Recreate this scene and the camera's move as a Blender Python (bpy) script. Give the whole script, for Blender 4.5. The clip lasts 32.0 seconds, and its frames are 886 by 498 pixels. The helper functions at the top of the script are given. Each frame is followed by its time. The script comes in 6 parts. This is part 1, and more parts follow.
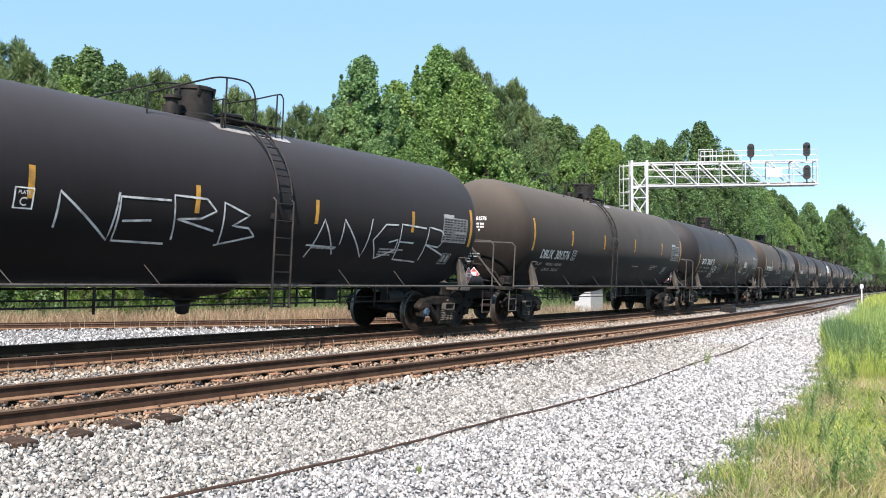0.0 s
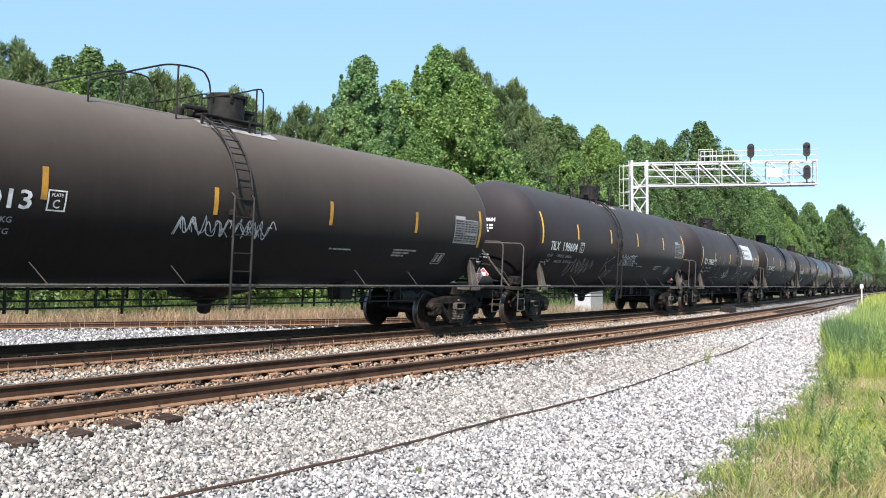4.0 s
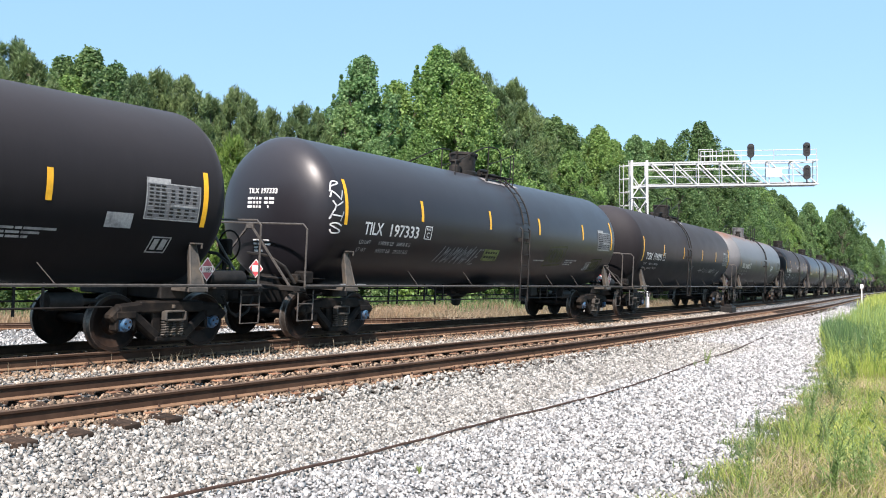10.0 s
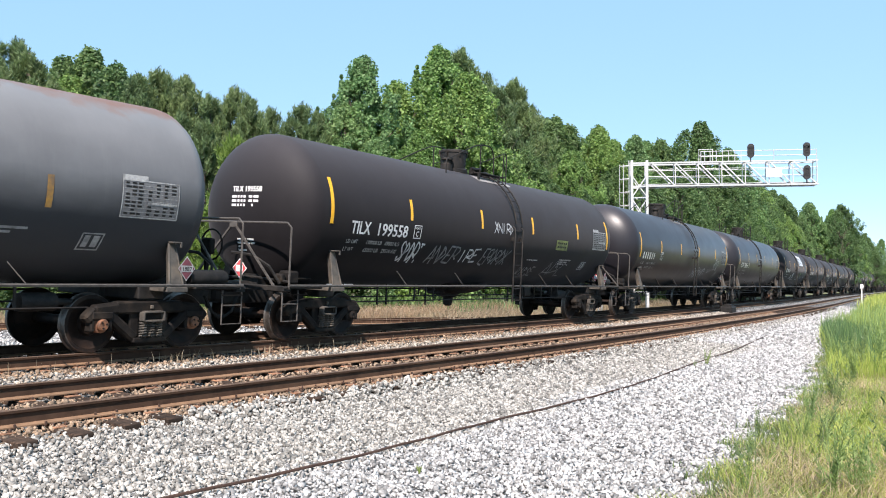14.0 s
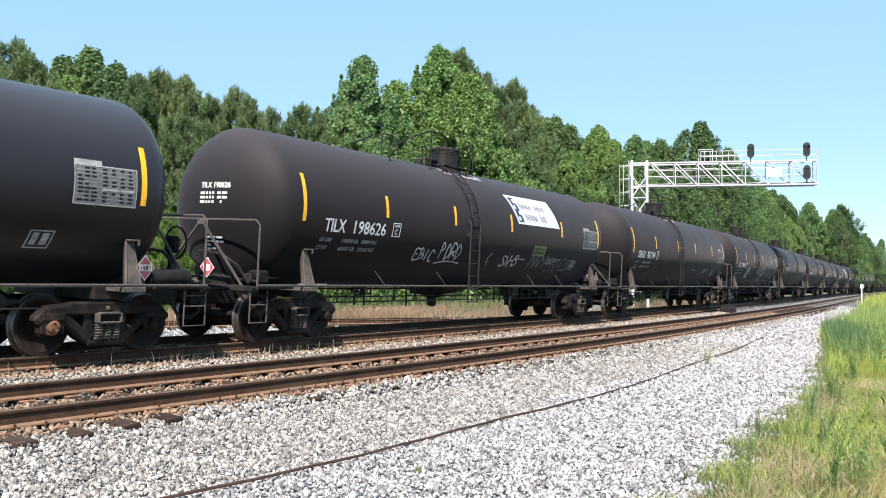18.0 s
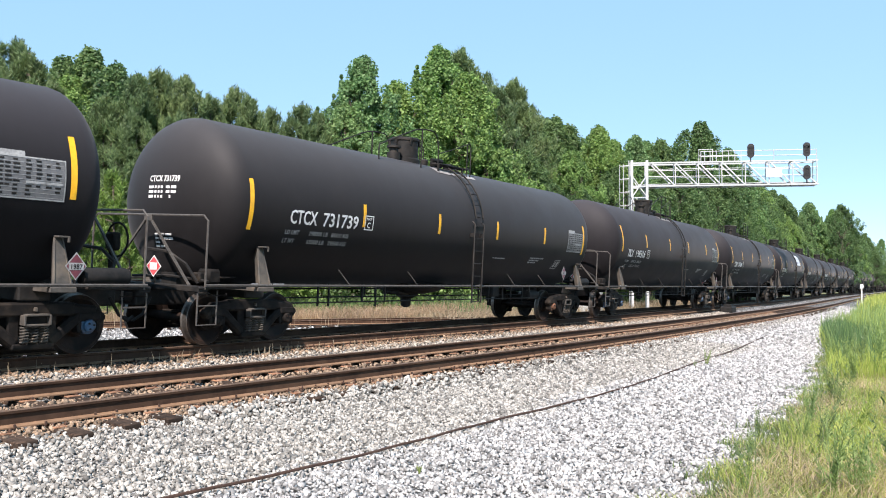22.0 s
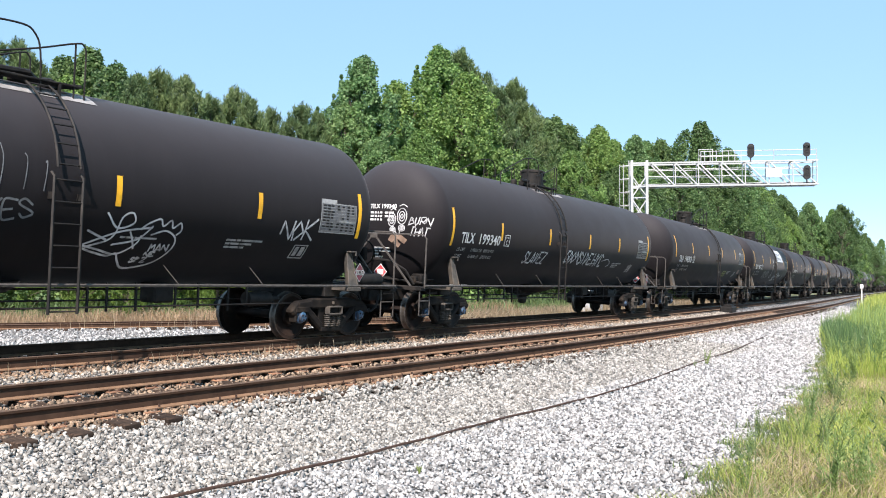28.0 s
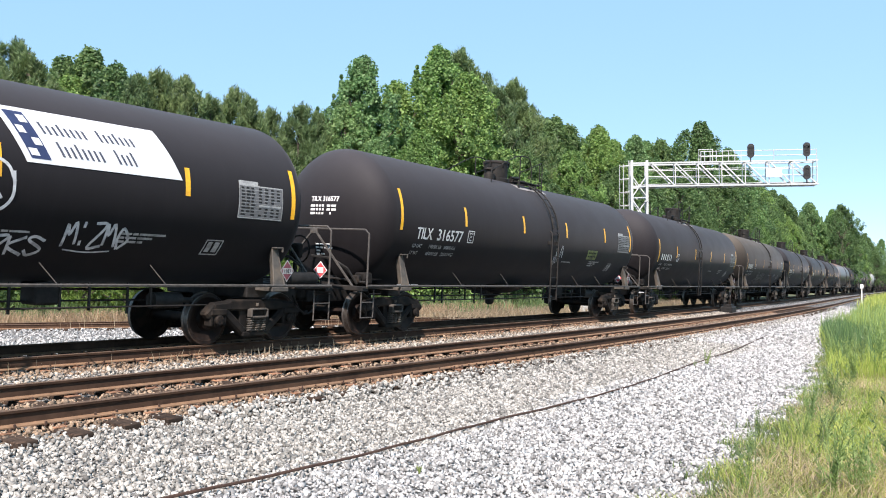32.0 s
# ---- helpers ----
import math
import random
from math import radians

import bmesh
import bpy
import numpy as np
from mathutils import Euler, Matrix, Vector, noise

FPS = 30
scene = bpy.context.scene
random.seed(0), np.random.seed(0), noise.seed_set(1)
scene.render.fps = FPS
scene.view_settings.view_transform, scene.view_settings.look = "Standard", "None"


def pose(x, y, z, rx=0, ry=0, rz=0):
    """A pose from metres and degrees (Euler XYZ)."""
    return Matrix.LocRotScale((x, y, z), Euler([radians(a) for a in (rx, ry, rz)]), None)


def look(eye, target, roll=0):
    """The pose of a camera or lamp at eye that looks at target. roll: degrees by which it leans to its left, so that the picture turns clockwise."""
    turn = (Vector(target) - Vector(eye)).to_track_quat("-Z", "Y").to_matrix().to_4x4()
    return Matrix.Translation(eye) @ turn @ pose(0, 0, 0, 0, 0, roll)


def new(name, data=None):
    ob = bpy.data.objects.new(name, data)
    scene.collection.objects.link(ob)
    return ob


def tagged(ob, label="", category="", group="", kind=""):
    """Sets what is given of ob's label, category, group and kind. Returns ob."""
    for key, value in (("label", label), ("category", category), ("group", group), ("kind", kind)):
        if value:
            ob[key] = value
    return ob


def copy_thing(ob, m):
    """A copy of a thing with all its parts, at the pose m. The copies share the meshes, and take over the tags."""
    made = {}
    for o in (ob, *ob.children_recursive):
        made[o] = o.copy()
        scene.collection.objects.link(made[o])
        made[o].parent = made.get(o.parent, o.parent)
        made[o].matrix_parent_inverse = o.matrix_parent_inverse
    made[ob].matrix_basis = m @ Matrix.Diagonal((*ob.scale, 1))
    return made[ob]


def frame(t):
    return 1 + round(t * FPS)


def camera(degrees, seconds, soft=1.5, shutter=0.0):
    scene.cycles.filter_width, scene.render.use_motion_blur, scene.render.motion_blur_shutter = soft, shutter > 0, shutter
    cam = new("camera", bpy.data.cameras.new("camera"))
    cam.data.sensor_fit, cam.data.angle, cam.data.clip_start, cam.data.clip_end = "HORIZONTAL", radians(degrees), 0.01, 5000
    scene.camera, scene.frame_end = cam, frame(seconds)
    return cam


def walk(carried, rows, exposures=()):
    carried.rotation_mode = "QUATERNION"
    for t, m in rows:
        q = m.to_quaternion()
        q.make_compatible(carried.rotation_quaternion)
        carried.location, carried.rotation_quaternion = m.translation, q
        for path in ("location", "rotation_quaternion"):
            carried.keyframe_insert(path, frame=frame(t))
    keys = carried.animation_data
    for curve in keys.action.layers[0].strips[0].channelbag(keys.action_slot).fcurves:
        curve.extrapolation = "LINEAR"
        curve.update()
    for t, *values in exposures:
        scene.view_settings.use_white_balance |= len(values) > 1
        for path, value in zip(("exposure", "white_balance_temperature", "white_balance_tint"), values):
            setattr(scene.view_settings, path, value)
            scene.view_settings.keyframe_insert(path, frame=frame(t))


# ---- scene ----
cam = camera(51.8, 32.0, soft=1.0)
EYE_HEIGHT = 1.079
walk(cam, [(0.0, pose(0, 0, EYE_HEIGHT, 91.9, 0, 0)), (32.0, pose(0, 0, EYE_HEIGHT, 91.9, 0, 0))], [(0.0, 1.08, 6740, 19), (32.0, 1.08, 6740, 19)])

# ---------------------------------------------------------------- the line of the track
CANT = -0.050            # the near rails lie lower than the far ones
GRADE = -0.0075          # the line falls gently into the distance
CAR_PITCH = 18.2         # metres from coupler to coupler
BEND_AT = [-20, 0, 15, 30, 45, 60, 80, 100, 130, 170]
BEND = [0.672, 0.589, 0.546, 0.511, 0.493, 0.480, 0.468, 0.476, 0.487, 0.4895]
_S = np.arange(-500.0, 1600.0, 0.5)


def heading(s):
    return np.interp(s, BEND_AT, BEND)


_m = heading((_S[1:] + _S[:-1]) / 2)
_X = np.concatenate([[0], np.cumsum(np.sin(_m) * 0.5)])
_Y = np.concatenate([[0], np.cumsum(np.cos(_m) * 0.5)])
_X += -7.893 - np.interp(0, _S, _X)
_Y += 12.0 - np.interp(0, _S, _Y)


def along(s, lat, z):
    """World places of points s metres along the train's track, lat metres to its near side, z over its rail tops."""
    s = np.asarray(s, float)
    a = heading(s)
    return np.stack([np.interp(s, _S, _X) + lat * np.cos(a), np.interp(s, _S, _Y) - lat * np.sin(a), z + GRADE * s + 0 * a], -1)


def car_pose(s, half=6.95):
    """The pose of a wagon whose middle is s metres along: x points up the line, y to the far side."""
    p, q = along(s - half, 0, 0), along(s + half, 0, 0)
    mid, x = Vector((p + q) / 2), Vector(q - p).normalized()
    y = Vector((0, 0, 1)).cross(x).normalized()
    z = x.cross(y)
    m = Matrix((x, y, z)).transposed().to_4x4()
    m.translation = mid
    return m @ Matrix.Rotation(-CANT, 4, "X")


def line_pose(s, lat, z, turn=0.0):
    m = Matrix.Rotation(math.pi / 2 - float(heading(s)) + turn, 4, "Z")
    m.translation = Vector(along(s, lat, z))
    return m


# ---------------------------------------------------------------- sky and sun
SUN_UP = 46.0
SUN_TO = Vector((-0.13, -0.97, 0)).normalized() * math.cos(radians(SUN_UP)) + Vector((0, 0, math.sin(radians(SUN_UP))))
world = bpy.data.worlds.new("sky")
world.use_nodes = True
scene.world = world
_n = world.node_tree
_sky = _n.nodes.new("ShaderNodeTexSky")
_sky.sky_type = "NISHITA"
_sky.sun_disc = False
_sky.sun_elevation = radians(SUN_UP)
_sky.sun_rotation = math.atan2(SUN_TO.x, SUN_TO.y)
_sky.air_density, _sky.dust_density, _sky.ozone_density = 0.75, 0.0, 0.9
_sky.altitude = 1200
_bg = _n.nodes["Background"]
_haze = _n.nodes.new("ShaderNodeMix")          # even summer haze over the clear sky
_haze.data_type = "RGBA"
_haze.inputs[0].default_value = 0.72
_haze.inputs[7].default_value = (1.52, 3.07, 4.18, 1)
_n.links.new(_sky.outputs[0], _haze.inputs[6])
_n.links.new(_haze.outputs[2], _bg.inputs[0])
_bg.inputs[1].default_value = 0.122
sun_data = bpy.data.lights.new("sun", "SUN")
sun_data.energy, sun_data.angle, sun_data.color = 4.2, radians(0.6), (1.0, 0.955, 0.88)
sun = new("sun", sun_data)
sun.matrix_world = look(SUN_TO * 200, (0, 0, 0))

# ---------------------------------------------------------------- materials


def nodes_of(name):
    m = bpy.data.materials.new(name)
    m.use_nodes = True
    t = m.node_tree
    return m, t, t.nodes["Principled BSDF"]


def noise_node(t, scale, detail=4.0, rough=0.6, coords="Object", stretch=None):
    co = t.nodes.new("ShaderNodeTexCoord")
    src = co.outputs[coords]
    if stretch:
        mp = t.nodes.new("ShaderNodeMapping")
        mp.inputs["Scale"].default_value = stretch
        t.links.new(src, mp.inputs[0])
        src = mp.outputs[0]
    n = t.nodes.new("ShaderNodeTexNoise")
    n.inputs["Scale"].default_value, n.inputs["Detail"].default_value, n.inputs["Roughness"].default_value = scale, detail, rough
    t.links.new(src, n.inputs["Vector"])
    return n


def ramp_node(t, fac, stops):
    r = t.nodes.new("ShaderNodeValToRGB")
    e = r.color_ramp.elements
    while len(e) < len(stops):
        e.new(0.5)
    for i, (p, c) in enumerate(stops):
        e[i].position, e[i].color = p, (*c, 1) if len(c) == 3 else c
    t.links.new(fac, r.inputs[0])
    return r


def mix_node(t, fac, a, b, mode="MIX"):
    n = t.nodes.new("ShaderNodeMix")
    n.data_type, n.blend_type = "RGBA", mode
    for key, v in ((0, fac), (6, a), (7, b)):
        if isinstance(v, (int, float)):
            n.inputs[key].default_value = v
        elif isinstance(v, tuple):
            n.inputs[key].default_value = (*v, 1)
        else:
            t.links.new(v, n.inputs[key])
    return n.outputs[2]


def bump_to(t, b, height, strength, distance):
    n = t.nodes.new("ShaderNodeBump")
    n.inputs["Strength"].default_value, n.inputs["Distance"].default_value = strength, distance
    t.links.new(height, n.inputs["Height"])
    t.links.new(n.outputs[0], b.inputs["Normal"])


def surface(name, dark, light, rough=0.6, metal=0.0, scale=6.0, stain=None, stain_scale=1.2, bump=0.15, bump_scale=60.0, depth=0.004,
            island=0.0, each=0.0, coords="Object", stretch=None, spec=0.5):
    """A worn surface: two tones in fine grain, larger stains, relief, and a share of chance from piece to piece."""
    m, t, b = nodes_of(name)
    fine = noise_node(t, scale, 6, 0.65, coords, stretch)
    col = ramp_node(t, fine.outputs["Fac"], [(0.32, dark), (0.68, light)]).outputs[0]
    if stain:
        big = noise_node(t, stain_scale, 5, 0.6, coords, stretch)
        f = ramp_node(t, big.outputs["Fac"], [(0.48, (0, 0, 0)), (0.66, (1, 1, 1))]).outputs[0]
        col = mix_node(t, f, col, stain)
    if island or each:
        if island:
            g = t.nodes.new("ShaderNodeNewGeometry")
            src, amount = g.outputs["Random Per Island"], island
        else:
            g = t.nodes.new("ShaderNodeObjectInfo")
            src, amount = g.outputs["Random"], each
        v = ramp_node(t, src, [(0.0, (1 - amount,) * 3), (1.0, (1 + amount,) * 3)]).outputs[0]
        col = mix_node(t, 1.0, col, v, "MULTIPLY")
    t.links.new(col, b.inputs["Base Color"])
    b.inputs["Roughness"].default_value, b.inputs["Metallic"].default_value = rough, metal
    b.inputs["Specular IOR Level"].default_value = spec
    if bump:
        fine2 = noise_node(t, bump_scale, 4, 0.6, coords)
        bump_to(t, b, fine2.outputs["Fac"], bump, depth)
    return m


def tank_paint(name, dark, light, rough, dust, dust_light_amount, rust=None, streak=0.5, shine=0.16, sheen=0.10):
    """Tank paint: even colour, faint vertical streaks, road dust mixed with painted-in daylight toward the crown, rust
    at the top and a painted shaded lower half where wanted.
    """
    m, t, b = nodes_of(name)
    b.inputs["Specular IOR Level"].default_value = shine
    co = t.nodes.new("ShaderNodeTexCoord")
    big = noise_node(t, 0.9, 5, 0.6)
    col = ramp_node(t, big.outputs["Fac"], [(0.3, dark), (0.7, light)]).outputs[0]
    st = noise_node(t, 2.2, 6, 0.7, stretch=(3.0, 1.0, 0.25))
    sf = ramp_node(t, st.outputs["Fac"], [(0.5, (0, 0, 0)), (0.8, (streak,) * 3)]).outputs[0]
    col = mix_node(t, sf, col, dust)
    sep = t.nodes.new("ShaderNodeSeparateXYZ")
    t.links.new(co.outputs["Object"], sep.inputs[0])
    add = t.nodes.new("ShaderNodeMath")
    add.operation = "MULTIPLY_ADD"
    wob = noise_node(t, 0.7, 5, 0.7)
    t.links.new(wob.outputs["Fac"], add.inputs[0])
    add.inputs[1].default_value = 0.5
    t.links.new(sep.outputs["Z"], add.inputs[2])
    # dust tone by height also paints the lit upper shell against a shaded belly
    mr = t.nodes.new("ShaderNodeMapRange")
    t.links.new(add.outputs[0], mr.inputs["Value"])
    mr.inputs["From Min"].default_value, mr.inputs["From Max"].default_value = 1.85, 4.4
    crown_lift = t.nodes.new("ShaderNodeMath")
    crown_lift.operation = "POWER"
    crown_lift.inputs[1].default_value = 1.9
    t.links.new(mr.outputs[0], crown_lift.inputs[0])
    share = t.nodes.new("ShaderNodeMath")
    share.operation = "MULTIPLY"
    share.inputs[1].default_value = dust_light_amount
    t.links.new(crown_lift.outputs[0], share.inputs[0])
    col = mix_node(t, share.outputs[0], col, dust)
    if rust:
        mr2 = t.nodes.new("ShaderNodeMapRange")
        spot = noise_node(t, 0.55, 6, 0.65)
        high = t.nodes.new("ShaderNodeMath")
        high.operation = "MULTIPLY_ADD"
        t.links.new(spot.outputs["Fac"], high.inputs[0])
        high.inputs[1].default_value = 1.5
        t.links.new(sep.outputs["Z"], high.inputs[2])
        t.links.new(high.outputs[0], mr2.inputs["Value"])
        mr2.inputs["From Min"].default_value, mr2.inputs["From Max"].default_value = 4.50, 4.74
        mr2.inputs["To Max"].default_value = 0.85
        col = mix_node(t, mr2.outputs[0], col, rust)
        # shade under the sun's edge, painted as dark grey on the lower half
        low = t.nodes.new("ShaderNodeMapRange")
        wob2 = noise_node(t, 1.4, 4, 0.6, stretch=(0.3, 1, 1))
        ad2 = t.nodes.new("ShaderNodeMath")
        ad2.operation = "MULTIPLY_ADD"
        t.links.new(wob2.outputs["Fac"], ad2.inputs[0])
        ad2.inputs[1].default_value = 0.5
        t.links.new(sep.outputs["Z"], ad2.inputs[2])
        t.links.new(ad2.outputs[0], low.inputs["Value"])
        low.inputs["From Min"].default_value, low.inputs["From Max"].default_value = 3.0, 2.35
        low.inputs["To Max"].default_value = 0.9
        col = mix_node(t, low.outputs[0], col, (0.035, 0.036, 0.04))
    t.links.new(col, b.inputs["Base Color"])
    b.inputs["Sheen Weight"].default_value, b.inputs["Sheen Roughness"].default_value = sheen, 0.45      # fine dust on the paint
    b.inputs["Sheen Tint"].default_value = (0.59, 0.56, 0.58, 1)
    rn = ramp_node(t, big.outputs["Fac"], [(0.3, (rough * 0.92,) * 3), (0.7, (rough * 1.1,) * 3)])
    t.links.new(rn.outputs[0], b.inputs["Roughness"])
    fine = noise_node(t, 1.1, 2, 0.4)
    bump_to(t, b, fine.outputs["Fac"], 0.12, 0.03)
    return m


PANEL = surface("grey stencil panel", (0.105, 0.105, 0.108), (0.165, 0.165, 0.168), 0.6, 0, 18, (0.12, 0.12, 0.125), 4, bump=0)
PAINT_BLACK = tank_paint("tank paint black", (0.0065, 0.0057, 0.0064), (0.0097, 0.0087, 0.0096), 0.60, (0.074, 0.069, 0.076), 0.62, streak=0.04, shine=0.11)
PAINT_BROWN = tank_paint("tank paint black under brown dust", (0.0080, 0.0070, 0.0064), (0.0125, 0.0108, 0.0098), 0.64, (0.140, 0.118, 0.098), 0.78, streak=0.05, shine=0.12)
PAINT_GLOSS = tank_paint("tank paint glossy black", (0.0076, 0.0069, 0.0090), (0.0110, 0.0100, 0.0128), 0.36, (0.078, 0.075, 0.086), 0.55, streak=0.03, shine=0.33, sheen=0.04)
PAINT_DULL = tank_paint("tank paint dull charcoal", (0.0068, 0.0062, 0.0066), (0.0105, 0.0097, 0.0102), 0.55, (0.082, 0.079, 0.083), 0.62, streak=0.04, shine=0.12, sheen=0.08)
PAINT_GREY = tank_paint("tank paint weathered grey", (0.112, 0.115, 0.122), (0.155, 0.158, 0.166), 0.42, (0.24, 0.235, 0.235), 0.45, rust=(0.185, 0.098, 0.068), streak=0.16, sheen=0.0)
PAINT_SILVER = tank_paint("tank paint pale grey", (0.38, 0.38, 0.38), (0.5, 0.5, 0.49), 0.42, (0.5, 0.48, 0.45), 0.4, sheen=0.0)
IRON = surface("dusty black iron", (0.0078, 0.0073, 0.0070), (0.0195, 0.0180, 0.0168), 0.66, 0.0, 9, (0.032, 0.027, 0.023), 2.5, spec=0.25)
DUSTY = surface("steel under brown road dust", (0.040, 0.036, 0.031), (0.088, 0.078, 0.067), 0.75, 0, 9, (0.115, 0.094, 0.072), 3)
SILL = surface("grey worn steel pipe", (0.050, 0.045, 0.041), (0.105, 0.094, 0.084), 0.55, 0.1, 12)
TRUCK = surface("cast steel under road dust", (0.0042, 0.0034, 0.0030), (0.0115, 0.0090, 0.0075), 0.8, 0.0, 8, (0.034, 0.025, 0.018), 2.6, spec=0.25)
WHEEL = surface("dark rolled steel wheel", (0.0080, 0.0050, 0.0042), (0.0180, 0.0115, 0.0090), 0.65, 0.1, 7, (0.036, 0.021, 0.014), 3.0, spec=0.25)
TREAD = surface("bright worn wheel tread", (0.10, 0.085, 0.075), (0.20, 0.175, 0.155), 0.42, 0.8, 20, bump=0.05)
YELLOW = surface("yellow reflective tape", (0.82, 0.40, 0.012), (0.95, 0.50, 0.02), 0.4, 0, 14, (0.66, 0.33, 0.02), 5)
OCHRE = surface("faded dirty orange tape", (0.42, 0.20, 0.018), (0.56, 0.28, 0.030), 0.6, 0, 14, (0.24, 0.13, 0.03), 4)
WHITE = surface("white stencil paint", (0.62, 0.62, 0.61), (0.80, 0.80, 0.79), 0.55, 0, 25, (0.45, 0.44, 0.43), 6, bump=0)
RUSTED_TAPE = surface("worn rust orange tape", (0.20, 0.115, 0.045), (0.36, 0.19, 0.035), 0.65, 0, 11, (0.12, 0.085, 0.06), 5)
FADED = surface("dulled white stencil paint", (0.26, 0.26, 0.26), (0.42, 0.42, 0.41), 0.6, 0, 25, (0.16, 0.16, 0.16), 5, bump=0)
SPRAY = surface("white spray paint", (0.42, 0.43, 0.44), (0.66, 0.67, 0.68), 0.6, 0, 12, (0.22, 0.22, 0.23), 4, bump=0)
SPRAY_DIM = surface("grey worn spray paint", (0.10, 0.105, 0.11), (0.22, 0.23, 0.24), 0.6, 0, 12, (0.06, 0.06, 0.06), 4, bump=0)
SPRAY_OLIVE = surface("dull olive spray paint", (0.035, 0.040, 0.016), (0.085, 0.092, 0.034), 0.6, 0, 10, (0.02, 0.022, 0.012), 4, bump=0)
PINK_NOTE = surface("faded pink paper", (0.26, 0.15, 0.14), (0.38, 0.24, 0.23), 0.7, 0, 16, (0.2, 0.17, 0.16), 5, bump=0)
SPRAY_TAN = surface("pale brown spray paint", (0.20, 0.13, 0.09), (0.34, 0.24, 0.18), 0.6, 0, 10, (0.12, 0.08, 0.06), 4, bump=0)
SPRAY_GREEN = surface("olive green spray paint", (0.12, 0.15, 0.04), (0.22, 0.26, 0.08), 0.6, 0, 10, (0.06, 0.07, 0.03), 4, bump=0)
BANNER = surface("white printed sheet", (0.62, 0.63, 0.65), (0.72, 0.73, 0.75), 0.45, 0, 5, bump=0)
NAVY = surface("navy blue print", (0.022, 0.032, 0.085), (0.03, 0.042, 0.11), 0.5, 0, 9, bump=0)
SLATE = surface("dark slate print", (0.05, 0.055, 0.08), (0.08, 0.085, 0.11), 0.5, 0, 9, bump=0)
SKIN = surface("pale grey deck paint", (0.22, 0.21, 0.21), (0.34, 0.33, 0.325), 0.7, 0, 8, (0.16, 0.15, 0.14), 3)
RED = surface("red placard print", (0.50, 0.05, 0.06), (0.62, 0.09, 0.10), 0.4, 0, 9, bump=0)
MAROON = surface("faded dark red placard print", (0.105, 0.024, 0.036), (0.18, 0.042, 0.058), 0.45, 0, 9, bump=0)
PAINT_DOME = surface("weathered grey dome paint", (0.085, 0.087, 0.092), (0.14, 0.142, 0.148), 0.5, 0, 9, (0.10, 0.075, 0.06), 4)
CAP_BLUE = surface("blue painted bearing cap", (0.026, 0.075, 0.145), (0.048, 0.135, 0.235), 0.5, 0, 10, (0.05, 0.05, 0.06), 6)
CAP_RUST = surface("orange rusted bearing cap", (0.16, 0.065, 0.032), (0.27, 0.115, 0.055), 0.7, 0, 10, (0.1, 0.05, 0.03), 6)
RAIL_SIDE = surface("rusted rail steel", (0.038, 0.021, 0.0135), (0.066, 0.037, 0.024), 0.9, 0.0, 7, (0.080, 0.046, 0.029), 1.4, spec=0.2)
RAIL_FOOT = surface("orange rust on the rail foot", (0.155, 0.086, 0.047), (0.255, 0.150, 0.085), 0.85, 0.0, 7, (0.15, 0.09, 0.055), 1.4)
RAIL_TOP = surface("worn rail head", (0.085, 0.052, 0.034), (0.155, 0.098, 0.066), 0.6, 0.1, 9, bump=0.05)
PLATE = surface("orange rusted tie plate", (0.24, 0.115, 0.062), (0.42, 0.22, 0.125), 0.85, 0, 15, (0.13, 0.07, 0.045), 6, each=0.25)
SPIKE = surface("dark rusted spike", (0.035, 0.018, 0.012), (0.075, 0.038, 0.024), 0.8, 0, 20)
TIE = surface("creosoted oak", (0.020, 0.0135, 0.010), (0.055, 0.038, 0.029), 0.9, 0, 5, (0.090, 0.055, 0.037), 2.5, each=0.3, bump=0.5, bump_scale=30, depth=0.01, stretch=(1, 8, 8), spec=0.2)
STONE = surface("pale granite ballast", (0.22, 0.219, 0.216), (0.47, 0.465, 0.455), 0.85, 0, 30, island=0.62, bump=0.3, bump_scale=120)
STONE_GREY = surface("dusty grey granite ballast", (0.170, 0.163, 0.148), (0.415, 0.400, 0.368), 0.85, 0, 30, island=0.65, bump=0.3, bump_scale=120)
STONE_TAN = surface("tan-stained ballast", (0.20, 0.175, 0.145), (0.42, 0.375, 0.32), 0.85, 0, 30, island=0.55, bump=0.3, bump_scale=120)
STONE_RUST = surface("ballast stained by rust", (0.14, 0.095, 0.065), (0.33, 0.240, 0.165), 0.85, 0, 30, island=0.55, bump=0.3, bump_scale=120)
GALV = surface("pale galvanised steel", (0.42, 0.43, 0.435), (0.56, 0.57, 0.575), 0.45, 0.25, 8, bump=0.05)
SIGNAL_BLACK = surface("matt black signal housing", (0.010, 0.010, 0.011), (0.022, 0.022, 0.024), 0.6, 0, 8)
BARK = surface("grey brown bark", (0.055, 0.042, 0.032), (0.16, 0.125, 0.10), 0.9, 0, 7, bump=0.6, bump_scale=25, depth=0.02)


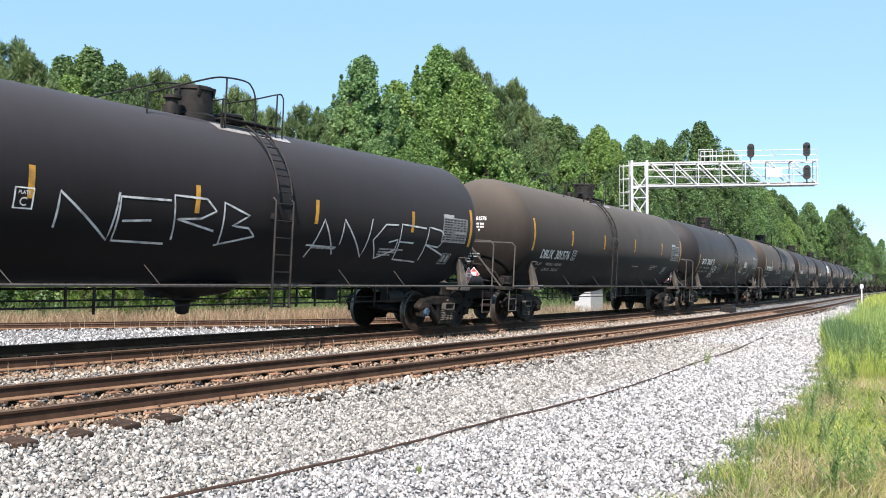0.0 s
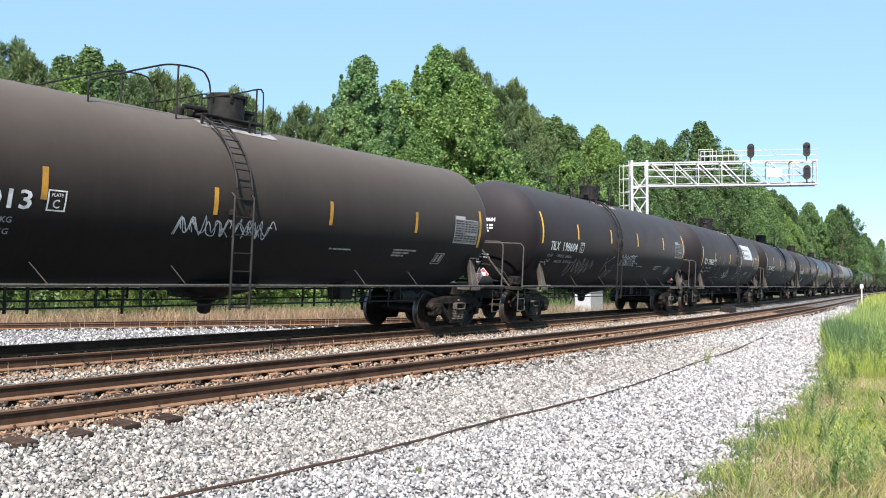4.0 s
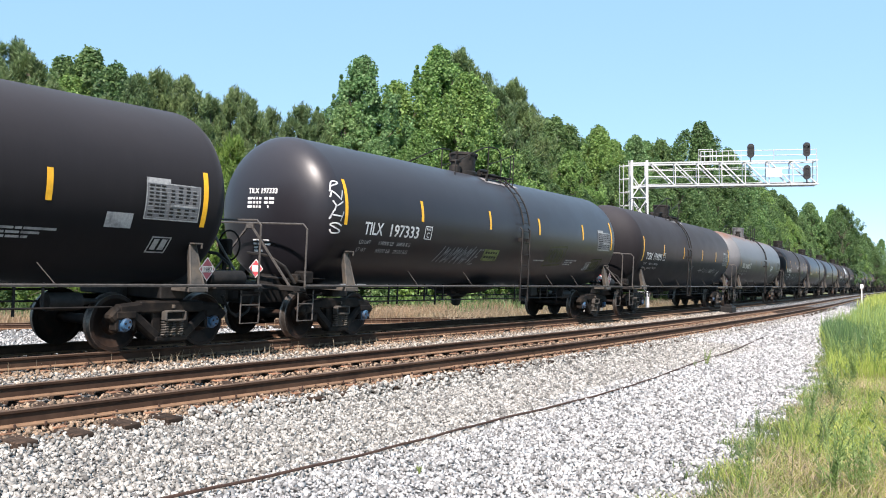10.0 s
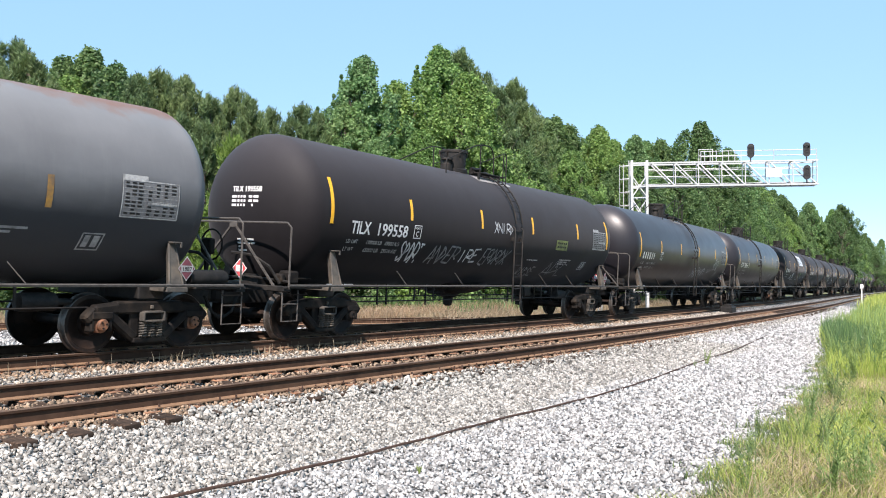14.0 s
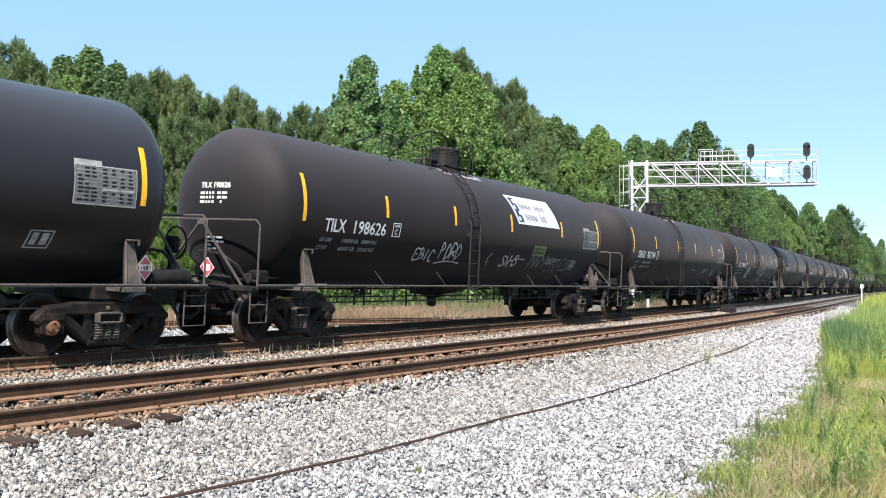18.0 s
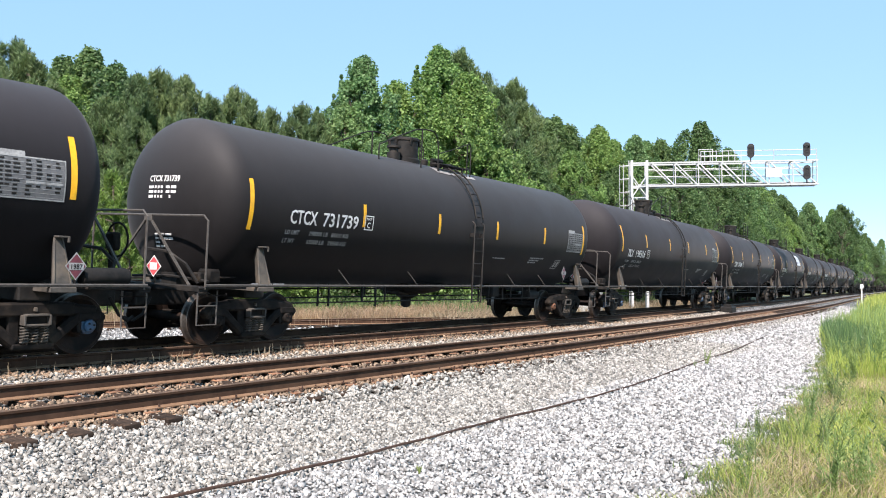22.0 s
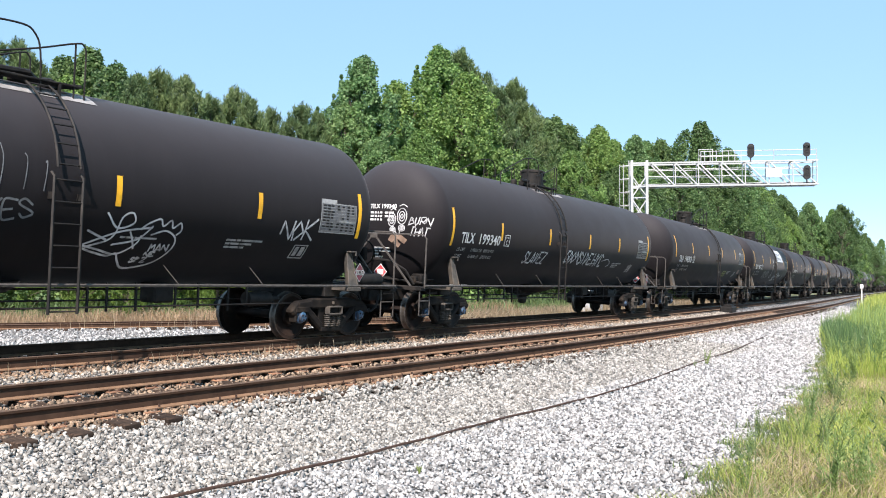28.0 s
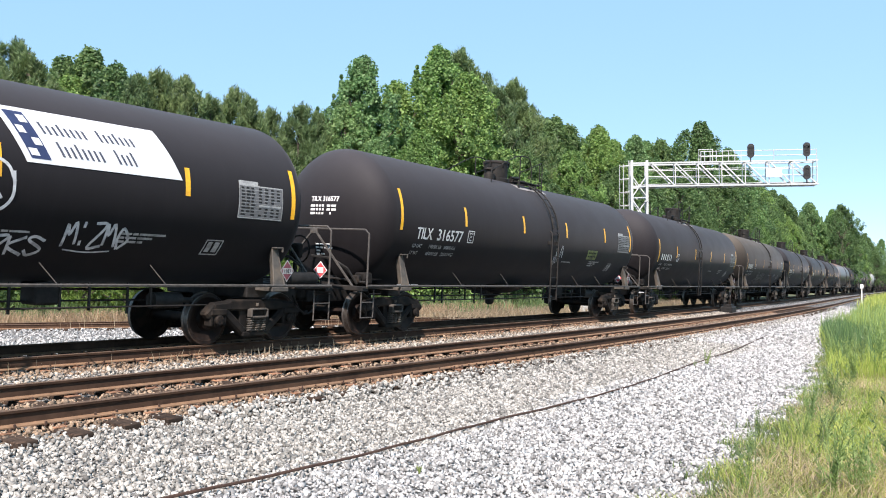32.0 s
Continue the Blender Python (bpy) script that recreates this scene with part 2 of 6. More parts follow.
def leaf_mat(name, dark, light, trans=0.42, rough=0.55):
    """Leaves: chance of tone from leaf to leaf, some light through them."""
    m, t, b = nodes_of(name)
    g = t.nodes.new("ShaderNodeNewGeometry")
    c = ramp_node(t, g.outputs["Random Per Island"], [(0.0, dark), (1.0, light)]).outputs[0]
    big = noise_node(t, 0.5, 3, 0.6)
    v = ramp_node(t, big.outputs["Fac"], [(0.3, (0.68, 0.72, 0.74)), (0.7, (1.22, 1.24, 1.18))]).outputs[0]
    c = mix_node(t, 1.0, c, v, "MULTIPLY")
    o = t.nodes.new("ShaderNodeObjectInfo")
    w = ramp_node(t, o.outputs["Random"], [(0.0, (0.84, 0.92, 0.92)), (1.0, (1.12, 1.08, 1.02))]).outputs[0]
    c = mix_node(t, 1.0, c, w, "MULTIPLY")
    t.links.new(c, b.inputs["Base Color"])
    b.inputs["Roughness"].default_value = rough
    tr = t.nodes.new("ShaderNodeBsdfTranslucent")
    t.links.new(c, tr.inputs[0])
    mx = t.nodes.new("ShaderNodeMixShader")
    mx.inputs[0].default_value = trans
    t.links.new(b.outputs[0], mx.inputs[1])
    t.links.new(tr.outputs[0], mx.inputs[2])
    t.links.new(mx.outputs[0], t.nodes["Material Output"].inputs[0])
    return m


LEAF_BROAD = leaf_mat("broad green leaves", (0.112, 0.212, 0.054), (0.310, 0.440, 0.150), 0.46, 0.58)
LEAF_COOL = leaf_mat("cool green leaves", (0.106, 0.205, 0.070), (0.295, 0.430, 0.192), 0.46, 0.58)
LEAF_DARK = leaf_mat("dark green leaves", (0.068, 0.130, 0.046), (0.172, 0.265, 0.104), 0.42, 0.58)
LEAF_PINE = leaf_mat("pine needles", (0.094, 0.142, 0.060), (0.222, 0.298, 0.126), 0.40)
LEAF_LIGHT = leaf_mat("fresh light green needles", (0.105, 0.185, 0.036), (0.22, 0.32, 0.080))
GRASS = leaf_mat("fresh green grass", (0.26, 0.345, 0.055), (0.59, 0.62, 0.18), 0.5)
GRASS_DRY = leaf_mat("dry straw grass", (0.34, 0.245, 0.165), (0.66, 0.50, 0.36))
GRASS_OLIVE = leaf_mat("olive meadow grass", (0.20, 0.215, 0.055), (0.51, 0.49, 0.165), 0.45)
WEED = leaf_mat("grey green weeds", (0.17, 0.25, 0.075), (0.36, 0.45, 0.165))
WEED_DARK = leaf_mat("dark grey green weeds", (0.10, 0.15, 0.06), (0.25, 0.32, 0.135), 0.4)
STRAW = leaf_mat("brown autumn straw", (0.27, 0.185, 0.125), (0.50, 0.36, 0.25), 0.4)


def ground_mat():
    m, t, b = nodes_of("meadow soil")
    n = noise_node(t, 0.35, 6, 0.65)
    c = ramp_node(t, n.outputs["Fac"], [(0.3, (0.06, 0.075, 0.025)), (0.5, (0.10, 0.105, 0.04)), (0.7, (0.18, 0.14, 0.075))]).outputs[0]
    f = noise_node(t, 9.0, 4, 0.7)
    v = ramp_node(t, f.outputs["Fac"], [(0.3, (0.6,) * 3), (0.7, (1.3,) * 3)]).outputs[0]
    t.links.new(mix_node(t, 1.0, c, v, "MULTIPLY"), b.inputs["Base Color"])
    b.inputs["Roughness"].default_value = 0.95
    bump_to(t, b, f.outputs["Fac"], 0.8, 0.06)
    return m


def ballast_mat():
    """Crushed stone seen from afar: cells of differing grey with dark gaps, browner beside the rails."""
    m, t, b = nodes_of("crushed stone")
    co = t.nodes.new("ShaderNodeTexCoord")
    vo = t.nodes.new("ShaderNodeTexVoronoi")
    vo.inputs["Scale"].default_value = 19
    t.links.new(co.outputs["Object"], vo.inputs["Vector"])
    sep = t.nodes.new("ShaderNodeSeparateColor")
    t.links.new(vo.outputs["Color"], sep.inputs[0])
    c = ramp_node(t, sep.outputs[0], [(0.0, (0.24, 0.238, 0.235)), (1.0, (0.62, 0.615, 0.605))]).outputs[0]
    # shadow between the stones, multiplied into the colour towards each cell's rim
    gap_shade = ramp_node(t, vo.outputs["Distance"], [(0.28, (1, 1, 1)), (0.55, (0.10, 0.098, 0.095))]).outputs[0]
    c = mix_node(t, 1.0, c, gap_shade, "MULTIPLY")
    big = noise_node(t, 0.6, 4, 0.6)
    v = ramp_node(t, big.outputs["Fac"], [(0.3, (0.85,) * 3), (0.7, (1.1,) * 3)]).outputs[0]
    t.links.new(mix_node(t, 1.0, c, v, "MULTIPLY"), b.inputs["Base Color"])
    b.inputs["Roughness"].default_value = 0.9
    inv = t.nodes.new("ShaderNodeMath")
    inv.operation = "SUBTRACT"
    inv.inputs[0].default_value = 1
    t.links.new(vo.outputs["Distance"], inv.inputs[1])
    bump_to(t, b, inv.outputs[0], 1.0, 0.03)
    return m


SOIL, BALLAST = ground_mat(), ballast_mat()

# ---------------------------------------------------------------- mesh building


class Solid:
    """Collects verts, faces and material slots; done() makes one mesh of them."""

    def __init__(self):
        self.v, self.f, self.k, self.n, self.soft = [], [], [], 0, []

    def add(self, verts, faces, slot=0, soft=False):
        self.v.append(np.asarray(verts, float).reshape(-1, 3))
        self.f += [tuple(i + self.n for i in q) for q in faces]
        self.k += [slot] * len(faces)
        self.soft += [soft] * len(faces)
        self.n += len(self.v[-1])
        return self

    def box(self, c, size, bev=0.0, slot=0, turn=None):
        """A block with chamfered edges."""
        h = np.array(size) / 2
        b = min(bev, *(h * 0.45)) if bev else 0.0
        if not b:
            v = [(x, y, z) for x in (-h[0], h[0]) for y in (-h[1], h[1]) for z in (-h[2], h[2])]
            f = [(0, 1, 3, 2), (4, 6, 7, 5), (0, 4, 5, 1), (2, 3, 7, 6), (0, 2, 6, 4), (1, 5, 7, 3)]
        else:
            bm = bmesh.new()
            bmesh.ops.create_cube(bm, size=1.0, matrix=Matrix.Diagonal((*size, 1)))
            bmesh.ops.bevel(bm, geom=bm.edges[:], offset=b, segments=1, affect="EDGES")
            bm.verts.index_update()
            v, f = [q.co[:] for q in bm.verts], [tuple(q.index for q in p.verts) for p in bm.faces]
            bm.free()
        v = np.array(v)
        if turn is not None:
            v = v @ np.array(turn.to_3x3()).T
        return self.add(v + np.array(c), f, slot)

    def beam(self, p, q, w, d, bev=0.0, slot=0, up=(0, 0, 1)):
        """A bar from p to q, w wide and d deep."""
        p, q = Vector(p), Vector(q)
        x = (q - p).normalized()
        u = Vector(up)
        if abs(x.dot(u)) > 0.98:
            u = Vector((0, 1, 0))
        y = u.cross(x).normalized()
        z = x.cross(y)
        return self.box((p + q) / 2, ((q - p).length, w, d), bev, slot, Matrix((x, y, z)).transposed())

    def tube(self, pts, r, n=6, slot=0, closed=False):
        """A pipe along points."""
        p = [Vector(q) for q in pts]
        verts, faces, m = [], [], len(p)
        side = None
        for i, c in enumerate(p):
            a = p[(i - 1) % m] if (i or closed) else c
            b = p[(i + 1) % m] if (i < m - 1 or closed) else c
            d = (b - a).normalized()
            if side is None:
                side = d.orthogonal().normalized()
            side = (side - d * side.dot(d)).normalized()
            o = d.cross(side)
            rr = r[i] if isinstance(r, (list, tuple)) else r
            verts += [c + rr * (side * math.cos(k * math.tau / n) + o * math.sin(k * math.tau / n)) for k in range(n)]
        for i in range(m if closed else m - 1):
            j = (i + 1) % m
            faces += [(i * n + k, i * n + (k + 1) % n, j * n + (k + 1) % n, j * n + k) for k in range(n)]
        if not closed:
            faces += [tuple(range(n))[::-1], tuple((m - 1) * n + k for k in range(n))]
        return self.add(verts, faces, slot, True)

    def turned(self, profile, n=24, axis="z", origin=(0, 0, 0), slot=0, slots=None, soft=True):
        """A turned body: profile of (radius, height) round an axis."""
        verts, faces, ks = [], [], []
        for r, h in profile:
            for k in range(n):
                a = k * math.tau / n
                c, s = r * math.cos(a), r * math.sin(a)
                verts.append({"z": (c, s, h), "y": (s, h, c), "x": (h, c, s)}[axis])
        for i in range(len(profile) - 1):
            for k in range(n):
                faces.append((i * n + k, i * n + (k + 1) % n, (i + 1) * n + (k + 1) % n, (i + 1) * n + k))
                ks.append(slots[i] if slots else slot)
        faces.append(tuple(range(n))[::-1])
        faces.append(tuple((len(profile) - 1) * n + k for k in range(n)))
        ks += [slot, slot]
        self.add(np.array(verts) + np.array(origin), faces, 0, soft)
        self.k[-len(ks):] = ks
        return self

    def mesh(self, name, materials, angle=40):
        me = bpy.data.meshes.new(name)
        v = np.concatenate(self.v) if self.v else np.zeros((0, 3))
        me.from_pydata(v.tolist(), [], self.f)
        for m in materials if isinstance(materials, (list, tuple)) else [materials]:
            me.materials.append(m)
        if any(self.k):
            me.polygons.foreach_set("material_index", self.k)
        if any(self.soft):
            me.polygons.foreach_set("use_smooth", self.soft)
            me.update()
            me.set_sharp_from_angle(angle=radians(angle))
        me.update()
        return me


def part(name, solid, material, parent, label=""):
    ob = new(name, solid.mesh(name, material))
    ob.parent = parent
    if label:
        ob["label"] = label
    return ob


def empty(name, m=None, **tags):
    ob = new(name)
    ob.empty_display_size = 0.2
    if m is not None:
        ob.matrix_basis = m
    return tagged(ob, **tags)


def bulk(name, verts, faces, material, soft=False):
    """One large mesh from arrays of verts and equal-sized faces."""
    me = bpy.data.meshes.new(name)
    verts, faces = np.asarray(verts, np.float32), np.asarray(faces, np.int32)
    k = faces.shape[1]
    me.vertices.add(len(verts))
    me.vertices.foreach_set("co", verts.ravel())
    me.loops.add(faces.size)
    me.loops.foreach_set("vertex_index", faces.ravel())
    me.polygons.add(len(faces))
    me.polygons.foreach_set("loop_start", np.arange(0, faces.size, k, dtype=np.int32))
    me.polygons.foreach_set("loop_total", np.full(len(faces), k, np.int32))
    if soft:
        me.polygons.foreach_set("use_smooth", np.ones(len(faces), bool))
    me.materials.append(material)
    me.update(calc_edges=True)
    return me


rng = np.random.default_rng(7)

# ---------------------------------------------------------------- ground
NEAR_OFF, NEAR_Z = 3.80, -0.19      # the empty near track: its middle and its rail tops


def land(lat):
    """Height of the earth across the line."""
    return np.interp(lat, [-200, -60, -36, -26, -3.4, -1.8, -1.5, 1.5, 2.2, 3.2, 4.5, 5.0, 5.6, 6.2, 8.6, 10.5, 14, 40, 300],
                     [1.5, 1.0, -0.3, -0.72, -0.74, -0.34, -0.215, -0.275, -0.37, -0.42, -0.478, -0.53, -0.60, -0.63, -0.71, -0.72, -0.62, -0.5, -1.0])


def sheet(s, lat, lift, wave=0.0):
    ss, ll = np.meshgrid(s, lat, indexing="ij")
    z = land(ll) + lift
    if wave:
        z = z + wave * (np.sin(ss * 0.9 + ll * 1.7) * np.sin(ss * 0.37 - ll * 0.8) + 0.5 * np.sin(ss * 2.3 + ll * 2.9))
    v = along(ss.ravel(), ll.ravel(), z.ravel())
    a, b = len(s), len(lat)
    i = (np.arange(a - 1)[:, None] * b + np.arange(b - 1)).ravel()
    return v, np.stack([i, i + b, i + b + 1, i + 1], -1)


s_all = np.concatenate([np.arange(-300, -30, 15), np.arange(-30, 60, 1.0), np.arange(60, 300, 8), np.arange(300, 1500, 40)])
l_all = np.concatenate([[-200, -140, -100, -70, -50, -40, -30, -25, -20], np.arange(-16, 16, 0.25), [16, 18, 22, 28, 40, 60, 100, 200, 300]])
tagged(new("ground", bulk("ground", *sheet(s_all, l_all, -0.035, 0.012), SOIL, True)), "uneven meadow soil with patchy green and straw grass", "ground", kind="structure")


def grass_edge(s):
    """Where the grass begins beside the near track."""
    return np.interp(s, [-20, 1.7, 4.4, 10.4, 18, 26, 76, 107, 400], [11.1, 10.9, 10.6, 10.25, 9.0, 7.7, 6.2, 5.7, 5.4])


def ballast_bed(name, s, lo, hi, n, lift, label):
    ss = np.repeat(np.asarray(s)[:, None], n, 1)
    ll = lo(ss) + (hi(ss) - lo(ss)) * np.linspace(0, 1, n)
    z = land(ll) + lift
    z[:, 0] -= 0.08
    z[:, -1] -= 0.08
    v = along(ss.ravel(), ll.ravel(), z.ravel())
    a = len(s)
    i = (np.arange(a - 1)[:, None] * n + np.arange(n - 1)).ravel()
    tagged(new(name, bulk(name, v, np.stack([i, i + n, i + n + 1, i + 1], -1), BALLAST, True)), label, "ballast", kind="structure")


s_bed = np.concatenate([np.arange(-120, -20, 10), np.arange(-20, 60, 1.0), np.arange(60, 300, 6), np.arange(300, 900, 30)])
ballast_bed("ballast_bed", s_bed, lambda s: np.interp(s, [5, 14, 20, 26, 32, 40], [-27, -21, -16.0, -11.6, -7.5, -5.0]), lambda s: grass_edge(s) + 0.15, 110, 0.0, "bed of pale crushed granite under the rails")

# loose stones over the bed, thickest near the camera


def stones(name, count, s0, s1, l0, l1, size, material, label, power=1.0, clear=(), lift=0.0):
    s = s0 + (s1 - s0) * rng.random(count) ** power
    lat = rng.uniform(l0, l1, count)
    keep = lat < grass_edge(s) + rng.normal(0, 0.12, count)
    for c0, c1 in clear:
        keep &= ~((lat > c0) & (lat < c1))
    s, lat = s[keep], lat[keep]
    n = len(s)
    base = np.array([(x, y, z) for x in (-1, 1) for y in (-1, 1) for z in (-1, 1)], float) * 0.58
    quads = np.array([(0, 1, 3, 2), (4, 6, 7, 5), (0, 4, 5, 1), (2, 3, 7, 6), (0, 2, 6, 4), (1, 5, 7, 3)])
    v = base[None] * (1 + rng.uniform(-0.75, 0.35, (n, 8, 3)))
    v *= (size * rng.uniform(0.55, 1.25, n))[:, None, None] * rng.uniform(0.45, 1.45, (n, 1, 3))
    q = rng.normal(size=(n, 4))
    q /= np.linalg.norm(q, axis=1)[:, None]
    w, x, y, z = q.T
    rot = np.stack([1 - 2 * (y * y + z * z), 2 * (x * y - z * w), 2 * (x * z + y * w), 2 * (x * y + z * w), 1 - 2 * (x * x + z * z), 2 * (y * z - x * w),
                    2 * (x * z - y * w), 2 * (y * z + x * w), 1 - 2 * (x * x + y * y)], -1).reshape(n, 3, 3)
    v = np.einsum("nij,nkj->nki", rot, v)
    v += along(s, lat, land(lat) + lift * np.clip(2 * (l1 - lat) / (l1 - l0), 0, 1) + rng.uniform(-0.25, 0.75, n) * size)[:, None]
    f = (np.arange(n)[:, None, None] * 8 + quads[None]).reshape(-1, 4)
    return tagged(new(name, bulk(name, v.reshape(-1, 3), f, material)), label, "gravel", kind="stuff")


stones("gravel", 26000, -6, 6, 4.75, 7.65, 0.032, STONE_GREY, "dusty grey crushed granite ballast")
stones("gravel", 31000, -6, 6, 7.35, 10.9, 0.030, STONE, "pale grey crushed granite ballast")
stones("gravel", 16000, 6, 20, 4.75, 7.2, 0.038, STONE_GREY, "dusty grey crushed granite ballast")
stones("gravel", 20000, 6, 20, 7.0, 10.4, 0.038, STONE, "pale grey crushed granite ballast")
stones("gravel", 18000, 20, 70, 4.75, 8.8, 0.056, STONE, "pale grey crushed granite ballast", 1.35)
stones("gravel", 12000, -8, 40, 1.42, 2.75, 0.038, STONE_TAN, "tan-tinged crushed stone between two tracks", 1.2)
stones("gravel", 7500, -8, 34, 0.62, 1.58, 0.034, STONE_RUST, "rust-tinged crushed stone beside the shaded rail", 1.2, [(0.67, 0.84)])
stones("gravel", 24000, -8, 44, 2.45, 4.8, 0.036, STONE_RUST, "rust-tinged crushed stone between the ties", 1.4, [(2.95, 3.17), (4.44, 4.66)], lift=0.028)
stones("gravel", 1800, -8, 6, 4.60, 4.74, 0.030, STONE_RUST, "rust-tinged crushed stone under the rail foot", 1.0, lift=0.05)
stones("gravel", 3600, -8, 26, 4.62, 4.95, 0.034, STONE_RUST, "rust-tinged crushed stone along the rail foot", 1.1, lift=0.03)
stones("gravel", 15000, 2, 32, -20, -1.6, 0.055, STONE, "pale crushed stone beyond the train", 1.2)

stones("gravel", 4600, 1.6, 42, 4.80, 5.45, 0.040, STONE_GREY, "crushed stone heaped over the tie ends", 1.3, lift=0.055)
stones("gravel", 900, -6, 3, 4.80, 5.30, 0.036, STONE_GREY, "crushed stone between the tie ends", lift=0.02)

# ---------------------------------------------------------------- tracks
RAIL_SHAPE = [(-0.076, -0.175), (0.076, -0.175), (0.076, -0.162), (0.018, -0.142), (0.010, -0.046), (0.035, -0.034), (0.036, -0.008), (0.028, 0.0),
              (-0.028, 0.0), (-0.036, -0.008), (-0.035, -0.034), (-0.010, -0.046), (-0.018, -0.142), (-0.076, -0.162)]
RAIL_SLOTS = [0, 2, 2, 0, 0, 0, 1, 1, 1, 0, 0, 0, 2, 2]


def rail(parent, s, lat, z, label, line=along):
    v, f, k = [], [], []
    n = len(RAIL_SHAPE)
    for dl, dz in RAIL_SHAPE:
        v.append(line(s, lat + dl, z + dz))
    v = np.stack(v, 1).reshape(-1, 3)
    so = Solid()
    for i in range(len(s) - 1):
        for j in range(n):
            f.append((i * n + j, i * n + (j + 1) % n, (i + 1) * n + (j + 1) % n, (i + 1) * n + j))
            k.append(RAIL_SLOTS[j])
    f += [tuple(range(n)), tuple((len(s) - 1) * n + j for j in range(n))[::-1]]
    so.add(v, f)
    so.k = k + [0, 0]
    return part("rail", so, [RAIL_SIDE, RAIL_TOP, RAIL_FOOT], parent, label)


s_rail = np.concatenate([np.arange(-60, -16, 4), np.arange(-16, 70, 1.5), np.arange(70, 240, 8), np.arange(240, 900, 30)])
near_track = empty("railway_track", label="empty track of rusty brown rails on dark ties", category="railway track")
train_track = empty("railway_track", label="track in shade under the passing train", category="railway track")
far_track = empty("railway_track", label="rusty siding track behind the train", category="railway track")
HALF = 0.7525
for sign in (-1, 1):
    rail(near_track, s_rail, NEAR_OFF + sign * HALF, NEAR_Z + sign * HALF * -0.05, "rust-brown steel rail with worn head")
    rail(train_track, s_rail, sign * HALF, sign * HALF * CANT, "dark oily steel rail")

TIE_MESH = Solid().box((0, 0, -0.09), (0.225, 2.59, 0.18), 0.012).mesh("tie", TIE)
PLATE_MESH = Solid().box((0, 0, 0.008), (0.19, 0.33, 0.016), 0.004).mesh("tie_plate", PLATE)
_sp = Solid()
for x, y in ((0.06, 0.085), (-0.06, 0.13), (-0.06, -0.085), (0.06, -0.13)):
    _sp.box((x, y, 0.03), (0.028, 0.034, 0.035), 0.006)
SPIKE_MESH = _sp.mesh("spike", SPIKE)
ANCHOR_MESH = Solid().box((0, -0.005, 0.02), (0.022, 0.165, 0.03), 0.004).box((0, 0.082, 0.035), (0.024, 0.018, 0.05), 0.004).mesh("rail_anchor", SPIKE)


def piece(name, mesh, parent, m):
    ob = new(name, mesh)
    ob.parent = parent
    ob.matrix_basis = m
    if name == "spike":
        ob["kind"] = "stuff"
    return ob


def lay_ties(track, off, z, cant, s0, s1, fittings):
    step, s, i = 0.585, s0, 0
    while s < s1:
        jit = random.uniform(-0.02, 0.02)
        m = line_pose(s + jit, off, z - 0.205, random.uniform(-0.015, 0.015)) @ Matrix.Rotation(-cant, 4, "X")
        m = m @ Matrix.Translation((0, random.uniform(-0.05, 0.05), random.uniform(-0.012, 0.004)))
        tie = piece("tie", TIE_MESH, track, m)
        for sign in (-1, 1):
            if s < fittings:
                r = Matrix.Translation((0, -sign * HALF, 0))
                piece("tie_plate", PLATE_MESH, tie, r)
                if sign > 0 or s < fittings * 0.6:
                    piece("spike", SPIKE_MESH, tie, r)
                if sign > 0 and i % 1 == 0 and s < fittings:
                    for e in (-0.135, 0.135):
                        if random.random() < 0.85:
                            piece("rail_anchor", ANCHOR_MESH, tie, r @ Matrix.Translation((e, 0, 0.02)) @ Matrix.Rotation(math.pi, 4, "Z"))
        s += step
        i += 1


lay_ties(near_track, NEAR_OFF, NEAR_Z, -0.05, -6.94, 62.0, 46.0)
lay_ties(train_track, 0.0, 0.0, CANT, -7.0, 46.0, 24.0)


def siding(u, lat, z):
    """World places along the branch track, which swings away behind the train."""
    u = np.asarray(u, float)
    return np.stack([-16.6 + 0.954 * u + 0.300 * lat, 34.6 + 0.300 * u - 0.954 * lat, z - 0.60 + 0 * u], -1)


for sign in (-1, 1):
    rail(far_track, np.arange(-30.0, 25.0, 5.0), sign * HALF, 0.0, "rust-brown steel rail", siding)
for k in range(95):
    p = siding(-28 + k * 0.53, 0, -0.20)
    piece("tie", TIE_MESH, far_track, Matrix.Translation(Vector(p)) @ Matrix.Rotation(math.atan2(0.300, 0.954), 4, "Z"))

# ---------------------------------------------------------------- tank wagons
RAD, AXIS = 1.53, 2.555            # tank radius and height of its axis over the rails
STRAIGHT, DOME = 7.58, 0.68        # half length of the straight shell, depth of its ends
TOP = AXIS + RAD


def wrap(u, v, off=0.006, far=False):
    """Places on the near side of the tank: u along it, v height over the rails."""
    phi = np.arcsin(np.clip((np.asarray(v) - AXIS) / RAD, -0.999, 0.999))
    past = np.clip((np.abs(np.asarray(u)) - STRAIGHT) / DOME, 0, 0.95)         # where the ends begin to close in
    girth = RAD * np.sqrt(1 - past ** 2) + off
    y = -girth * np.cos(phi)
    return np.stack([np.asarray(u) + 0 * phi, -y if far else y, AXIS + girth * np.sin(phi)], -1)


def on_head(u, v, off=0.008):
    """Places on the tank's leading end: u to the near side, v height."""
    r2 = np.clip((np.asarray(u) ** 2 + (np.asarray(v) - AXIS) ** 2) / RAD ** 2, 0, 0.98)
    return np.stack([-(STRAIGHT + DOME * np.sqrt(1 - r2) + off), -np.asarray(u), np.asarray(v)], -1)


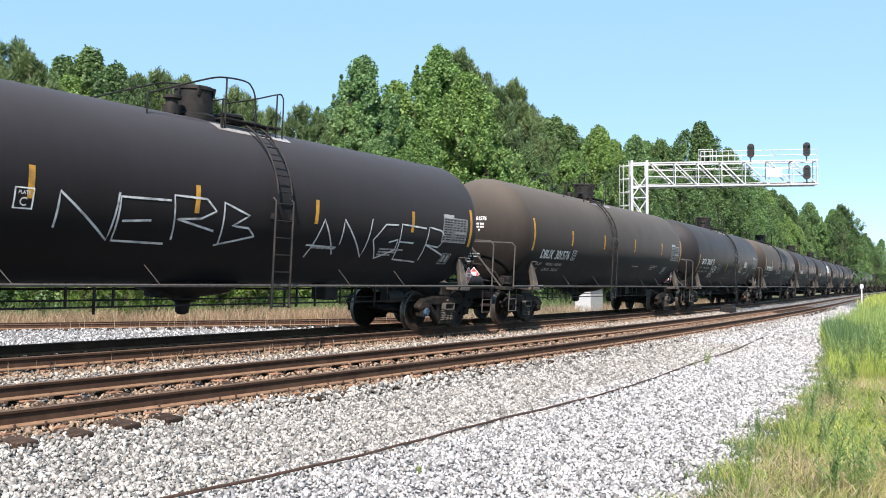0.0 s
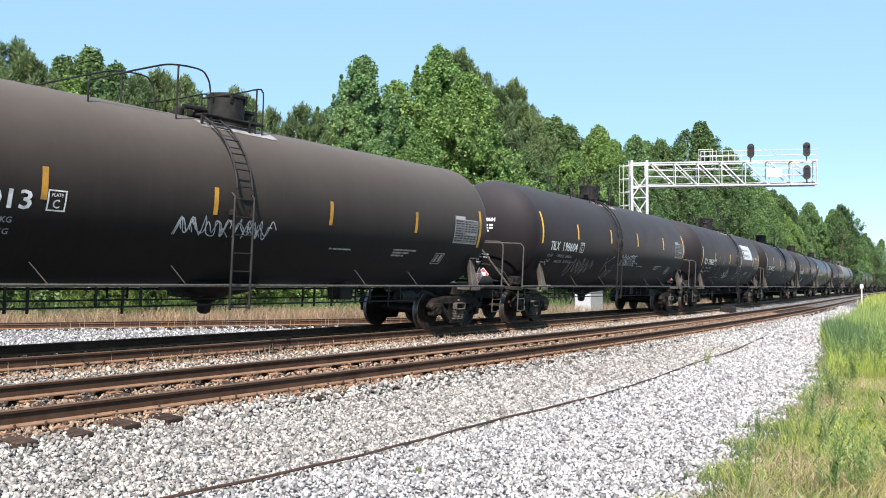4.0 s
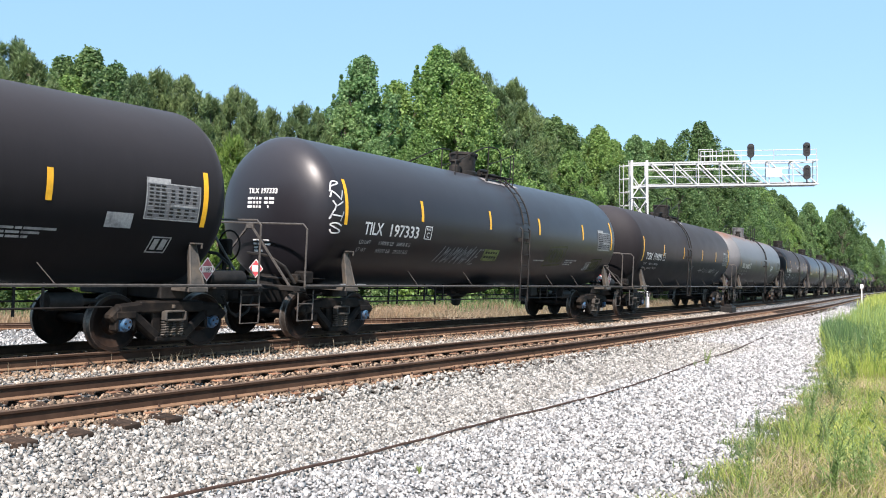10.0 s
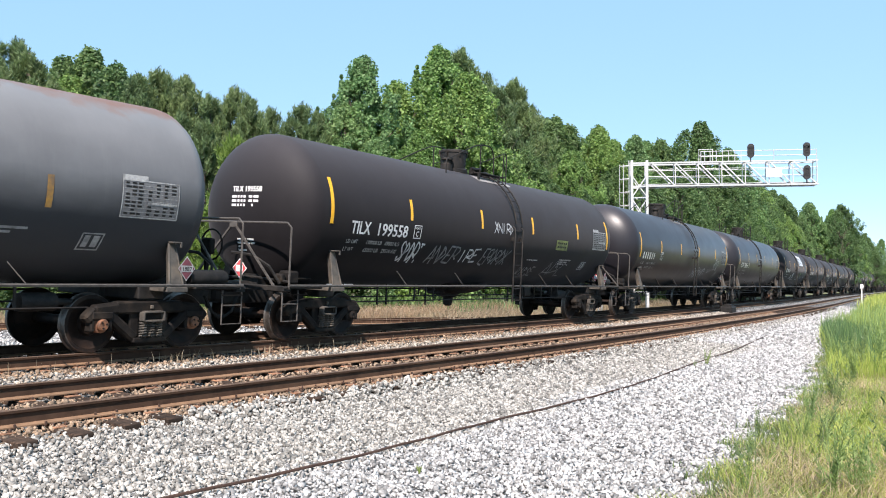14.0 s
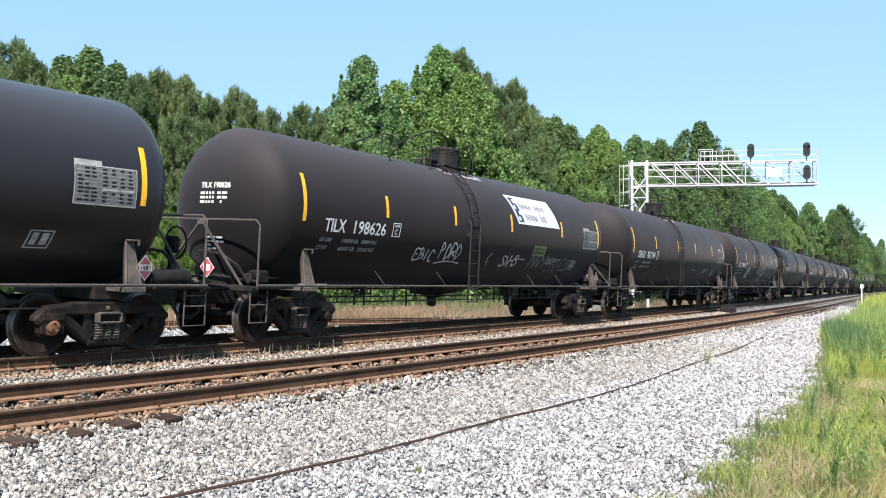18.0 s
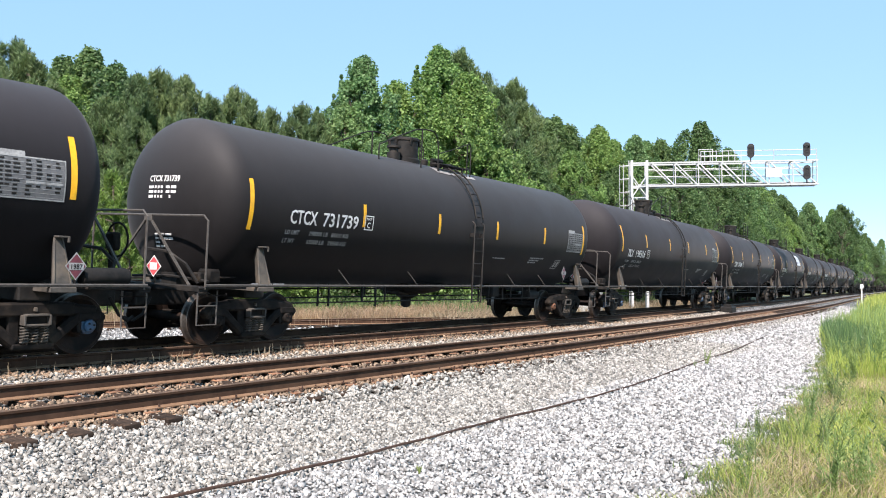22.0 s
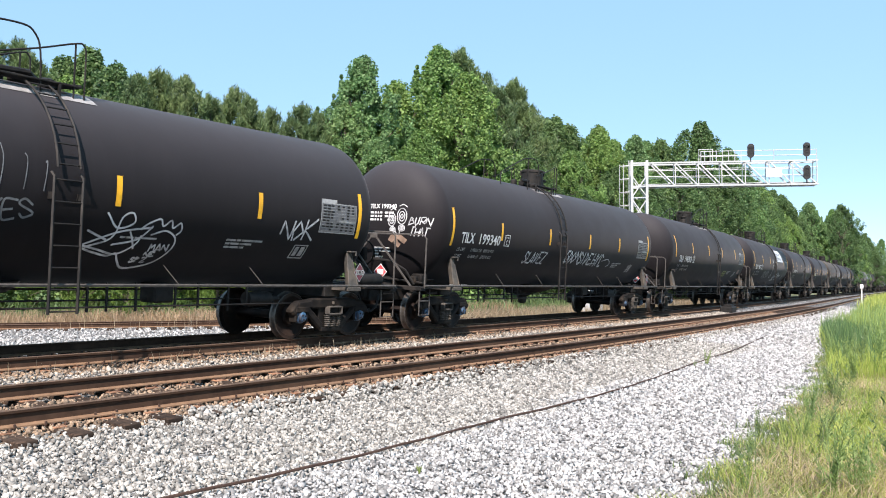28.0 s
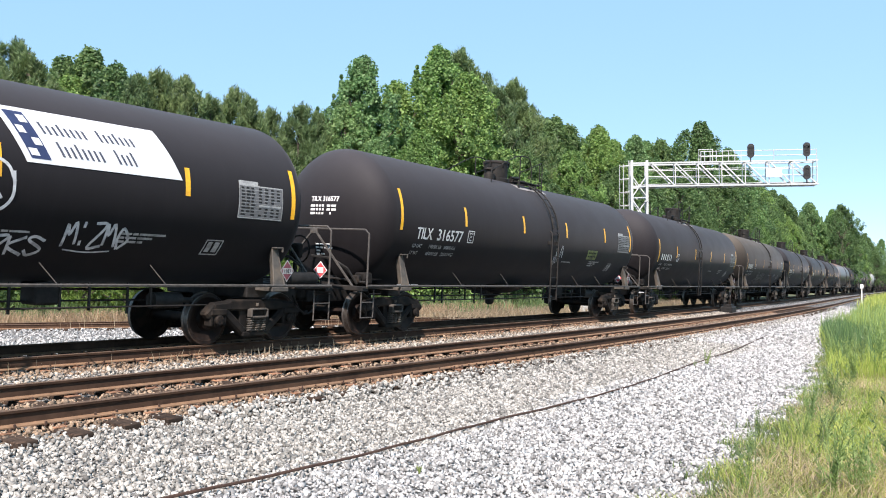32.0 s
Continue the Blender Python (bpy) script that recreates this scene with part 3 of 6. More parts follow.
def patch(so, u0, u1, v0, v1, off=0.006, nu=1, nv=6, slot=0, shear=0.0):
    """A sheet that lies on the shell."""
    f0, f1 = np.arcsin((v0 - AXIS) / RAD), np.arcsin((v1 - AXIS) / RAD)
    vv = AXIS + RAD * np.sin(np.linspace(f0, f1, nv + 1))
    uu, vg = np.meshgrid(np.linspace(u0, u1, nu + 1), vv, indexing="ij")
    uu = uu + shear * (vg - v0)
    p = wrap(uu.ravel(), vg.ravel(), off)
    w = nv + 1
    so.add(p, [(i * w + j, (i + 1) * w + j, (i + 1) * w + j + 1, i * w + j + 1) for i in range(nu) for j in range(nv)], slot, True)
    return so


def lettering(text, size, width=None):
    """A text's flat faces: verts (u, v) from its lower left corner, and faces."""
    cu = bpy.data.curves.new("letters", "FONT")
    cu.body, cu.size, cu.resolution_u, cu.offset = text, size, 2, size * 0.013
    ob = bpy.data.objects.new("letters", cu)
    me = bpy.data.meshes.new_from_object(ob)
    uv = np.array([q.co[:2] for q in me.vertices]) if len(me.vertices) else np.zeros((0, 2))
    faces = [tuple(p.vertices) for p in me.polygons]
    bpy.data.objects.remove(ob)
    bpy.data.curves.remove(cu)
    bpy.data.meshes.remove(me)
    if width and len(uv):
        uv[:, 0] *= width / uv[:, 0].max()
    return uv, faces


def write(so, text, u, v, size, width=None, place=wrap, slot=0, bold=0.0):
    uv, f = lettering(text, size, width)
    so.add(place(u + uv[:, 0], v + uv[:, 1], 0.007), f, slot)
    if bold:
        so.add(place(u + uv[:, 0] + bold, v + uv[:, 1], 0.008), f, slot)
    return so


def bars(so, rows, u, v, size, place=wrap, slot=0):
    """Rows of small unreadable writing as plain bars; each row is a list of bar lengths."""
    for i, row in enumerate(rows):
        x = u
        for w in row:
            if w > 0:
                z = v - i * size * 1.75
                c = np.array([(x, z), (x + w, z), (x + w, z + size), (x, z + size)])
                so.add(place(c[:, 0], c[:, 1], 0.007), [(0, 1, 2, 3)], slot)
            x += abs(w) + size * 0.6
    return so


def ribbon(so, pts, width, place=wrap, slot=0, off=0.008):
    """A painted stroke along points (u, v)."""
    p = np.array(pts, float)
    d = np.gradient(p, axis=0)
    d /= np.linalg.norm(d, axis=1)[:, None] + 1e-9
    n = np.stack([-d[:, 1], d[:, 0]], -1) * width / 2
    l, r = p + n, p - n
    q = np.concatenate([place(l[:, 0], l[:, 1], off), place(r[:, 0], r[:, 1], off)])
    m = len(p)
    so.add(q, [(i, i + 1, m + i + 1, m + i) for i in range(m - 1)], slot)


def smooth_line(pts, steps=5):
    """A rounded line through points."""
    p = np.array(pts, float)
    if len(p) < 3:
        return p
    e = np.concatenate([[2 * p[0] - p[1]], p, [2 * p[-1] - p[-2]]])
    out = []
    for i in range(1, len(e) - 2):
        for t in np.arange(0, 1, 1 / steps):
            a, b, c, d = e[i - 1:i + 3]
            out.append(0.5 * (2 * b + (c - a) * t + (2 * a - 5 * b + 4 * c - d) * t * t + (3 * b - a - 3 * c + d) * t ** 3))
    return np.array(out + [p[-1]])


# strokes of hand-sprayed capitals on a 4 x 4 grid
STROKES = {"N": "01 04 30 34", "E": "34 04 00 30;02 22", "R": "00 04 24 33 22 02 31", "B": "00 04 23 12 22 31 00", "A": "00 14 30;01 31", "G": "34 14 02 10 31 32 22",
           "K": "00 04;34 02 30", "S": "33 14 03 31 10 01", "O": "10 02 14 32 10", "U": "04 01 10 21 24", "M": "00 04 12 24 30", "T": "04 34;14 10", "L": "04 00 30",
           "Y": "04 12 34;12 10", "W": "04 10 22 30 34", "C": "33 14 02 10 30", "D": "00 04 22 00", "P": "00 04 23 02", "I": "10 14", "V": "04 10 24", "Z": "04 34 00 30",
           "H": "00 04;02 32;34 30", "X": "00 34;04 30"}


def tag_word(so, word, u0, u1, v0, v1, width, slot=0, place=wrap, seed=1, angular=True, lean=0.0):
    r = random.Random(seed)
    n = len(word)
    cw = (u1 - u0) / n
    for i, ch in enumerate(word):
        dz = r.uniform(-0.08, 0.08) * (v1 - v0)
        for stroke in STROKES.get(ch, "00 34").split(";"):
            pts = []
            for q in stroke.split():
                x, y = int(q[0]) / 3.4, int(q[1]) / 4
                x, y = x + r.uniform(-0.07, 0.07), y + r.uniform(-0.06, 0.06)
                pts.append((u0 + (i + x) * cw + lean * y, v0 + dz + y * (v1 - v0)))
            if angular:
                p = np.array(pts)
                t = np.linspace(0, len(p) - 1, (len(p) - 1) * 4 + 1)
                pts = np.stack([np.interp(t, np.arange(len(p)), p[:, k]) for k in (0, 1)], -1)
            else:
                pts = smooth_line(pts)
            ribbon(so, pts, width, place, slot)


def scrawl(so, u0, u1, v0, v1, width, seed, loops=5, slot=0, place=wrap):
    """A looping unreadable tag."""
    r = random.Random(seed)
    du, dv = (u1 - u0) / loops, v1 - v0
    for k in range(2):
        pts = []
        for i in range(loops):
            x = u0 + (i + 0.15) * du
            pts += [(x + r.uniform(-0.2, 0.3) * du, v0 + dv * r.uniform(0.0, 0.3)), (x + du * r.uniform(0.1, 0.5), v0 + dv * r.uniform(0.65, 1.0)),
                    (x + du * r.uniform(0.5, 1.0), v0 + dv * r.uniform(0.2, 0.7))]
        ribbon(so, smooth_line(pts, 4), width, place, slot)
    for i in range(loops):
        x, y = r.uniform(u0, u1), v0 + dv * r.uniform(0.1, 0.6)
        ribbon(so, smooth_line([(x, y), (x + r.uniform(-0.3, 0.5) * du, y + dv * 0.3), (x + r.uniform(0, 0.6) * du, y - dv * 0.1)], 4), width * 0.8, place, slot)


def bubble_word(so, u0, u1, v0, v1, width, seed, count=4, slot=0):
    """Rounded outline letters, one loop beside the other."""
    r = random.Random(seed)
    cw = (u1 - u0) / count
    for i in range(count):
        c, w, h = u0 + (i + 0.5) * cw, cw * 0.58, (v1 - v0) / 2
        a = np.linspace(0.2, math.tau + 0.5, 9)
        pts = [(c + w * math.cos(q) * r.uniform(0.8, 1.1), (v0 + v1) / 2 + h * math.sin(q) * r.uniform(0.8, 1.05)) for q in a]
        ribbon(so, smooth_line(pts, 4), width, wrap, slot)
        ribbon(so, smooth_line([(c - w * 0.4, v0 + h * 0.7), (c, v0 + h * r.uniform(1.0, 1.5)), (c + w * 0.4, v0 + h * 0.6)], 4), width, wrap, slot)


def wagon_body():
    """One tank wagon with all its parts, at the origin, rail tops at z = 0."""
    car = empty("tank_wagon", label="black tank wagon", category="tank wagon", group="wagons of the train")
    # shell with rounded ends and faint weld beads
    prof = []
    for k in range(11):
        a = k / 10 * math.pi / 2
        prof.append((max(RAD * math.sin(a), 0.01), -STRAIGHT - DOME * math.cos(a)))
    for k in range(11):
        a = (10 - k) / 10 * math.pi / 2
        prof.append((max(RAD * math.sin(a), 0.01), STRAIGHT - 0.16 + DOME * math.cos(a)))
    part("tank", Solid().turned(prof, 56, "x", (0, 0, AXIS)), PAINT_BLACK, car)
    for side in (-1, 1):
        # side pipe along the bottom of the shell, its struts
        part("side_sill", Solid().tube([(-8.55, side * 1.50, 1.085), (8.55, side * 1.50, 1.085)], 0.026, 6), SILL, car, "grey steel pipe along the tank's foot")
        for x in (-4.75, -2.25, 2.55, 4.45):
            part("strut", Solid().beam((x - 0.1, side * 1.36, 1.40), (x + 0.12, side * 1.50, 1.09), 0.05, 0.012), SILL, car)
        for e in (-1, 1):
            so = Solid()
            x = e * 7.12
            y0, y1 = side * 1.18, side * 1.50
            so.add([(x - 0.14, y1, 1.06), (x + 0.14, y1, 1.06), (x + 0.045, y0 + side * 0.16, 1.76), (x - 0.045, y0 + side * 0.16, 1.76),
                    (x - 0.14, y1 - side * 0.02, 1.06), (x + 0.14, y1 - side * 0.02, 1.06), (x + 0.045, y0 + side * 0.14, 1.76), (x - 0.045, y0 + side * 0.14, 1.76)],
                   [(0, 1, 2, 3), (7, 6, 5, 4), (0, 4, 5, 1), (1, 5, 6, 2), (2, 6, 7, 3), (3, 7, 4, 0)])
            for dx in (-0.12, 0.12):
                so.beam((x + dx, y1 - side * 0.05, 1.05), (x + dx * 0.3, y0 + side * 0.10, 1.74), 0.03, 0.14)
            so.box((x + 0.02, y0 + side * 0.17, 1.775), (0.18, 0.20, 0.028), 0.008)
            so.box((x + 0.10, y0 + side * 0.26, 1.74), (0.035, 0.03, 0.09), 0.006)
            so.box((x, side * 1.2, 1.02), (0.42, 0.66, 0.08), 0.01)
            part("bolster_post", so, DUSTY, car, "grey steel post that holds the tank")
        # ladder
        so = Solid()
        lx, w = 0.50, 0.23
        for e in (-1, 1):
            so.tube([(lx + e * w, side * 1.63, 0.68), (lx + e * w, side * 1.63, 2.62), (lx + e * w, side * 1.56, 2.68)], 0.024, 5)
            arc = [(lx + e * (w - 0.05), side * (RAD + 0.11) * math.cos(a), AXIS + (RAD + 0.11) * math.sin(a)) for a in np.linspace(0.12, 1.12, 8)]
            so.tube(arc, 0.022, 5)
        rungs = [((lx - w, side * 1.63, z), (lx + w, side * 1.63, z)) for z in np.arange(0.72, 2.6, 0.31)]
        for a in np.linspace(0.15, 1.08, 6):
            y, z = side * (RAD + 0.11) * math.cos(a), AXIS + (RAD + 0.11) * math.sin(a)
            rungs.append(((lx - w + 0.05, y, z), (lx + w - 0.05, y, z)))
        if side > 0:
            for p, q in rungs:
                so.tube([p, q], 0.013, 5)
        for e in (-1, 1):
            so.beam((lx + e * w, side * 1.50, 2.35), (lx + e * w, side * 1.64, 2.35), 0.03, 0.1)
        ladder = part("ladder", so, IRON, car, "black steel ladder up to the hatch")
        if side < 0:
            for p, q in rungs:
                part("rung", Solid().tube([p, q], 0.013, 5), IRON, ladder)
    # hatch, valves and deck on the crown
    hx = -0.30
    so = Solid().turned([(0.40, -0.10), (0.40, 0.05), (0.34, 0.09), (0.34, 0.50), (0.365, 0.51), (0.365, 0.56), (0.33, 0.585), (0.05, 0.60)], 20, "z", (hx, 0, TOP))
    for k in range(6):
        a = k * math.tau / 6
        so.beam((hx + 0.345 * math.cos(a), 0.345 * math.sin(a), TOP + 0.40), (hx + 0.37 * math.cos(a), 0.37 * math.sin(a), TOP + 0.57), 0.05, 0.04)
    part("hatch_dome", so, IRON, car, "round black hatch dome")
    part("relief_valve", Solid().turned([(0.16, -0.06), (0.16, 0.10), (0.11, 0.12), (0.11, 0.2), (0.17, 0.22), (0.17, 0.27), (0.06, 0.29)], 14, "z", (hx - 0.60, -0.1, TOP + 0.05)), IRON, car)
    part("valve", Solid().turned([(0.1, -0.05), (0.1, 0.16), (0.05, 0.2)], 10, "z", (0.35, 0.1, TOP)).box((0.62, -0.1, TOP + 0.09), (0.36, 0.2, 0.16), 0.03)
         .tube([(0.15, -0.25, TOP + 0.15), (0.65, -0.25, TOP + 0.17), (1.0, 0.05, TOP + 0.10)], 0.045, 7).turned([(0.13, 0.0), (0.13, 0.12), (0.07, 0.15)], 10, "z", (0.95, -0.25, TOP - 0.02)), IRON, car)
    so = Solid()
    for e in (-1, 1):
        so.box((0.50, e * 0.62, TOP + 0.0), (1.45, 0.30, 0.03), 0.006)
        so.beam((-0.3, e * 0.75, TOP - 0.22), (-0.3, e * 0.75, TOP), 0.04, 0.04)
        so.beam((0.85, e * 0.75, TOP - 0.22), (0.85, e * 0.75, TOP), 0.04, 0.04)
    so.box((1.17, 0, TOP + 0.02), (0.12, 1.5, 0.03), 0.006)
    part("deck", so, IRON, car, "narrow black walkway round the hatch")
    so = Solid()
    patch(so, -0.45, 1.45, TOP - 0.25, TOP - 0.11, 0.008, 2, 4)
    part("grip_patch", so, SKIN, car, "pale non-slip paint on the crown")
    for e in (-1, 1):
        y = e * 0.74
        so = Solid()
        so.tube(smooth_line([(-1.95, y, TOP - 0.22), (-1.95, y, TOP + 0.12), (-1.8, y, TOP + 0.20), (-0.9, y, TOP + 0.54), (-0.37, y, TOP + 0.71), (0.22, y, TOP + 0.75), (0.42, y, TOP + 0.66), (0.52, y, TOP + 0.42), (0.55, y, TOP - 0.2)], 4).tolist(), 0.016, 6)
        so.tube([(-0.22, y, TOP - 0.2), (-0.22, y, TOP + 0.73)], 0.018, 5)
        part("guard_rail", so, IRON, car, "bent black pipe rail")
        so = Solid()
        so.tube(smooth_line([(-0.22, y, TOP + 0.26), (0.5, y, TOP + 0.46), (1.12, y, TOP + 0.66), (1.24, y, TOP + 0.64), (1.28, y, TOP + 0.5), (1.28, y, TOP - 0.2)], 4).tolist(), 0.015, 6)
        so.tube([(1.10, y, TOP + 0.65), (1.10, y, TOP - 0.2)], 0.016, 5)
        part("grab_rail", so, IRON, car, "bent black pipe rail")
    # ends: draft sills, couplers, platforms, hand rails, hoses
    for e in (-1, 1):
        so = Solid()
        so.box((e * 7.75, 0, 0.86), (2.3, 0.46, 0.36), 0.02)
        so.box((e * 6.95, 0, 0.95), (0.5, 2.2, 0.22), 0.02)
        so.box((e * 8.55, 0, 1.02), (0.22, 2.9, 0.10), 0.012)
        so.beam((e * 7.4, 0.2, 1.1), (e * 7.4, -0.2, 1.1), 1.2, 0.3)
        part("draft_sill", so, IRON, car)
        so = Solid().box((e * 8.82, 0, 0.86), (0.62, 0.14, 0.16), 0.03).box((e * 9.02, 0.04 * e, 0.86), (0.24, 0.30, 0.28), 0.05)
        part("coupler", so, TRUCK, car, "cast steel knuckle coupler")
        so = Solid()
        ex = e * 8.52
        so.tube([(ex, -1.46, 1.02), (ex, -1.46, 2.16), (ex, -1.36, 2.25), (ex, 1.36, 2.25), (ex, 1.46, 2.16), (ex, 1.46, 1.02)], 0.02, 6)
        part("end_rail", so, SILL, car, "grey pipe hand rail across the end")
        so = Solid().beam((ex, 0.0, 2.24), (ex, -1.1, 1.05), 0.035, 0.035).beam((ex, 0.0, 2.24), (ex, 1.1, 1.05), 0.035, 0.035).box((ex, 0, 2.2), (0.05, 0.2, 0.12), 0.01)
        part("rail_brace", so, SILL, car)
        for side in (-1, 1):
            so = Solid()
            so.tube([(e * 8.62, side * 1.40, 1.0), (e * 8.62, side * 1.40, 0.42), (e * 8.18, side * 1.40, 0.42), (e * 8.18, side * 1.40, 1.0)], 0.016, 5)
            so.tube([(e * 8.62, side * 1.40, 0.74), (e * 8.18, side * 1.40, 0.74)], 0.014, 5)
            part("sill_step", so, SILL, car, "grey bar step under the end platform")
            so = Solid().box((e * 8.1, side * 1.30, 1.04), (1.1, 0.34, 0.035), 0.006)
            for k in range(3):
                so.tube([(e * 8.3 - 0.22, side * 1.50, 0.96), (e * 8.3 - 0.22, side * 1.52, 0.92), (e * 8.3 + 0.22, side * 1.52, 0.92), (e * 8.3 + 0.22, side * 1.50, 0.96)], 0.012, 5)
            part("end_platform", so, IRON, car)
        so = Solid()
        so.tube([(e * 8.7, -0.35, 0.84), (e * 8.86, -0.38, 0.55), (e * 9.05, -0.36, 0.44), (e * 9.2, -0.3, 0.5)], 0.028, 6)
        part("air_hose", so, IRON, car, "black rubber air hose")
        # end: added dark arched tube imitating the shadow ring on the head, and pipes
        so = Solid().tube([(e * 8.25, -1.0, 1.10), (e * 8.40, -0.85, 1.42), (e * 8.44, -0.45, 1.62), (e * 8.44, 0.1, 1.66)], 0.03, 6)
        so.tube([(e * 8.2, -1.2, 1.14), (e * 8.3, -0.4, 1.20), (e * 8.3, 0.6, 1.16)], 0.025, 6)
        part("end_pipe", so, IRON, car)
        # warning diamonds at the end and on the side
        if e < 0:
            so = Solid()
            c, h = (-8.60, -0.28, 1.36), 0.165
            so.add([(c[0] + 0.004, c[1], c[2] - h * 1.15), (c[0] + 0.004, c[1] - h * 1.15, c[2]), (c[0] + 0.004, c[1], c[2] + h * 1.15), (c[0] + 0.004, c[1] + h * 1.15, c[2])], [(0, 1, 2, 3)], 1)
            so.add([(c[0], c[1], c[2] - h), (c[0], c[1] - h, c[2]), (c[0], c[1], c[2] + h), (c[0], c[1] + h, c[2])], [(0, 1, 2, 3)], 0)
            so.add([(c[0] - 0.006, c[1] - 0.09, c[2] - 0.065), (c[0] - 0.006, c[1] + 0.09, c[2] - 0.065), (c[0] - 0.006, c[1] + 0.09, c[2] + 0.06), (c[0] - 0.006, c[1] - 0.09, c[2] + 0.06)], [(3, 2, 1, 0)], 1)
            so.box((c[0] + 0.03, c[1], c[2]), (0.02, 0.22, 0.22), 0, 2)
            so.beam((c[0] + 0.04, c[1], 1.0), (c[0] + 0.04, c[1], 1.3), 0.03, 0.02, 0, 2)
            part("placard", so, [RED, WHITE, IRON], car, "red and white warning diamond")
    so = Solid()
    c = (7.34, -1.46, 1.36)
    for h, off, slot in ((0.205, 0.0, 1), (0.178, 0.004, 0)):
        so.add([(c[0], c[1] - off, c[2] - h), (c[0] + h * 0.86, c[1] - off, c[2]), (c[0], c[1] - off, c[2] + h), (c[0] - h * 0.86, c[1] - off, c[2])], [(0, 1, 2, 3)], slot)
    so.add([(c[0] - 0.12, c[1] - 0.008, c[2] - 0.055), (c[0] + 0.12, c[1] - 0.008, c[2] - 0.055), (c[0] + 0.12, c[1] - 0.008, c[2] + 0.05), (c[0] - 0.12, c[1] - 0.008, c[2] + 0.05)], [(0, 1, 2, 3)], 1)
    uv, f = lettering("1987", 0.10, 0.20)
    so.add(np.stack([c[0] - 0.10 + uv[:, 0], np.full(len(uv), c[1] - 0.012), c[2] - 0.04 + uv[:, 1]], -1), f, 2)
    so.beam((c[0], c[1] + 0.02, 1.06), (c[0], c[1] + 0.02, 1.3), 0.03, 0.015, 0, 2)
    part("side_placard", so, [MAROON, FADED, IRON], car, "dark red warning diamond with a white rim")
    # brake reservoir, brake rods and brackets under the shell
    part("air_reservoir", Solid().turned([(0.05, -0.42), (0.12, -0.40), (0.14, -0.35), (0.14, 0.35), (0.12, 0.40), (0.05, 0.42)], 14, "x", (8.05, -1.12, 1.20)), IRON, car)
    part("brake_valve", Solid().box((-7.95, -0.95, 1.22), (0.3, 0.3, 0.26), 0.04).box((-8.2, -0.95, 1.20), (0.14, 0.2, 0.18), 0.03).tube([(-8.3, -0.9, 1.2), (-7.3, -0.95, 1.2)], 0.02, 5), TRUCK, car)
    part("brake_wheel", Solid().tube([(8.72, -0.45 + 0.28 * math.cos(a), 1.78 + 0.28 * math.sin(a)) for a in np.linspace(0, math.tau, 16)[:-1]], 0.018, 5, closed=True)
         .beam((8.62, -0.45, 1.05), (8.62, -0.45, 1.9), 0.06, 0.06).box((8.64, -0.45, 1.75), (0.14, 0.26, 0.3), 0.04), TRUCK, car)
    so = Solid().box((-0.35, 0, 1.0), (1.5, 0.9, 0.16), 0.03).turned([(0.34, 0.98), (0.34, 0.84), (0.22, 0.74), (0.14, 0.7), (0.12, 0.52), (0.06, 0.48)], 16, "z", (-0.35, 0, 0))
    so.box((-0.8, 0, 0.88), (0.5, 0.5, 0.16), 0.03)
    so.turned([(1.02, 1.10), (0.98, 1.02), (0.80, 0.92), (0.52, 0.85), (0.30, 0.82)], 22, "z", (-0.35, 0, 0))
    part("bottom_outlet", so, IRON, car, "black outlet valve under the tank")
    so = Solid()
    for y, z in ((-0.55, 0.80), (-0.95, 0.72)):
        so.tube([(-5.9, y, z), (5.9, y, z)], 0.016, 5)
    so.tube([(-6.0, 0.5, 0.92), (6.0, 0.5, 0.92)], 0.02, 5)
    part("brake_rod", so, IRON, car)
    for x in (-4.9, -4.55, -3.4, -2.9, -2.55, 1.4, 1.75, 2.3, 3.1, 3.6, 4.3, 4.75):
        so = Solid().beam((x, -0.9, 1.10), (x, -0.9, 0.66 + 0.06 * math.sin(x * 7)), 0.035, 0.03)
        part("hanger", so, IRON, car)
    part("equipment_box", Solid().box((3.0, -0.55, 0.92), (0.42, 0.4, 0.34), 0.03), IRON, car)
    part("brake_cylinder", Solid().turned([(0.05, -0.35), (0.14, -0.32), (0.14, 0.25), (0.06, 0.3), (0.04, 0.55)], 12, "x", (5.2, -0.75, 0.80)), IRON, car)
    # bogies
    for e in (-1, 1):
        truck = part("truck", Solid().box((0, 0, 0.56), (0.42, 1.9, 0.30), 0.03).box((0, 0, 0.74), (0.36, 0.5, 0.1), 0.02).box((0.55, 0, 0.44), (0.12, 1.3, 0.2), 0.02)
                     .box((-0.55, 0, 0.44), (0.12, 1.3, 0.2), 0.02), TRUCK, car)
        truck.location = (e * 6.95, 0, 0)
        for side in (-1, 1):
            y = side * 1.02
            so = Solid()
            w = 0.17
            so.beam((-0.64, y, 0.715), (0.64, y, 0.715), w + 0.03, 0.20, 0.03)
            for d in (-1, 1):
                so.beam((d * 0.56, y, 0.712), (d * 1.02, y, 0.668), w + 0.026, 0.18, 0.04)
                so.beam((d * 0.97, y, 0.690), (d * 1.15, y, 0.52), w + 0.02, 0.16, 0.04)
                so.beam((d * 0.76, y, 0.62), (d * 0.25, y, 0.22), w + 0.01, 0.17, 0.04)
                so.beam((d * 0.285, y, 0.20), (d * 0.285, y, 0.70), w + 0.006, 0.12, 0.02)
                so.box((d * 0.89, y, 0.60), (0.40, w + 0.05, 0.15), 0.04)
                so.box((d * 0.735, y, 0.47), (0.07, w, 0.24), 0.015)
                so.box((d * 1.045, y, 0.47), (0.07, w, 0.24), 0.015)
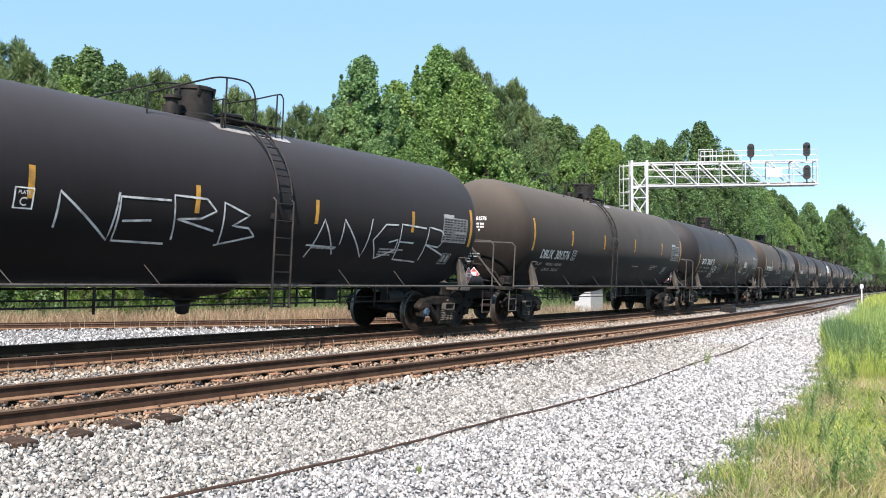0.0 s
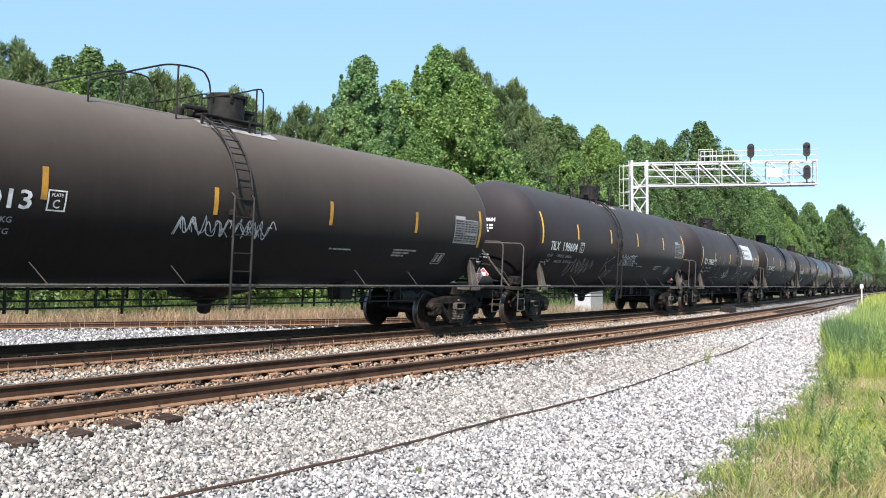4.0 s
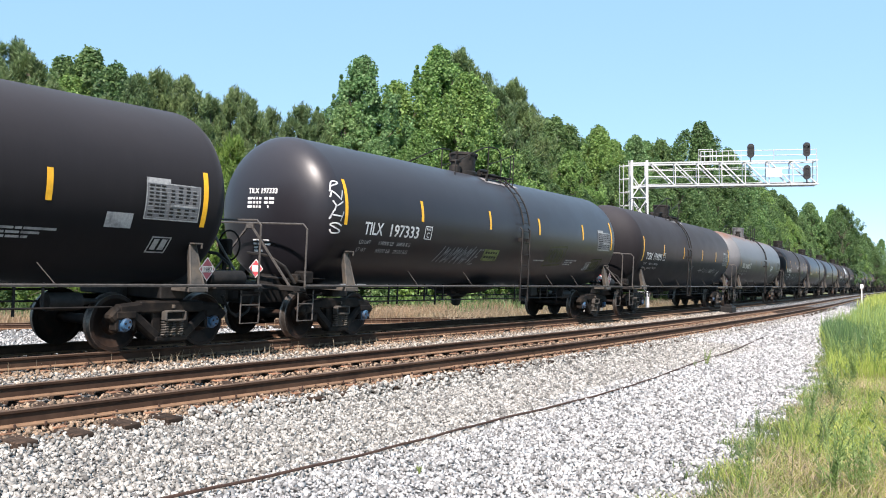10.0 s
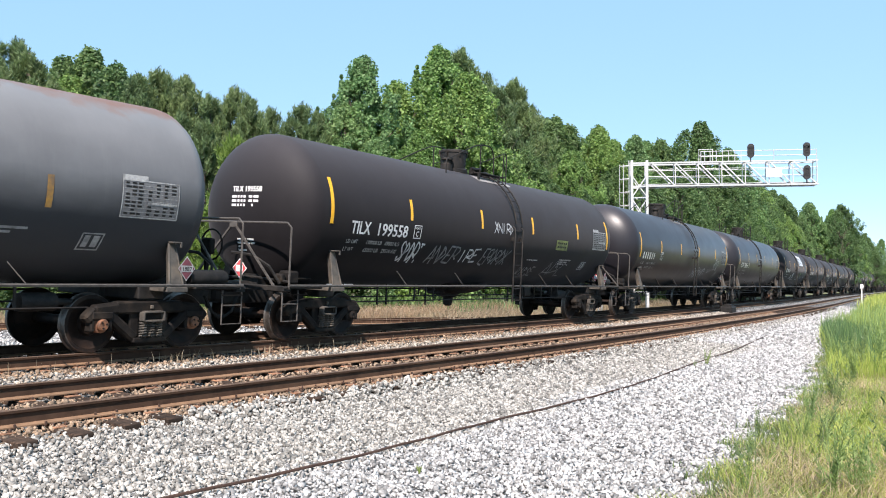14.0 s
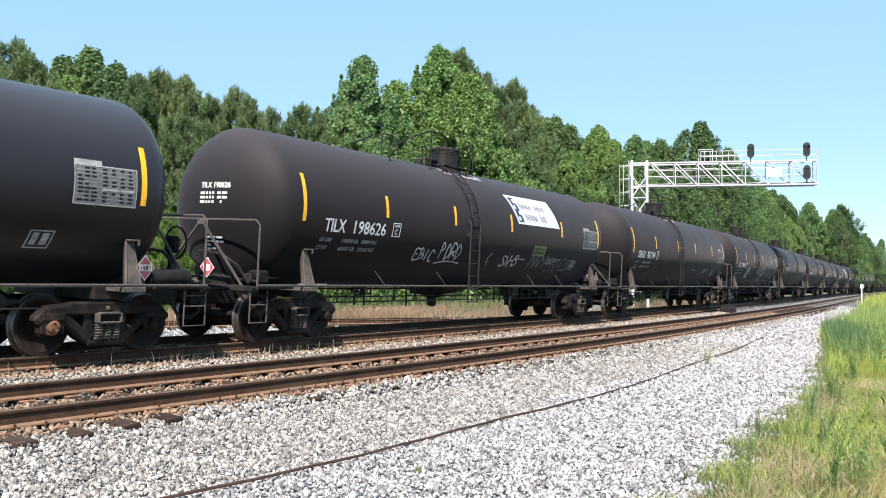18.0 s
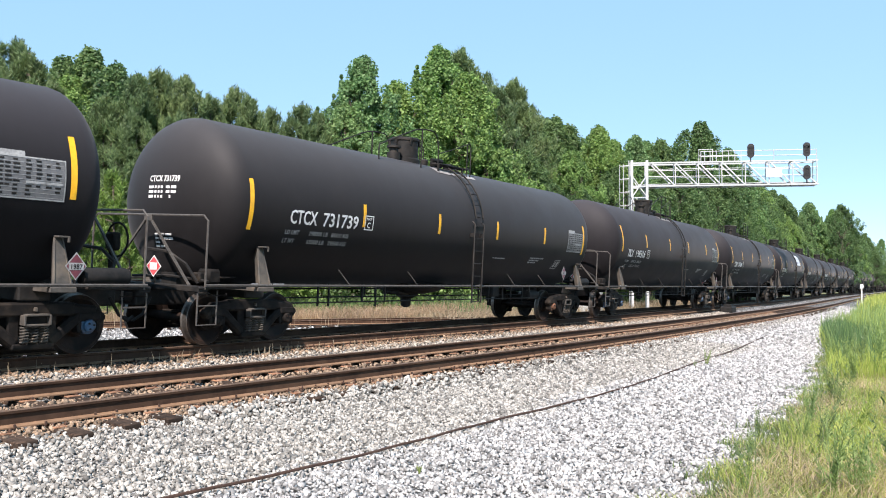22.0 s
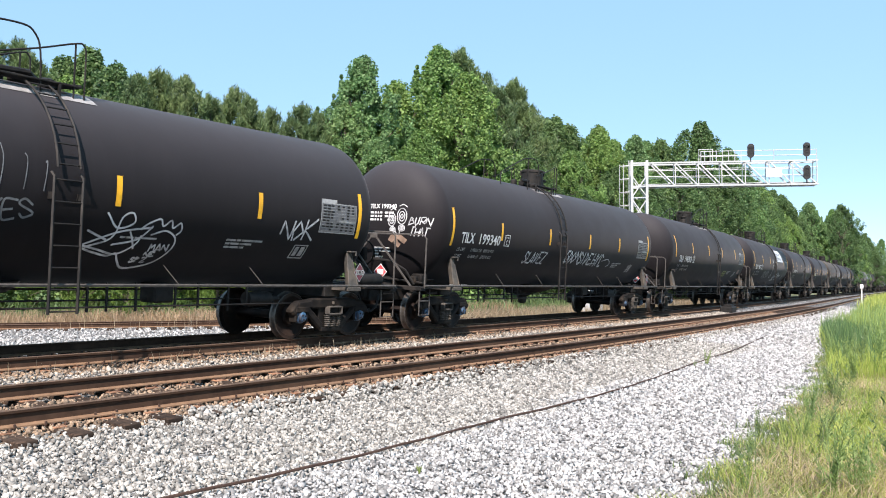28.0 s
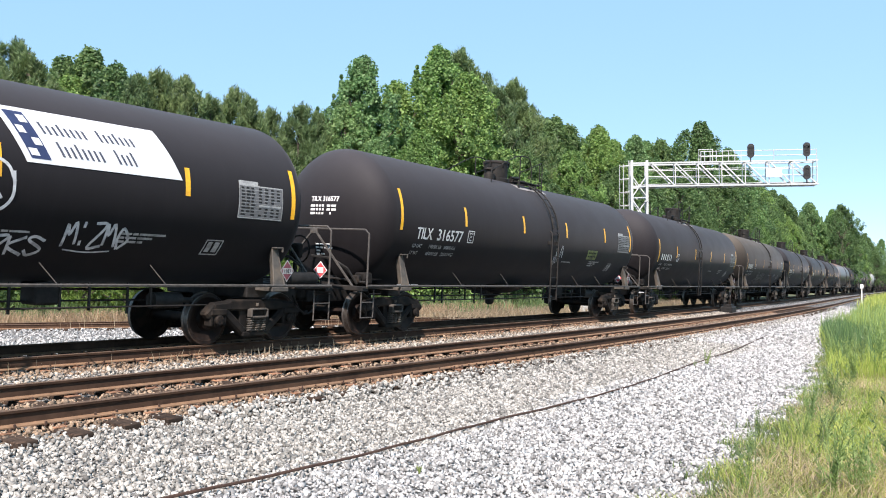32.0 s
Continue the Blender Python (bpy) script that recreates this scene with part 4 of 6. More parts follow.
            so.beam((-0.32, y, 0.19), (0.32, y, 0.19), w + 0.05, 0.09, 0.02)
            so.box((0, y, 0.575), (0.40, 0.24, 0.15), 0.01)
            for x in (-0.195, 0.195):          # rim of the hollow bolster end
                so.box((x, y + side * 0.14, 0.572), (0.035, 0.12, 0.15), 0.008, 1)
            for z in (0.502, 0.645):
                so.box((0, y + side * 0.14, z), (0.35, 0.12, 0.032), 0.008, 1)
            so.box((0, y + side * 0.11, 0.72), (0.05, 0.05, 0.06), 0.008, 1)
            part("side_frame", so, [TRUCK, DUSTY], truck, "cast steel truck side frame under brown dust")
            for x in (-0.15, 0.0, 0.15):
                so = Solid()
                for yy in (y - side * 0.02, y + side * 0.10):
                    n = 36
                    so.tube([(x + 0.06 * math.cos(k * 1.05), yy + 0.06 * math.sin(k * 1.05), 0.235 + 0.25 * k / n) for k in range(n)], 0.014, 4)
                part("spring", so, DUSTY, truck)
        for d in (-1, 1):
            so = Solid()
            for side in (-1, 1):
                y = side * HALF
                fl = -side
                prof = [(0.10, y - side * 0.11), (0.14, y - side * 0.105), (0.37, y - side * 0.055), (0.40, y - side * 0.075), (0.478, y - side * 0.072), (0.486, y - side * 0.058), (0.462, y - side * 0.034),
                        (0.457, y + side * 0.055), (0.448, y + side * 0.064), (0.39, y + side * 0.064), (0.375, y + side * 0.045), (0.20, y + side * 0.0), (0.17, y + side * 0.07), (0.10, y + side * 0.075)]
                sl = [0, 0, 0, 0, 0, 1, 1, 1, 0, 0, 0, 0, 0]
                so.turned(prof, 28, "y", (0, 0, 0), 0, sl)
                so.turned([(0.13, side * 0.95), (0.13, side * 1.08), (0.098, side * 1.09), (0.095, side * 1.14), (0.078, side * 1.155), (0.078, side * 1.16)], 14, "y", (0, 0, 0), 2)
                for k in range(3):
                    a = k * math.tau / 3
                    so.box((0.05 * math.sin(a), side * 1.163, 0.05 * math.cos(a)), (0.028, 0.02, 0.028), 0, 0)
            so.turned([(0.085, -1.05), (0.085, 1.05)], 12, "y")
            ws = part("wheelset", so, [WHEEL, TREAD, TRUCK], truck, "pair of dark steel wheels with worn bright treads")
            ws.location = (d * 0.889, 0, 0.457)
    return car


def stripes(car, material, tall=True, up=0.0, at=(-7.45, -4.75, -1.8, 1.35, 4.35, 7.15)):
    for i, x in enumerate(at):
        long = tall and i in (0, 5)
        so = patch(Solid(), x - 0.05, x + 0.05, (2.05 if long else 2.28) + up, (2.95 if long else 2.74) + up, 0.006, 1, 8 if long else 4)
        part("reflector", so, material, car, "yellow reflective strip")


def marks(car, code, number, plate, mat=None, up=0.0, dx=0.0, dv=0.0):
    """Painted fleet mark, weights, plate box, test panel and end lettering."""
    mat = mat or WHITE
    known = number.isdigit()
    wide = {"GATX": 0.92, "CTCX": 0.78, "TCBX": 0.80, "DBUX": 0.86, "CITX": 0.76}.get(code, 0.66)
    x0, x1, x2 = -7.02 + dx, -6.15 + max(0.0, wide - 0.70) + dx, -4.72 + dx
    so = Solid()
    if known:
        write(so, code, x0, 2.135 + dv, 0.365, wide, bold=0.006)
    else:
        bars(so, [[0.12, 0.12, 0.12, 0.12]], x0, 2.13 + dv, 0.25)
    part("fleet_letters", so, mat, car, "white stencilled fleet letters")
    so = Solid()
    if known:
        write(so, number, x1, 2.135 + dv, 0.365, 1.18 - max(0.0, wide - 0.70) * 0.7, bold=0.006)
    else:
        bars(so, [[0.1, 0.1, 0.1]], x1, 2.13 + dv, 0.25)
    part("fleet_number", so, mat, car, "white stencilled fleet number")
    so = Solid()
    for v, name_, fig in ((1.935, "LD LMT", "198000 LB   89800 KG"), (1.775, "LT WT", "65000 LB   29500 KG")):
        write(so, name_, x0 - 0.06, v + dv, 0.115, 0.40 if name_ == "LD LMT" else 0.33)
        write(so, fig, x0 + 0.62, v + dv, 0.115, 1.22)
    part("weight_line", so, FADED, car, "small white stencilled weight figures")["kind"] = "stuff"
    so = Solid()
    for a, b, c, d in ((0, 0.30, 2.13, 2.15), (0, 0.30, 2.41, 2.43), (0, 0.025, 2.13, 2.43), (0.275, 0.30, 2.13, 2.43)):
        patch(so, x2 + a, x2 + b, c + dv, d + dv, 0.007, 1, 2)
    write(so, plate, x2 + 0.085, 2.175 + dv, 0.17)
    write(so, "PLATE", x2 + 0.06, 2.335 + dv, 0.07, 0.18)
    part("plate_box", so, mat, car, "white outlined letter box")
    so = Solid()
    r = random.Random(number + car.name)
    if known:
        write(so, code + " " + number, -0.35, 2.86, 0.15, 0.75, on_head, bold=0.008)
    else:
        bars(so, [[0.2, 0.4]], -0.35, 2.86, 0.11, on_head)
    bars(so, [[0.13, 0.05, 0.05, 0.06, -0.02, 0.09, 0.12], [0.13, 0.06, 0.05, 0.05, -0.02, 0.09, 0.12], [0.13, 0.05, 0.05, 0.06, -0.1, 0.04]], -0.35, 2.735, 0.048, on_head)
    bars(so, [[0.1, 0.12, 0.16], [0.1, 0.08, 0.1, 0.1], [0.12], [0.1, 0.1]], -0.2, 1.90, 0.04, on_head)
    part("end_lettering", so, WHITE, car, "small white lettering on the tank's end")["kind"] = "stuff"
    lo, hi = 2.12 + up * 0.55, 2.70 + up * 0.55         # framed table of test dates
    so = patch(Solid(), 6.0, 7.07, lo, hi, 0.005, 2, 6, 0)
    for a, b, c, d in ((6.0, 7.07, lo, lo + 0.02), (6.0, 7.07, hi - 0.02, hi), (6.0, 6.02, lo, hi), (7.05, 7.07, lo, hi), (6.0, 6.46, hi, hi + 0.07)):
        patch(so, a, b, c, d, 0.009, 1, 4, 2)
    rows = 9
    for k in range(rows):
        z = lo + 0.035 + k * (hi - lo - 0.06) / rows
        patch(so, 6.04, 7.03, z, z + 0.006, 0.008, 1, 1, 2)
        for x, w in ((6.06, 0.34), (6.47, 0.10), (6.62, 0.10), (6.77, 0.10), (6.91, 0.10)):
            n = 3 if w > 0.2 else 1
            for j in range(n):
                if r.random() < 0.85:
                    e = w / n
                    patch(so, x + j * e, x + j * e + e * r.uniform(0.55, 0.9), z + 0.018, z + 0.045, 0.009, 1, 1, 1)
    patch(so, 6.47, 7.03, lo + 0.22, lo + 0.255, 0.011, 1, 1, 2)
    part("test_panel", so, [PANEL, IRON, FADED], car, "framed grey table of tiny dark test dates")["kind"] = "stuff"
    so = Solid()
    for a, b, c, d in ((5.45, 5.83, 1.70, 1.72), (5.45, 5.83, 1.94, 1.96), (5.45, 5.475, 1.70, 1.96), (5.805, 5.83, 1.70, 1.96), (5.51, 5.61, 1.75, 1.92), (5.66, 5.77, 1.75, 1.92)):
        o = 0.12 * (c - 1.70) + (0.8 if code + number in ("CITX202675", "TILX198210") else 0.0)
        patch(so, a + o, b + o, c - 0.1, d - 0.1, 0.007, 1, 2, 0, 0.12)
    part("panel_outline", so, FADED, car, "thin white outlined square")
    so = bars(Solid(), [[0.22, 0.1, 0.5], [0.1, 0.2, 0.28], [0.12, 0.2, 0.1]], 3.75, 1.86, 0.035)
    bars(so, [[0.1, 0.14, 0.1, 0.3]], 1.6, 1.81, 0.03)
    bars(so, [[0.25, 0.12, 0.1, 0.3]], -7.45, 1.075, 0.05, lambda u, v, off: np.stack([np.asarray(u), np.full(np.shape(u), -1.475 - off), np.asarray(v)], -1))
    part("stencil_note", so, FADED, car, "rows of tiny white stencil notes")["kind"] = "stuff"


SLANT = -0.5


def banner(car, u=1.5, drop=0.0):
    """White company sheet: its name is drawn as plain bars, its badge as plain blocks."""
    lo, hi = 2.78 - drop, 3.54 - drop
    so = patch(Solid(), u, u + 2.68, lo, hi, 0.008, 4, 10, 0, SLANT)
    o = u + 0.10
    patch(so, o + SLANT * 0.06, o + 0.30 + SLANT * 0.06, lo + 0.06, hi - 0.06, 0.012, 1, 8, 1, SLANT)
    for k, (a, b) in enumerate(((0.02, 0.15), (0.16, 0.28), (0.03, 0.14), (0.15, 0.27))):
        z = lo + 0.10 + k * 0.15
        e = o + SLANT * (z - lo)
        patch(so, e + a, e + b, z, z + 0.10, 0.016, 1, 3, 0, SLANT)
    for z, x, words, h in ((hi - 0.33, 0.52, (0.80, 0.68), 0.12), (lo + 0.13, 0.62, (0.82, 0.46), 0.15)):
        x = u + x + SLANT * (z - lo)
        for w in words:
            n = int(w / 0.095)
            for i in range(n):
                e = x + i * 0.095
                tall = h * (1.35 if i == 0 or (i * 7) % 5 == 1 else 1.0)
                patch(so, e, e + 0.040, z, z + tall, 0.013, 1, 2, 2, SLANT)
            x += w + 0.13
    part("banner", so, [BANNER, NAVY, SLATE], car, "white sheet with dark bars and a navy badge")


def yellow_note(car, u, v):
    so = patch(Solid(), u, u + 0.80, v, v + 0.29, 0.006, 1, 3, 0)
    for k in range(2):
        for j in range(5):
            patch(so, u + 0.08 + j * 0.135, u + 0.18 + j * 0.135, v + 0.07 + k * 0.11, v + 0.12 + k * 0.11, 0.009, 1, 1, 1)
    part("yellow_panel", so, [SPRAY_GREEN, IRON], car, "dull yellow panel with faded print")


def white_plate(car, u, v):
    so = patch(Solid(), u, u + 0.76, v, v + 0.30, 0.006, 1, 3, 0)
    for k in range(4):
        for j in range(6):
            if (k * 5 + j * 3) % 7:
                patch(so, u + 0.05 + j * 0.113, u + 0.14 + j * 0.113, v + 0.035 + k * 0.063, v + 0.06 + k * 0.063, 0.009, 1, 1, 1)
    part("data_plate", so, [WHITE, IRON], car, "small white plate with fine print")


def graffiti(car, draw, material, label="hand-sprayed graffiti strokes"):
    so = Solid()
    draw(so)
    part("graffiti", so, material, car, label)["kind"] = "stuff"


def word(s, text, u0, u1, v0, v1, width=0.03, seed=1, rough=True, lean=0.0):
    tag_word(s, text, u0, u1, v0, v1, width * (1.0 if v1 - v0 > 0.6 else 1.3), seed=seed, angular=rough, lean=lean)


def slashes(s, u0, u1, v0, v1, width, n, seed, lean=0.25):
    """A row of long slanting strokes with hooked feet."""
    r = random.Random(seed)
    for k in range(n):
        x = u0 + (u1 - u0) * k / n
        ribbon(s, smooth_line([(x + lean + r.uniform(-0.05, 0.08), v1 - r.uniform(0, 0.15)), (x + lean * 0.5, (v0 + v1) / 2), (x, v0 + r.uniform(0, 0.12)), (x + (u1 - u0) / n * 0.6, v0 + r.uniform(0.05, 0.3))], 5), width)


def burst(s, u0, u1, v0, v1, width, seed, n=9):
    """A leafy scribble of strokes that spring from one foot."""
    r = random.Random(seed)
    c = (u0 + u1) / 2
    for k in range(n):
        x = u0 + (u1 - u0) * (k + 0.5) / n
        ribbon(s, smooth_line([(c + (x - c) * 0.3, v0), (c + (x - c) * 0.75, v0 + (v1 - v0) * 0.45), (x + r.uniform(-0.04, 0.04), v1 - abs(x - c) * 0.5), (x + r.uniform(-0.09, 0.09), v1 - abs(x - c) * 0.5 - 0.12)], 4), width)
    ribbon(s, smooth_line([(u0, v0 + 0.12), (c - 0.2, v0 - 0.02), (c + 0.2, v0), (u1, v0 + 0.1), (u1 + 0.05, v0 - 0.03)], 5), width)


def dress(i, car):
    """What sets each wagon apart."""
    g = lambda draw, mat=SPRAY: graffiti(car, draw, mat)
    if i == 0:
        g(lambda s: (word(s, "NERB", -3.95, 0.15, 1.76, 2.5, 0.035, 4), word(s, "ANGER", 1.45, 6.35, 1.70, 2.45, 0.035, 8)))
    elif i == 2:
        g(lambda s: (word(s, "REUO", -3.35, -2.4, 1.77, 2.15, 0.03, 2), scrawl(s, 1.25, 1.95, 2.3, 3.05, 0.022, 23, 3), bubble_word(s, -0.75, 0.4, 1.48, 1.95, 0.022, 24, 2)), SPRAY_DIM)
        g(lambda s: (word(s, "SHERV", -4.55, -3.5, 1.80, 2.05, 0.032, 3, False, 0.06), word(s, "UNEC", -4.6, -3.6, 1.55, 1.78, 0.04, 5, False, 0.06), word(s, "ABL", 2.3, 3.15, 1.82, 2.18, 0.034, 6, True, 0.1)))
        white_plate(car, 3.35, 2.14)
    elif i == 3:
        g(lambda s: scrawl(s, -2.4, -0.1, 1.9, 2.25, 0.02, 31, 9))
    elif i == 4:
        g(lambda s: (word(s, "DUBKUTRE", -0.38, 1.2, 1.83, 2.2, 0.026, 41, True, 0.05), ribbon(s, smooth_line([(1.0, 1.86), (1.3, 1.95), (1.55, 1.9)]), 0.02)))
        g(lambda s: (word(s, "K", -1.75, -1.05, 1.58, 2.08, 0.035, 42), word(s, "SPRK", -1.4, -0.75, 1.36, 1.62, 0.024, 43, False), word(s, "S", -0.95, -0.75, 1.6, 1.85, 0.025, 44), scrawl(s, -5.0, -2.9, 1.4, 2.0, 0.03, 45, 6)), SPRAY_DIM)
    elif i == 5:
        banner(car, 2.45, 0.18)
        g(lambda s: (ribbon(s, smooth_line([(-3.65, 2.62), (-3.8, 2.35), (-3.85, 2.15)]), 0.045), ribbon(s, smooth_line([(-2.75, 2.62), (-2.8, 2.4), (-2.85, 2.15)]), 0.045), ribbon(s, smooth_line([(-2.45, 2.62), (-2.5, 2.35), (-2.5, 2.1)]), 0.03),
                     ribbon(s, smooth_line([(-4.4, 2.1), (-4.3, 1.8), (-4.4, 1.55), (-3.9, 1.5), (-3.4, 1.6), (-3.1, 1.85), (-3.3, 2.0), (-3.5, 1.8), (-3.0, 1.55), (-2.4, 1.55), (-2.0, 1.75), (-2.2, 1.95)], 6), 0.03),
                     ribbon(s, smooth_line([(4.0, 2.55), (4.05, 2.3), (4.0, 2.1)]), 0.035), ribbon(s, smooth_line([(4.5, 2.5), (4.6, 2.25), (4.5, 2.05)]), 0.035), ribbon(s, smooth_line([(2.6, 1.6), (3.2, 1.75), (3.6, 1.6), (4.2, 1.65), (4.5, 1.85), (4.3, 1.95)], 6), 0.025)), SPRAY_DIM)
        g(lambda s: (burst(s, -1.9, -0.55, 1.55, 2.05, 0.024, 53, 11), bubble_word(s, 1.15, 2.1, 1.5, 2.25, 0.032, 54, 1), ribbon(s, [(1.6, 2.3), (1.6, 1.9), (1.62, 1.45)], 0.03)))
    elif i == 6:
        yellow_note(car, -1.08, 2.1)
    elif i == 7:
        g(lambda s: (scrawl(s, -4.2, -2.8, 1.4, 1.95, 0.028, 71, 5), word(s, "AZK", -4.0, -3.0, 1.55, 1.9, 0.028, 72, False, 0.1)))
        part("paper_note", patch(Solid(), 5.35, 5.82, 1.96, 2.19, 0.006, 1, 2), FADED, car, "pale paper note pasted on the shell")
    elif i == 8:
        g(lambda s: (word(s, "IMAMNNVIE", -3.75, -1.75, 1.66, 2.02, 0.03, 81, True, 0.28), slashes(s, -2.6, -1.9, 1.68, 2.14, 0.03, 4, 82)), SPRAY_DIM)
        yellow_note(car, -1.45, 1.74)
        frame_line = lambda s, c: [ribbon(s, np.array([p, ((p[0] + q[0]) / 2, (p[1] + q[1]) / 2), q]), 0.05) for p, q in zip(c, c[1:] + c[:1])]
        g(lambda s: (word(s, "KCUB", 2.45, 3.4, 1.80, 2.15, 0.055, 6, True, 0.1), frame_line(s, ((2.32, 1.68), (3.5, 1.74), (3.62, 2.28), (2.42, 2.22))),
                     word(s, "KOB", 5.92, 6.5, 1.66, 1.9, 0.05, 7, True, 0.06), frame_line(s, ((5.82, 1.58), (6.6, 1.62), (6.66, 1.98), (5.86, 1.95)))), SPRAY_OLIVE)
        g(lambda s: [word(s, ch, -7.82, -7.55, v, v + 0.19, 0.022, 85 + k, ch in "NYH", 0.05) for k, (ch, v) in enumerate((("P", 2.98), ("N", 2.78), ("Y", 2.58), ("H", 2.38), ("S", 2.14)))])
    elif i == 9:
        g(lambda s: (scrawl(s, 1.7, 5.2, 1.7, 1.95, 0.02, 91, 12), word(s, "AKUL", -0.2, 0.6, 1.75, 2.0, 0.024, 92)), SPRAY_DIM)
    elif i == 10:
        white_plate(car, 3.27, 2.1)
    elif i == 11:
        g(lambda s: (word(s, "SPORT", -4.8, -3.9, 1.62, 2.05, 0.032, 111, False, 0.05), word(s, "IRE", -2.15, -1.25, 1.68, 2.0, 0.03, 113, True, 0.08), word(s, "XNIRD", -0.7, 0.4, 2.45, 2.72, 0.022, 115)))
        g(lambda s: (word(s, "ANDER", -3.6, -2.3, 1.62, 2.02, 0.032, 112, True, 0.15), word(s, "EROROK", -1.05, 0.35, 1.65, 2.05, 0.03, 114, True, 0.15), word(s, "DIPSE", 1.5, 2.5, 1.38, 1.62, 0.026, 116), word(s, "ABC", 3.1, 4.5, 1.42, 1.82, 0.024, 117, True, 0.15)), SPRAY_DIM)
        yellow_note(car, 3.22, 2.16)
    elif i == 12:
        g(lambda s: (word(s, "CMZ", 4.75, 5.5, 1.93, 2.28, 0.032, 121, False, 0.06), bubble_word(s, 4.92, 5.08, 2.34, 2.48, 0.028, 122, 1), ribbon(s, [(4.6, 2.05), (4.68, 2.15), (4.72, 2.2)], 0.03), ribbon(s, [(5.6, 2.2), (5.75, 2.12), (5.85, 2.08)], 0.03), scrawl(s, 1.2, 3.2, 1.5, 2.0, 0.03, 123, 6)))
    elif i == 14:
        banner(car, 1.5)
        g(lambda s: (scrawl(s, 2.6, 3.9, 1.5, 2.1, 0.024, 141, 4), bubble_word(s, 3.9, 4.8, 1.5, 1.95, 0.022, 142, 3), word(s, "CUTY", 4.9, 5.9, 1.55, 1.9, 0.026, 15, False)), SPRAY_DIM)
        g(lambda s: (word(s, "EBIC", -3.3, -2.45, 1.67, 1.92, 0.026, 143, False), word(s, "PORO", -2.25, -1.3, 1.72, 2.1, 0.032, 144, False), ribbon(s, smooth_line([(-2.3, 1.62), (-1.7, 1.68), (-1.15, 1.64)]), 0.026), word(s, "SWHS", 0.95, 1.9, 1.64, 1.92, 0.026, 14, False, 0.05), ribbon(s, smooth_line([(0.3, 1.95), (0.15, 1.8), (0.3, 1.6)]), 0.02)))
        yellow_note(car, 2.6, 1.94)
    elif i == 16:
        g(lambda s: (word(s, "SWERV", -4.0, -2.85, 1.90, 2.15, 0.032, 161, False, 0.06), word(s, "EASC", -3.9, -2.9, 1.63, 1.86, 0.036, 162, False, 0.06), word(s, "AMC", -0.2, 0.7, 1.90, 2.12, 0.026, 16, False), bubble_word(s, 0.8, 2.4, 1.42, 2.3, 0.034, 163, 4)))
        g(lambda s: (word(s, "AUKZ", -2.45, -1.65, 1.74, 2.0, 0.026, 17), bubble_word(s, 2.9, 5.6, 1.42, 2.15, 0.03, 164, 4)), SPRAY_DIM)
    elif i == 20:
        banner(car, 1.7)
    elif i == 21:
        g(lambda s: (slashes(s, -4.2, -2.2, 1.32, 2.2, 0.035, 10, 211, 0.35), word(s, "FREE", -1.85, -1.2, 1.86, 2.02, 0.024, 212, False), word(s, "MY", -1.1, -0.7, 1.86, 2.02, 0.024, 215, False), word(s, "LUTE", -1.2, -0.4, 1.48, 1.75, 0.03, 216, False),
                     [ribbon(s, smooth_line([(x, 3.2 - 0.1 * k), (x + 0.03, 2.8), (x - 0.02, 2.4)]), 0.016) for k, x in enumerate((-0.95, -0.8, -0.45, -0.1, 0.2))], word(s, "JES", -0.6, 0.1, 2.0, 2.25, 0.024, 217, False)), SPRAY_DIM)
        line = lambda s, *c: ribbon(s, smooth_line(c, 5), 0.03)
        g(lambda s: (line(s, (1.0, 1.90), (1.2, 1.83), (1.38, 1.77)), line(s, (1.27, 2.18), (1.5, 1.96), (1.78, 2.05), (1.72, 2.2), (1.55, 2.12), (1.45, 1.8), (1.06, 1.65)), line(s, (1.0, 1.68), (1.55, 1.90), (2.15, 2.0)),
                     line(s, (1.5, 1.70), (1.92, 1.80), (2.15, 2.02)), line(s, (1.75, 1.92), (1.85, 1.78), (1.93, 1.65)), line(s, (1.93, 1.96), (2.04, 2.05), (2.26, 2.14), (2.34, 2.03), (2.48, 2.13), (2.54, 2.01), (2.67, 2.1), (2.72, 1.98), (2.64, 1.9)),
                     line(s, (2.15, 1.88), (2.42, 1.96), (2.65, 1.85), (2.65, 1.65), (2.42, 1.43), (1.98, 1.34), (1.77, 1.46), (1.66, 1.57), (1.5, 1.53), (1.06, 1.62), (1.0, 1.67), (1.3, 1.62), (1.66, 1.56), (1.93, 1.72), (1.98, 1.87)),
                     word(s, "MAN", 2.24, 2.6, 1.63, 1.75, 0.02, 213), word(s, "NE", 2.2, 2.4, 1.54, 1.61, 0.02, 214), word(s, "SPZ", 2.0, 2.3, 1.44, 1.52, 0.02, 218), word(s, "NOK", 4.95, 5.9, 1.95, 2.32, 0.03, 21, True, 0.1)))
    elif i == 22:
